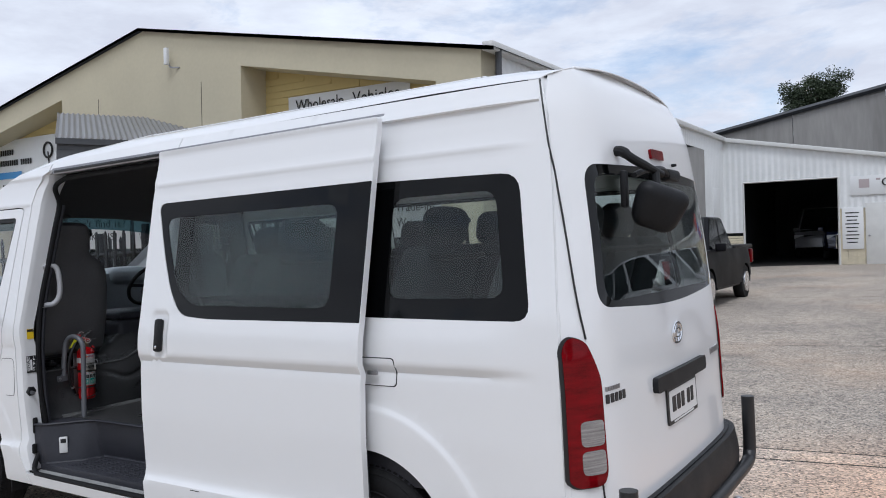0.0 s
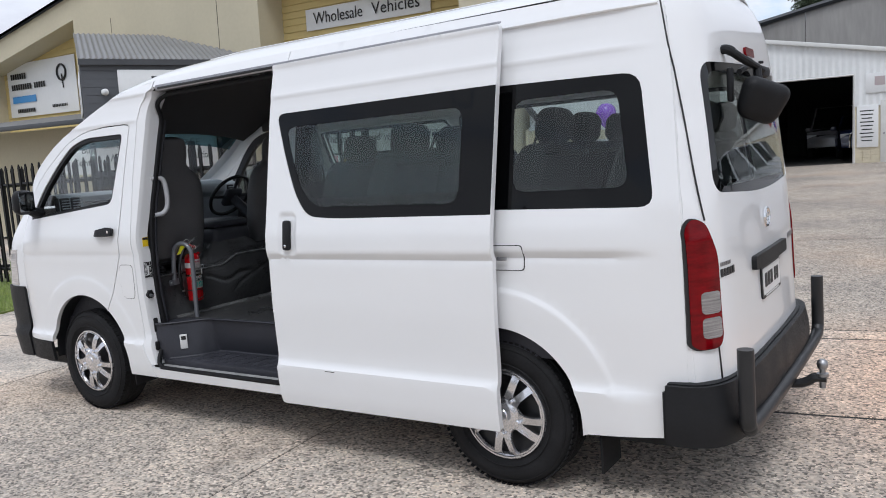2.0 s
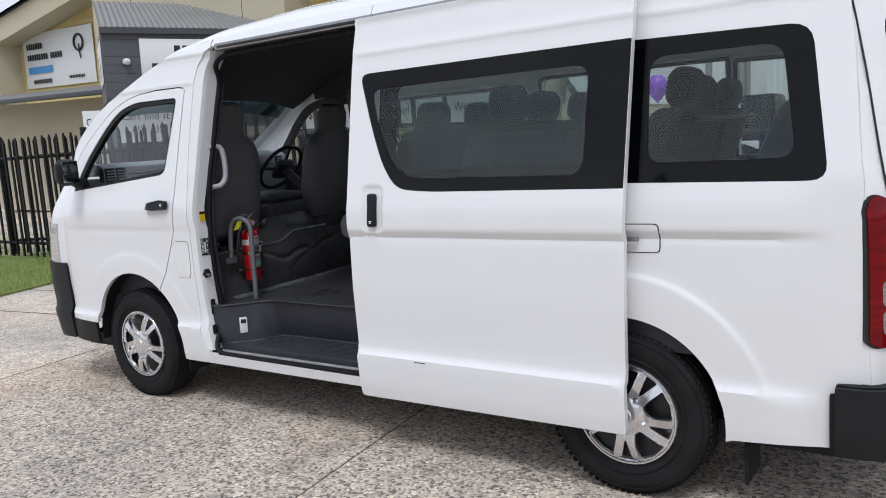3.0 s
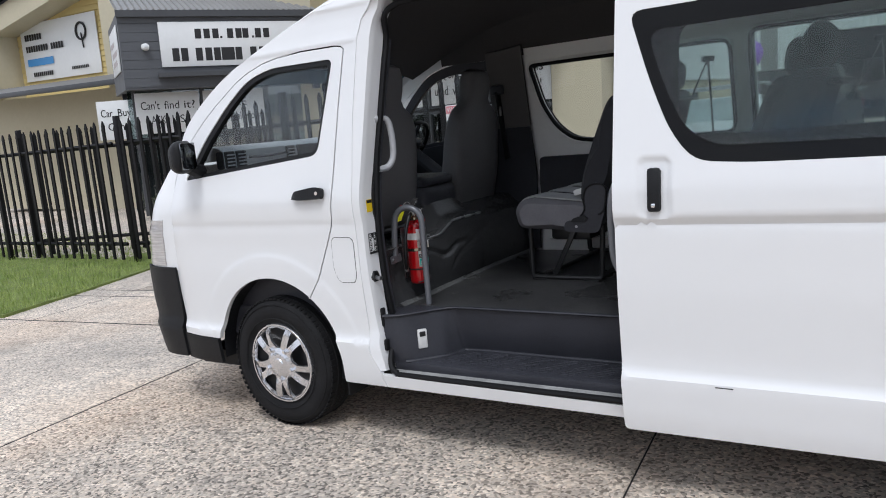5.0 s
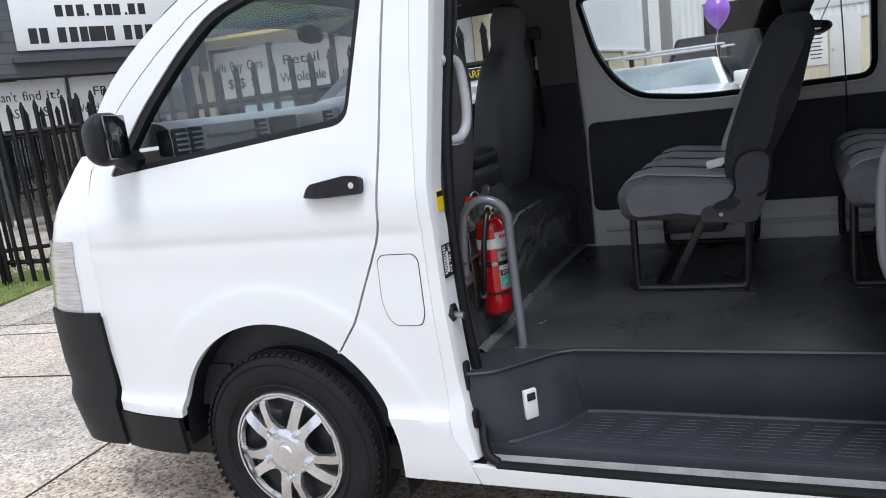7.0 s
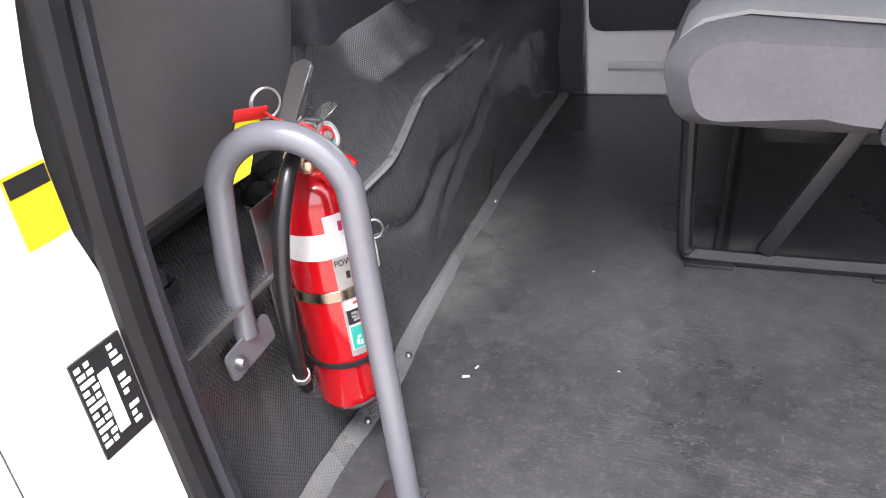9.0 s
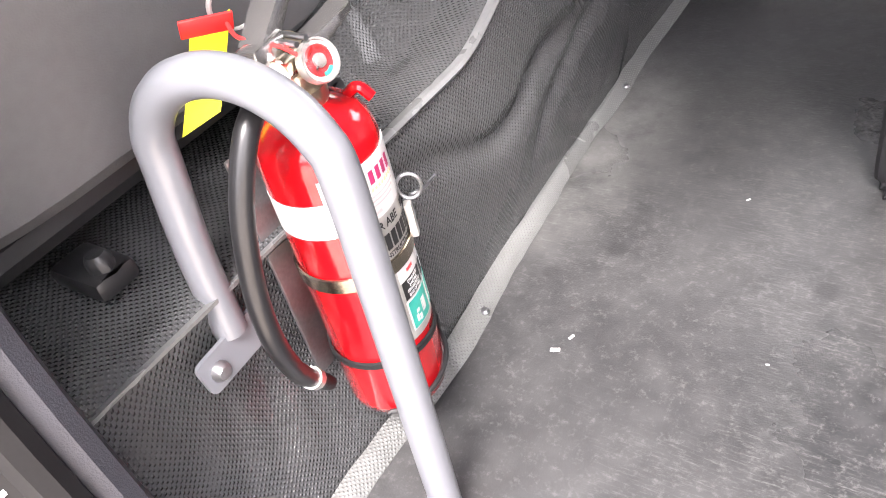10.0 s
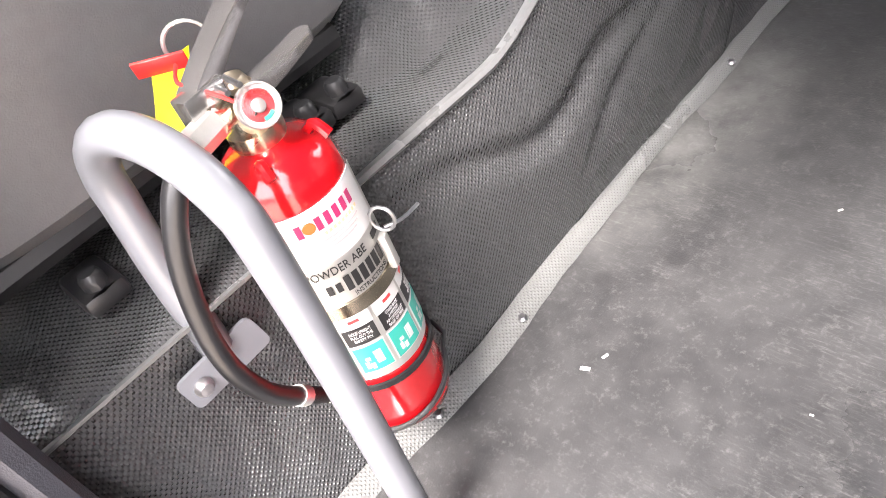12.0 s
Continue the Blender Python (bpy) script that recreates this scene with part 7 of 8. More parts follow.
annex = thing("entry_annex", (-13, 8.5, 0), "slate-grey entry annex with a corrugated steel roof", "annex")
K = Vector((-13.995, 6.58))
A, B = Vector((0.526, 0.851)), Vector((-0.851, 0.526))
ANG = math.degrees(math.atan2(A.y, A.x))


def prism(pts, z0, z1):
    b = bmesh.new()
    lo = [b.verts.new((p.x, p.y, z0)) for p in pts]
    hi = [b.verts.new((p.x, p.y, z1)) for p in pts]
    n = len(pts)
    for i in range(n):
        b.faces.new((lo[i], lo[(i + 1) % n], hi[(i + 1) % n], hi[i]))
    b.faces.new(lo)
    b.faces.new(hi[::-1])
    return b


c4 = [K - A * 0.15, K + A * 3.5, K + A * 3.9 + B * 1.2, K + A * 1.5 + B * 3.6, K - A * 0.15 + B * 2.9]
part("body", prism(c4, 2.42, 3.80), ANNEX_G, annex)
for k in range(8):
    z = 2.46 + k * 0.165
    q = [K - B * 0.004 - A * 0.004, K + A * 3.5 - B * 0.004, K + A * 3.5 + B * 0.01, K + B * 2.9 - A * 0.004]
    part("lining_board", prism([K - B * 0.012 - A * 0.15, K + A * 3.5 - B * 0.012, K + A * 3.5 + B * 0.004, K - A * 0.15 + B * 0.004], z, z + 0.158), ANNEX_G, annex)
part("trim", prism([K + A * 3.42 - B * 0.05, K + A * 3.56 - B * 0.05, K + A * 3.56 + B * 0.05, K + A * 3.42 + B * 0.05], 2.3, 3.85), CLAD_D, annex)


def annex_roof(s, k):
    p = K + A * (-0.17 + 3.77 * s) + B * (-0.10 + 3.2 * k)
    return Vector((p.x, p.y, 3.84 + 0.95 * k + 0.018 * math.cos(2 * math.pi * s * 3.75 / 0.11)))


part("roof", sheet(annex_roof, list(np.linspace(0, 1, 206)), [0, 1], 0.01), ROOF_G, annex, "grey corrugated steel roof")
part("fascia", prism([K - A * 0.17 - B * 0.10, K + A * 3.6 - B * 0.10, K + A * 3.6 - B * 0.02, K - A * 0.17 - B * 0.02], 3.72, 3.84), CLAD_D, annex)
am = facing(0, 0, 0, ANG)
sg = K + A * 1.87 - B * 0.05
m = Matrix.Translation((sg.x, sg.y, 3.22)) @ am
web = sign_board("sign_board", annex, m, 2.66, 0.82, "white sign with black bars")
bars(web, m, [(-0.62 + 0.163 * k, 0.19, 0.115, 0.18) for k in (0, 1, 2, 3.7, 4.7, 5.5, 7.0, 8.0)] + [(-0.19, 0.12, 0.04, 0.04), (0.42, 0.12, 0.04, 0.04)], INK)
bars(web, m, [(-1.06 + 0.178 * k, -0.19, 0.125, 0.24) for k in (0, 0.9, 2.4, 3.4, 4.3, 5.1, 5.8, 6.6, 8.2, 9.2, 10.2, 11.2)], INK)
part("hood", prism([K + A * 0.45 - B * 0.22, K + A * 3.45 - B * 0.22, K + A * 3.45, K + A * 0.45], 2.62, 2.70), CLAD_D, annex)
cam_p = K + A * 0.28 - B * 0.08
part("wall_camera", lathe([(0, -0.09), (0.05, -0.06), (0.07, 0.0), (0.06, 0.04), (0, 0.05)], (cam_p.x, cam_p.y, 3.18), "y", 16), SIGN_W, annex, "white dome camera")
sp = K + B * 1.3 - A * 0.18
m2 = Matrix.Translation((sp.x, sp.y, 3.2)) @ facing(0, 0, 0, ANG - 90)
side_s = sign_board("sign_board", annex, m2, 2.0, 0.85, "white side sign")
bars(side_s, m2, [(-0.3, 0.15, 0.9, 0.1), (0.1, -0.05, 1.3, 0.1), (0.0, -0.22, 1.1, 0.1)], PALEP)
# glazed front under the annex
for k, words in ((-1, "Car Buying\nCentre"), (0, "Can't find it?\nASK US!"), (1, "FREE\nVehicle Valuations")):
    if k < 0:
        c = K + B * 0.75 + A * 0.05
        mm = Matrix.Translation((c.x - 0.7, c.y + 0.15, 1.9)) @ facing(0, 0, 0, 12)
        w = 1.25
    else:
        c = K + A * (0.62 + 1.28 * k) + B * 0.5
        mm = Matrix.Translation((c.x, c.y, 1.98)) @ am
        w = 1.2
    sbd = sign_board("window_sign", annex, mm, w, 0.78, "white window sign")
    words_on(words, 0.22, mm @ Matrix.Translation((0, 0, 0.004)), sbd, w * 0.86)
g0, g1 = K + B * 0.56 - A * 0.1, K + A * 3.5 + B * 0.56
part("glass_front", prism([g0, g1, g1 + B * 0.012, g0 + B * 0.012], 0.1, 2.42), GLASS_B, annex)
# added backing whose dark colour imitates the shade behind the glass
part("shade_backing", prism([g0 + B * 1.2, g1 + B * 1.2, g1 + B * 1.3, g0 + B * 1.3], 0.0, 2.42), ROOM_SHADE, annex)
for k in range(4):
    p = K + A * (-0.02 + 1.28 * k) + B * 0.52
    part("mullion", prism([p, p + A * 0.07, p + A * 0.07 + B * 0.08, p + B * 0.08], 0.0, 2.45), CLAD_D, annex)
part("plinth_wall", box(-25, -15.4, FY - 0.25, FY - 0.02, -0.4, 2.75), RENDER_C, annex)
settle(annex, 2.2, (-0.30, 0.15, 0.0))

shed = thing("workshop_shed", (-2, 30, 0), "white steel-clad workshop with an open roller door", "shed")


def shed_top(x):
    return 4.45 - 0.19 * (x + 5.5)


SY = 26.0
part("wall", ribbed(-5.5, -4.82, SY, 1.2, shed_top, 0.2, 0.03), CLAD_W, shed)
part("wall", ribbed(-4.82, -1.85, SY, 2.93, shed_top, 0.2, 0.03), CLAD_W, shed)
part("wall", ribbed(-1.85, 9.0, SY, 1.9, shed_top, 0.2, 0.03), CLAD_W, shed)
part("backing", box(-1.85, 9.0, SY + 0.02, SY + 0.12, -0.4, 1.9), BRICK_C, shed)
for j in range(22):
    for i in range(3):
        z = -0.1 + j * 0.086
        if z > 1.1:
            continue
        x = -5.5 + 0.24 * i + (0.12 if j % 2 else 0)
        part("brick", box(x, min(x + 0.23, -4.84), SY - 0.012, SY + 0.08, z, z + 0.076), BRICK_C, shed)
for j in range(22):
    for i in range(3):
        z = -0.1 + j * 0.086
        x = -1.83 + 0.24 * i
        part("brick", box(x, x + 0.23, SY - 0.012, SY + 0.02, z, z + 0.076), BRICK_C, shed)
part("gutter", box(-5.5, 9.0, SY - 0.16, SY - 0.02, 0, 0.14, 0.02, m=Matrix.Translation((-5.5, 0, shed_top(-5.5) - 0.02)) @ Matrix.Rotation(math.atan(0.19), 4, "Y") @ Matrix.Translation((5.5, 0, 0))), GUTTER, shed)
part("door_frame", tube([(-4.82, SY - 0.02, -0.2), (-4.82, SY - 0.02, 2.93), (-1.85, SY - 0.02, 2.93), (-1.85, SY - 0.02, -0.2)], 0.04, 4), GUTTER, shed)
dr = part("personnel_door", box(-1.08, -0.2, SY - 0.03, SY + 0.02, 0.0, 2.05, 0.005), GUTTER, shed, "pale grey door")
part("door_knob", lathe([(0, -0.05), (0.03, -0.04), (0.03, -0.02), (0, 0)], (-0.98, SY - 0.03, 1.0), "y", 10), STEEL, dr)
nb = sign_board("notice", shed, facing(-1.45, SY - 0.05, 1.25), 0.62, 1.35, "white notice with small print")
bars(nb, facing(-1.45, SY - 0.05, 1.25), [(-0.02, 0.5 - 0.12 * k, 0.40 - 0.05 * (k % 3), 0.035) for k in range(9)], INK)
cm = sign_board("sign_board", shed, facing(0.35, SY - 0.06, 2.62), 3.7, 0.62, "white workshop sign with a plain windmill shape")
text("sign_words", "Commercial", 0.4, facing(0.55, SY - 0.085, 2.68), INK, cm, 0.003, width=2.3)
bars(cm, facing(-1.1, SY - 0.06, 2.62), [(0, 0.06, 0.3, 0.28), (0.4, 0.18, 0.12, 0.06)], PALEP)
# workshop walls, their indoor shade put into the dark colour
part("inner_wall", box(-5.6, 9.0, 36, 36.1, -0.4, 4.3), ROOM_SHADE, shed)
part("inner_wall", box(-5.7, -5.6, SY + 0.15, 36, -0.4, 4.3), ROOM_SHADE, shed)
part("inner_wall", box(3.0, 3.1, SY + 0.15, 36, -0.4, 3.0), ROOM_SHADE, shed)
part("roof", box(-5.7, 9.0, SY + 0.02, 36, 0, 0.08, m=Matrix.Translation((-5.5, 0, shed_top(-5.5) - 0.1)) @ Matrix.Rotation(math.atan(0.19), 4, "Y") @ Matrix.Translation((5.5, 0, 0))), CLAD_D, shed)


def side_clad(y0, y1, z0, z1, parent, x=-5.5):
    b = ribbed(y0, y1, 0, z0, lambda t: z1, 0.2, 0.03)
    bmesh.ops.transform(b, matrix=Matrix(((0, -1, 0, x), (1, 0, 0, 0), (0, 0, 1, 0), (0, 0, 0, 1))), verts=b.verts)
    return part("wall", b, CLAD_W, parent)


side_clad(19.2, 21.0, 1.5, 4.45, shed)
side_clad(21.0, 23.6, 3.95, 4.45, shed)
side_clad(23.6, 26.0, -0.3, 4.45, shed)
part("brick_base", box(-5.62, -5.49, 19.2, 21.0, -0.3, 1.5), BRICK_C, shed)
part("bay_back", box(-9.0, -8.9, 19, 26, -0.3, 4.4), ROOM_SHADE, shed)
part("bay_top", box(-9.0, -5.55, 19.2, 26, 4.35, 4.42), CLAD_D, shed)
part("gutter", box(-5.62, -5.36, 19.0, 26.0, 4.43, 4.58, 0.02), GUTTER, shed)
sign_board("notice", shed, Matrix.Translation((-5.46, 24.9, 2.0)) @ Matrix.Rotation(radians(90), 4, "Z") @ Matrix.Rotation(radians(90), 4, "X"), 0.9, 1.5, "white wall notice")
settle(shed, 1.0, (-0.57, 0.27, 0.48))

# long side wall of the yard, brick below and steel above
sidewall = thing("yard_wall", (-6.1, 15, 0), "cream brick wall with white steel cladding above", "wall")
side_clad(10.35, 19.2, 1.68, 4.9, sidewall, -6.06)
bw = part("brick_wall", box(-6.12, -6.075, 10.30, 19.2, -0.4, 1.68), BRICK_C, sidewall)
for j in range(18):
    for i in range(14):
        y = 10.4 + 0.6 * i + (0.3 if j % 2 else 0)
        z = 0.02 + j * 0.09
        part("block", box(-6.076, -6.058, y, y + 0.588, z, z + 0.08), BRICK_C, bw)
for y in (10.45, 13.4, 16.2):
    part("brick_pier", box(-6.08, -6.0, y, y + 0.35, -0.4, 1.68), BRICK_C, sidewall)
part("cladding_flashing", box(-6.08, -6.01, 10.35, 19.2, 1.66, 1.72, 0.01), CLAD_W, sidewall)
settle(sidewall, 1.0, (-0.13, 0.0, 0.30))

back = thing("concrete_warehouse", (0, 45, 0), "weathered grey concrete warehouse with a dark roof edge", "building")


def back_top(x):
    return 6.98 + 0.168 * (x + 9.0)


for k in range(11):
    x0, x1 = -14 + 4.1 * k, -14 + 4.1 * (k + 1) - 0.04
    part("wall_panel", panel([(x0, -0.4), (x1, -0.4), (x1, back_top(x1)), (x0, back_top(x0))], [], wall_f(40), 0.25, 3), GREY_CONC, back)
    part("roof_edge", tube([(x0, 39.9, back_top(x0) + 0.05), (x1 + 0.05, 39.9, back_top(x1) + 0.05)], 0.14, 4), CLAD_D, back)
part("roof_cowl", lathe([(0.0, 0.9), (0.35, 0.85), (0.4, 0.5), (0.3, 0.45), (0.3, 0), (0, 0)], (0.0, 43, 8.75), "z", 12), STEEL, back)

# ---------- fence, grass ----------
fence = thing("palisade_fence", (-12, 3.7, 0), "black steel palisade fence with pointed pickets", "fence")


def picket(x, y, parent):
    b = bmesh.new()
    w, d = 0.042, 0.011
    prof_p = [(-w, 0.0), (w, 0.0), (w, 1.77), (w * 1.25, 1.785), (0.0, 1.855), (-w * 1.25, 1.785), (-w, 1.77)]
    fr = [b.verts.new((px * 0.55, -d, pz + 0.07)) for px, pz in prof_p]
    bk = [b.verts.new((px * 0.55, d, pz + 0.07)) for px, pz in prof_p]
    b.faces.new(fr)
    b.faces.new(bk[::-1])
    for i in range(len(prof_p)):
        b.faces.new((fr[i], bk[i], bk[(i + 1) % 7], fr[(i + 1) % 7]))
    return finish(b, "picket", FENCE_B)


pick_me = picket(0, 0, None)


def fence_run(x0, y0, x1, y1):
    d = Vector((x1 - x0, y1 - y0, 0))
    n = int(d.length / 0.19)
    ang = math.atan2(d.y, d.x)
    for k in range(n):
        p = Vector((x0, y0, 0)) + d * (k + 0.5) / n
        ob = new("picket", pick_me)
        ob.parent = fence
        ob.matrix_local = Matrix.Translation(p - fence.location) @ Matrix.Rotation(ang, 4, "Z")
    for z in (0.28, 1.62):
        part("rail", tube([(x0, y0 + 0.03, z), (x1, y1 + 0.03, z)], 0.026, 4), FENCE_B, fence)
    for k in range(math.ceil(d.length / 3.0 - 0.01)):
        p = Vector((x0, y0, 0)) + d.normalized() * 3.0 * k
        part("post", box(p.x - 0.034, p.x + 0.034, p.y - 0.01, p.y + 0.058, 0, 1.98, 0.006), FENCE_B, fence)


fence_run(-25.72, 3.72, -10.72, 3.68)
fence_run(-10.66, 3.76, -4.7, 3.80)
fence_run(-13.25, 3.87, -9.5, 5.4)
warn = sign_board("warning_sign", fence, facing(-5.35, 3.77, 1.47), 0.33, 0.33, "white warning sign with a faded red band")
part("warning_band", box(-0.155, 0.155, 0.085, 0.155, 0.001, 0.003, m=facing(-5.35, 3.765, 1.47)), mat("faded_red_print", (0.62, 0.20, 0.24), 0.4, var=0.06), warn)
text("sign_words", "WARNING", 0.065, facing(-5.35, 3.757, 1.59), SIGN_W, warn, 0.001, width=0.28)
part("warning_picture", lathe([(0.0, 0.004), (0.042, 0.004), (0.048, 0.0)], (-5.37, 3.765, 1.40), "y", 18), INK, warn)
bars(warn, facing(-5.35, 3.765, 1.47), [(0, 0.05, 0.2, 0.03), (0.05, -0.12, 0.18, 0.03)], PALEP)
beware = sign_board("warning_sign", fence, facing(-4.98, 3.78, 1.44), 0.32, 0.32, "white warning sign with a black heading")
part("warning_band", box(-0.155, 0.155, 0.065, 0.155, 0.001, 0.003, m=facing(-4.98, 3.775, 1.44)), INK, beware)
text("sign_words", "BEWARE", 0.075, facing(-4.98, 3.767, 1.55), YELLOW, beware, 0.001, width=0.28)
bars(beware, facing(-4.98, 3.775, 1.44), [(0, 0.0, 0.2, 0.04), (0, -0.09, 0.24, 0.03)], PALEP)

SOIL = mat("lawn_soil", (0.14, 0.18, 0.045), 0.95, var=0.3, scale=6, bump=0.3, bscale=60)
GRASS = mat("lawn_grass", (0.20, 0.31, 0.06), 0.6, var=0.3, scale=3, col2=(0.36, 0.42, 0.13))
lawn_loop = [(-9.16, 1.16), (-9.94, 3.67), (-10.3, 9.0), (-30, 9.0), (-30, 1.16)]
lawn = panel(lawn_loop, [], lambda x, y: (x, y, 0.025 + 0.02 * noise.noise(Vector((x, y, 0)))), 0.03, 0.5)
solid("lawn", lawn, SOIL, "mown lawn beside the concrete drive", "lawn", kind="structure")
rng = random.Random(4)
verts, faces = [], []
for k in range(26000):
    x = -9.2 - 9.5 * rng.random() ** 1.6
    y = 1.18 + 5.0 * rng.random()
    if not inside((x, y), lawn_loop):
        continue
    h, a, w = rng.uniform(0.03, 0.075), rng.uniform(0, 6.28), rng.uniform(0.003, 0.006)
    tx, ty = rng.uniform(-0.03, 0.03), rng.uniform(-0.03, 0.03)
    i = len(verts)
    verts += [(x - w * math.cos(a), y - w * math.sin(a), 0.02), (x + w * math.cos(a), y + w * math.sin(a), 0.02), (x + tx, y + ty, 0.03 + h)]
    faces.append((i, i + 1, i + 2))
gme = bpy.data.meshes.new("grass")
gme.from_pydata(verts, [], faces)
gme.materials.append(GRASS)
tagged(new("grass", gme), "short green grass blades on the lawn", "grass", kind="stuff")

# ---------- parked vehicles ----------


def paint(name, col):
    return mat(name, col, 0.25, var=0.04, scale=2, coat=0.8, rvar=0.05)


P_WHITE, P_DARK, P_BLUE, P_SILVER = paint("white_car_paint", (0.74, 0.75, 0.76)), mat("black_car_paint", (0.008, 0.008, 0.010), 0.5, var=0.05, scale=2, spec=0.10), paint("navy_car_paint", (0.012, 0.02, 0.06)), paint("silver_car_paint", (0.45, 0.46, 0.48))
CAR_GLASS = mat("dark_car_glass", (0.015, 0.018, 0.02), 0.04, var=0.05, spec=0.7, rvar=0.02)
LAMP = mat("car_lamp", (0.6, 0.62, 0.64), 0.08, var=0.1, scale=30, coat=1.0)


def vehicle(kind, material, label, rack=False, bar=False, height=0.0, screen=None):
    """A parked car, its own origin on the ground under its middle, facing -y."""
    c = thing("parked_" + kind, (0, 0, 0), label, kind, "vehicles parked in the yard")
    L, W, H = (4.8, 1.84, 1.60 if kind == "wagon" else 1.76) if kind != "van" else (5.0, 1.95, 2.0)
    H = height or H
    h, w = L / 2, W / 2
    low = rounded([(-h, 0.42), (-h + 0.03, 0.78), (-h + 0.16, 1.0), (-h + 1.15, 1.08), (h - 0.1, 1.08), (h, 0.85), (h, 0.42), (h - 0.25, 0.32)]
                  + arc(h - 1.0, 0.36, 0.40, 0, 180, 8) + arc(-h + 0.95, 0.36, 0.40, 0, 180, 8) + [(-h + 0.2, 0.32)], 0.03, 2)

    def flank(s):
        return lambda y, z: (s * (w - 0.03 * max(0, (z - 0.75)) / 0.35 - 0.16 * max(0, (abs(y) - h + 0.75) / 0.75) ** 2 + 0.02 * math.sin((z - 0.3) * 4)), y, z)
    b = bmesh.new()
    for s in (-1, 1):
        panel(low, [], flank(s), 0.03 * s, 0.2, b)
    outline = [(-h, 0.42), (-h + 0.03, 0.78), (-h + 0.16, 1.0), (-h + 1.15, 1.08), (h - 0.1, 1.08), (h, 0.85), (h, 0.42)]
    od = dense(outline, 0.12)[:-8]

    def hull(i, u):
        y, z = od[i]
        x = flank(1)(y, z)[0]
        return Vector((u * x, y - (0.10 if y < 0 else -0.05) * (1 - u * u) * min(1, max(0, (abs(y) - h + 0.4) / 0.3)), z + (0.03 * (1 - u * u) if abs(y) < h - 0.1 and z > 0.9 else 0)))
    sheet(hull, list(range(len(od))), list(np.linspace(-1, 1, 9)), 0, b)
    body = part("body", b, material, c)
    ry0, ry1 = -h + 1.15, (h - 0.15 if kind in ("wagon", "van") else h - 1.75)
    t0, t1 = ry0 + (0.75 if kind != "van" else 0.45), ry1 - 0.25
    rw, bw_ = w - 0.24, w - 0.06

    def cab(y, z):
        k = (z - 1.06) / (H - 1.06)
        return bw_ + (rw - bw_) * k
    cabin = bmesh.new()
    ring = lambda z, a, e: [Vector((-cab(0, z), a, z)), Vector((cab(0, z), a, z)), Vector((cab(0, z), e, z)), Vector((-cab(0, z), e, z))]
    lo, hi = ring(1.06, ry0, ry1), ring(H - 0.04, t0, t1)
    vl, vh = [cabin.verts.new(p) for p in lo], [cabin.verts.new(p) for p in hi]
    for i in range(4):
        cabin.faces.new((vl[i], vl[(i + 1) % 4], vh[(i + 1) % 4], vh[i]))
    cabin.faces.new(vh[::-1])
    bmesh.ops.bevel(cabin, geom=cabin.edges[:], offset=0.05, segments=3, affect="EDGES", profile=0.5)
    cb2 = part("cabin", cabin, material, c)

    def quad(p, name, out):
        q = bmesh.new()
        mid = sum(p, Vector()) / 4
        f = q.faces.new([q.verts.new(mid + (v - mid) * 0.90 + out * 0.008) for v in p])
        bmesh.ops.solidify(q, geom=[f], thickness=0.006)
        part(name, q, screen if screen and name == "windscreen" else CAR_GLASS, cb2)
    quad([lo[0], lo[1], hi[1], hi[0]], "windscreen", Vector((0, -1, 0.6)))
    quad([lo[2], lo[3], hi[3], hi[2]], "rear_window", Vector((0, 1, 0.3)))
    for a, b2, s in ((1, 2, 1), (0, 3, -1)):
        n = 3 if kind == "wagon" else 2
        for k in range(n):
            f0, f1 = k / n, (k + 1) / n
            quad([lo[a].lerp(lo[b2], f0), lo[a].lerp(lo[b2], f1), hi[a].lerp(hi[b2], f1), hi[a].lerp(hi[b2], f0)], "side_window", Vector((s, 0, 0.2)))
        part("mirror", box(-0.10, 0.10, -0.05, 0.05, -0.08, 0.08, 0.03, m=Matrix.Translation((s * (w + 0.06), ry0 + 0.42, 1.12))), material, c)
        part("headlamp", box(-0.19, 0.19, -0.05, 0.05, -0.08, 0.08, 0.03, m=Matrix.Translation((s * (w - 0.30), -h + 0.07, 0.82))), LAMP, c)
        part("tail_lamp", box(-0.08, 0.08, -0.05, 0.05, -0.16, 0.16, 0.03, m=Matrix.Translation((s * (w - 0.12), h - 0.03, 0.88))), RED_LENS, c)
        part("side_step", tube([(s * (w - 0.05), -h + 1.5, 0.36), (s * (w - 0.05), h - 1.5, 0.36)], 0.05, 8), BLACK_PL, c)
    part("grille", box(-0.52, 0.52, -h - 0.02, -h + 0.1, 0.66, 0.88, 0.02), BLACK_PL, c)
    part("front_bumper", box(-w + 0.12, w - 0.12, -h - 0.05, -h + 0.2, 0.38, 0.60, 0.06), material, c)
    part("rear_bumper", box(-w + 0.1, w - 0.1, h - 0.15, h + 0.06, 0.42, 0.60, 0.05), BLACK_PL, c)
    part("number_plate", box(-0.19, 0.19, -h - 0.065, -h - 0.05, 0.44, 0.55, 0.003), PLATE_W, c)
    for s in (-1, 1):
        for y in (-h + 0.95, h - 1.0):
            wl = part("wheel", lathe([(0.0, -0.01), (0.20, -0.015), (0.215, 0.0), (0.21, 0.05), (0.0, 0.06)], (s * (w - 0.02), y, 0.36), "x", 20), SILVER, c)
            part("tyre", lathe([(0.21, -0.10 * 1), (0.34, -0.10), (0.36, -0.07), (0.36, 0.07), (0.34, 0.10), (0.21, 0.10)], (s * (w - 0.10), y, 0.36), "x", 28, closed=True), RUBBER, wl)
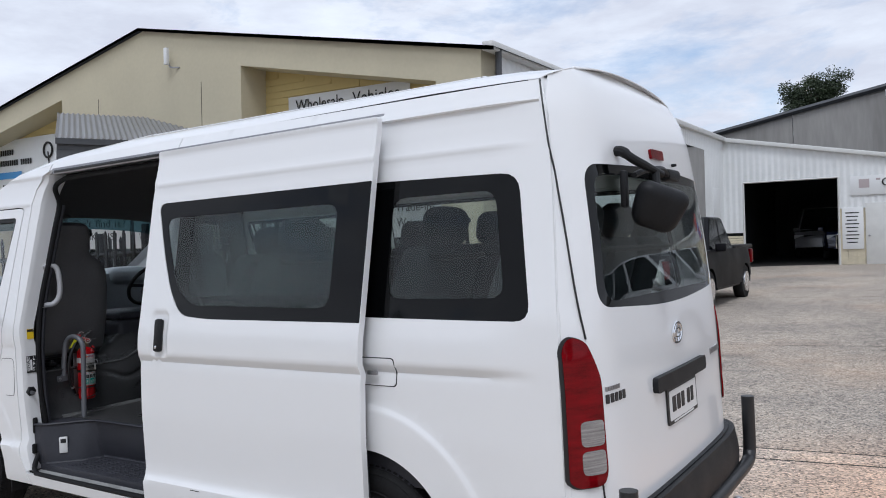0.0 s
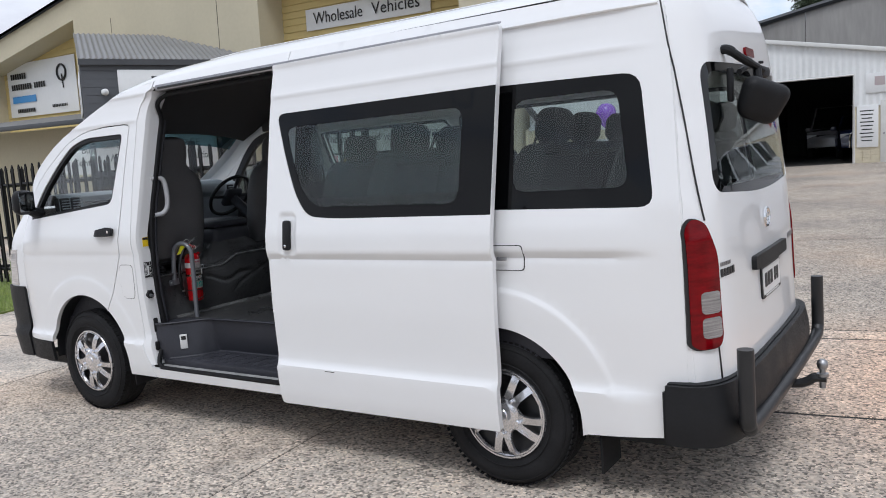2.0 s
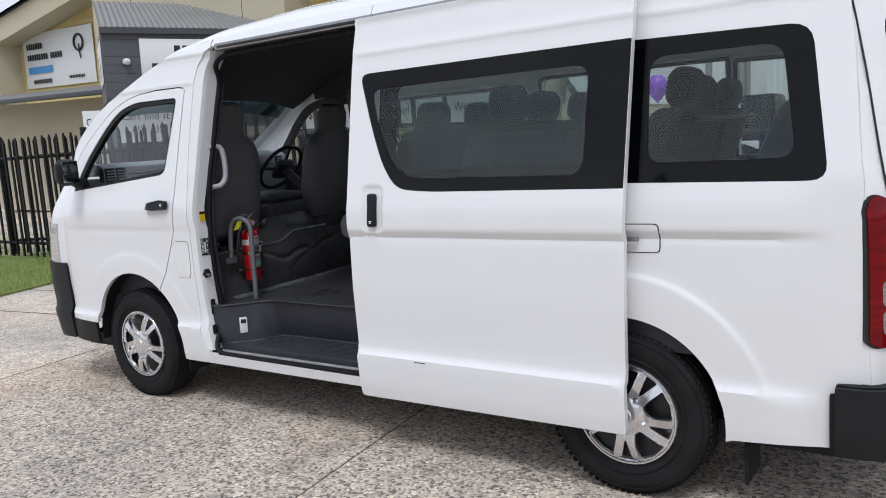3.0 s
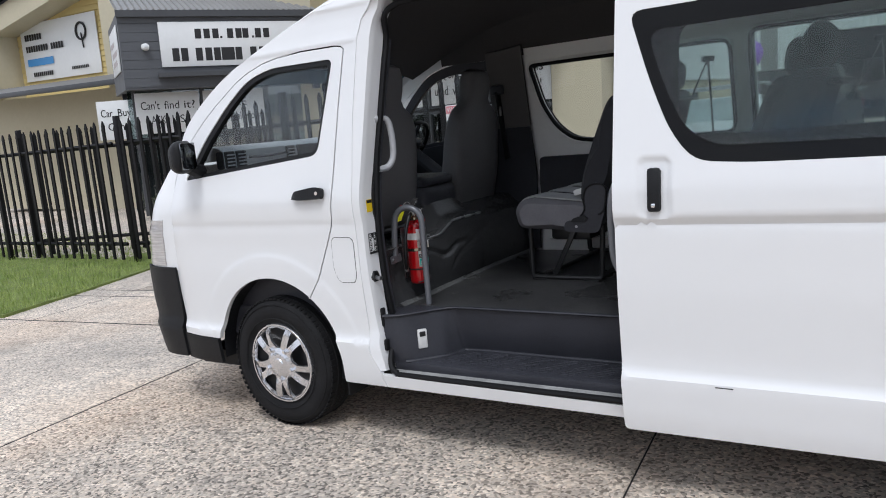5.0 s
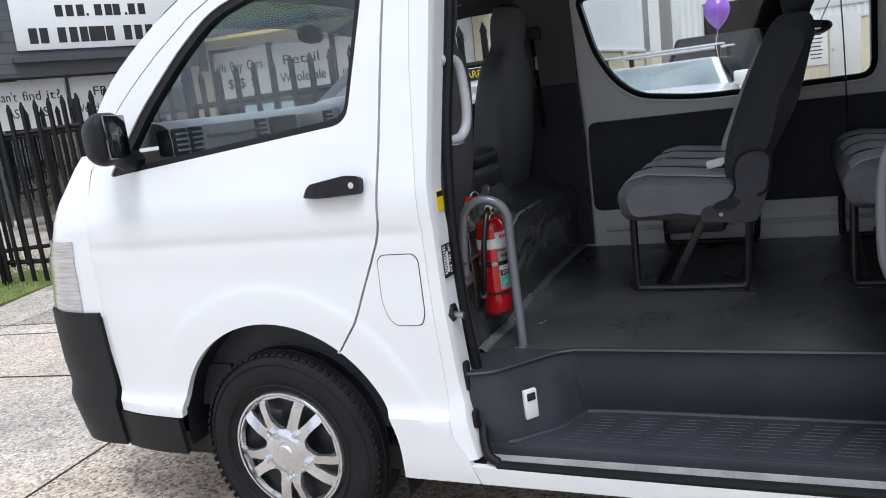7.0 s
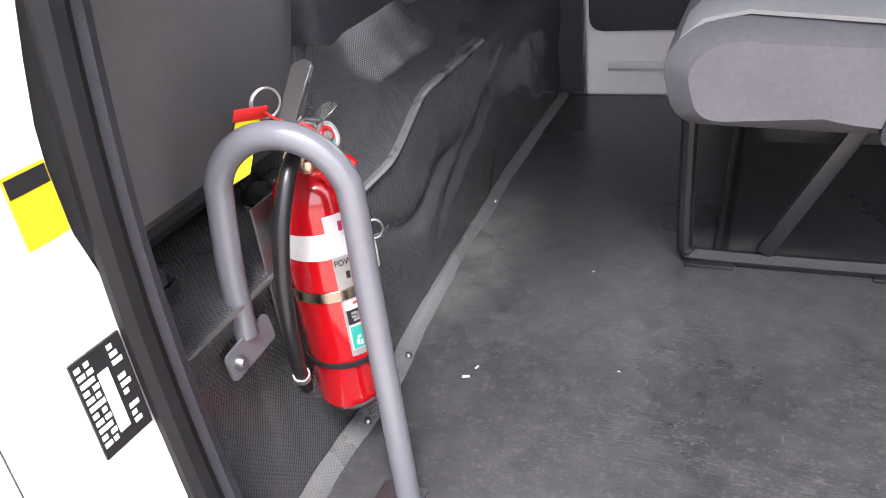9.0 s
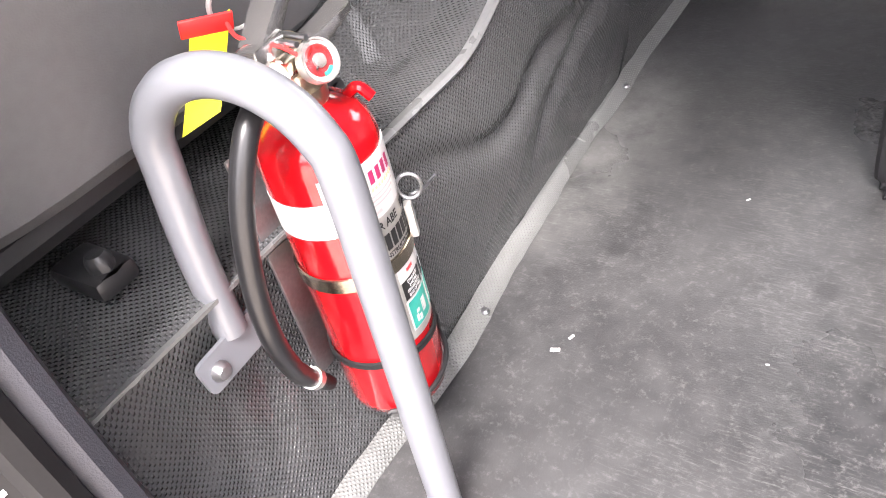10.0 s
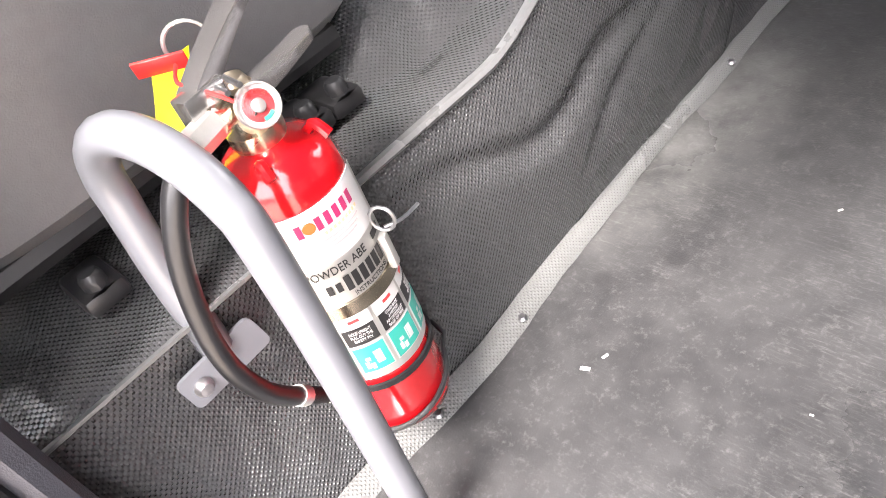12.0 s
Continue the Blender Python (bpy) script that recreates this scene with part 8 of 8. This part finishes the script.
    if kind == "utility":
        part("tray", box(-w + 0.04, w - 0.04, ry1 + 0.05, h - 0.05, 1.06, 1.14, 0.02), BLACK_PL, c)
    if rack:
        for y in (t0 + 0.3, t1 - 0.4):
            part("roof_bar", tube([(-rw - 0.08, y, H + 0.10), (rw + 0.08, y, H + 0.10)], 0.022, 6), STEEL, c)
            for s in (-1, 1):
                part("bar_foot", box(s * rw - 0.03, s * rw + 0.03, y - 0.05, y + 0.05, H - 0.06, H + 0.09, 0.01), BLACK_PL, c)
    if bar:
        part("bull_bar", tube(smooth_path([(-0.5, -h - 0.1, 0.4), (-0.5, -h - 0.12, 0.75), (-0.38, -h - 0.12, 0.92), (0.38, -h - 0.12, 0.92), (0.5, -h - 0.12, 0.75), (0.5, -h - 0.1, 0.4)]), 0.035, 8), CHROME, c)
    return c


def at(ob, x, y, a):
    ob.matrix_world = Matrix.Translation((x, y, rise(y))) @ Matrix.Rotation(radians(a), 4, "Z")


# the windscreen's pale blue-grey base colour stands in for mirrored sky
wag = vehicle("wagon", P_WHITE, "white station wagon with roof bars", rack=True, height=1.43, screen=mat("screen_with_painted_sky", (0.42, 0.50, 0.51), 0.06, var=0.15, scale=2.5, coat=1.0))
at(wag, -4.2, 8.6, 0)
ute = vehicle("utility", P_DARK, "black dual-cab utility with a side step")
at(ute, -3.9, 13.7, 0)
inside_a = vehicle("van", paint("grey_van_paint", (0.20, 0.20, 0.21)), "grey delivery van inside the workshop")
at(inside_a, -3.6, 33.0, 0)
inside_b = vehicle("wagon", P_BLUE, "navy four-wheel drive with a chrome nudge bar", bar=True)
at(inside_b, -2.6, 31.0, 8)
row_a = vehicle("wagon", P_SILVER, "silver wagon in the sales row with a price card")
at(row_a, 2.85, 8.5, -84)
for k, (y, a) in enumerate(((11.3, -84), (14.1, -85), (16.9, -83))):
    copy_thing(row_a, Matrix.Translation((3.0 + 0.1 * k, y, rise(y))) @ Matrix.Rotation(radians(a), 4, "Z"))

bal_mat = {"purple": mat("purple_balloon", (0.22, 0.07, 0.50), 0.25, var=0.08, coat=0.4), "red": mat("red_balloon", (0.6, 0.05, 0.04), 0.25, var=0.08, coat=0.4), "blue": mat("blue_balloon", (0.04, 0.08, 0.45), 0.25, var=0.08, coat=0.4)}
for col, x, y, z in (("purple", -3.41, 7.2, 1.93), ("red", 0.9, 9.2, 2.0), ("blue", 0.9, 11.8, 2.0), ("red", 1.0, 14.4, 2.0), ("blue", 1.0, 17.0, 2.0)):
    t = thing("balloon", (x, y, z), col + " party balloon tied to a parked car", "balloon", "balloons on the cars")
    part("skin", lathe([(0.0, 0.16), (0.06, 0.15), (0.11, 0.11), (0.135, 0.04), (0.13, -0.02), (0.09, -0.10), (0.03, -0.165), (0.012, -0.18), (0.02, -0.195), (0, -0.19)], (x, y, z), "z", 20), bal_mat[col], t)
    part("string", tube(smooth_path([(x, y, z - 0.19), (x - 0.03, y + 0.02, z - 0.32), (x - 0.02, y + 0.08, z - 0.48)]), 0.003, 4), SIGN_W, t)

# ---------- far trees ----------
LEAF = mat("gum_leaves", (0.035, 0.055, 0.028), 0.6, var=0.35, scale=1.5, col2=(0.075, 0.10, 0.05))
BARK = mat("gum_bark", (0.20, 0.17, 0.14), 0.9, var=0.3, scale=2, stretch=(1, 1, 0.2))
tree = thing("gum_tree", (-6.0, 60, 0), "tall gum tree with an open dark crown behind the warehouse", "tree")
rt = random.Random(11)
tr = bmesh.new()
tube(smooth_path([(-6.2, 60, 0), (-6.1, 60, 4), (-6.25, 60.1, 8), (-6.1, 60, 11.0)]), [0.35 - 0.009 * k for k in range(19)], 8, tr)
tips = []
for k in range(16):
    a = rt.uniform(0, 6.28)
    r = rt.uniform(0.3, 1.5)
    z0 = rt.uniform(9.4, 10.6)
    tip = Vector((-6.05 + r * math.cos(a), 60 + r * math.sin(a), z0 + rt.uniform(0.2, 1.6)))
    tube(smooth_path([(-6.1, 60, z0), Vector((-6.1, 60, z0)).lerp(tip, 0.5) + Vector((0, 0, 0.25)), tip]), [0.10 - 0.005 * i for i in range(13)], 6, tr)
    tips.append(tip)
part("trunk", tr, BARK, tree)
verts, faces = [], []
for tip in tips + [t + Vector((rt.uniform(-0.8, 0.8), rt.uniform(-0.8, 0.8), rt.uniform(-0.5, 0.7))) for t in tips for _ in range(2)]:
    rad = rt.uniform(0.45, 0.85)
    for k in range(260):
        d = Vector((rt.gauss(0, 1), rt.gauss(0, 1), rt.gauss(0, 0.7)))
        p = tip + d.normalized() * rad * rt.random() ** 0.4
        u = Vector((rt.uniform(-1, 1), rt.uniform(-1, 1), rt.uniform(-1, 0.3))).normalized()
        w = u.cross(Vector((rt.uniform(-1, 1), rt.uniform(-1, 1), rt.uniform(-1, 1)))).normalized()
        s = rt.uniform(0.07, 0.14)
        i = len(verts)
        verts += [tuple(p), tuple(p + u * s + w * s * 0.35), tuple(p + u * 2 * s), tuple(p + u * s - w * s * 0.35)]
        faces.append((i, i + 1, i + 2, i + 3))
lme = bpy.data.meshes.new("crown")
lme.from_pydata([(x + 6.0, y - 60, z) for x, y, z in verts], [], faces)
lme.materials.append(LEAF)
crown_o = new("crown", lme)
crown_o.parent = tree
tree.location = (-7.5, 60, 0.6)

# trees across the street, which the van's glass mirrors
rs = random.Random(23)
verts, faces = [], []
for k in range(46):
    cx, cy = -75 + 3.3 * k + rs.uniform(-1.2, 1.2), -34 + rs.uniform(-4, 4)
    top, wide = rs.uniform(4.5, 9.5), rs.uniform(1.8, 3.6)
    for _ in range(150):
        d = Vector((rs.gauss(0, 1), rs.gauss(0, 1), rs.gauss(0, 1))).normalized() * rs.random() ** 0.4
        p = Vector((cx + d.x * wide, cy + d.y * wide, top * 0.55 + d.z * top * 0.45))
        u = Vector((rs.uniform(-1, 1), rs.uniform(-1, 1), rs.uniform(-1, 1))).normalized()
        w = u.cross(Vector((rs.uniform(-1, 1), rs.uniform(-1, 1), rs.uniform(-1, 1)))).normalized()
        i, z = len(verts), rs.uniform(0.35, 0.75)
        verts += [tuple(p), tuple(p + u * z + w * z * 0.5), tuple(p + u * 2 * z), tuple(p + u * z - w * z * 0.5)]
        faces.append((i, i + 1, i + 2, i + 3))
sme = bpy.data.meshes.new("street_trees")
sme.from_pydata(verts, [], faces)
sme.materials.append(LEAF)
tagged(new("street_trees", sme), "dark row of leafy trees across the street", "trees", kind="stuff")
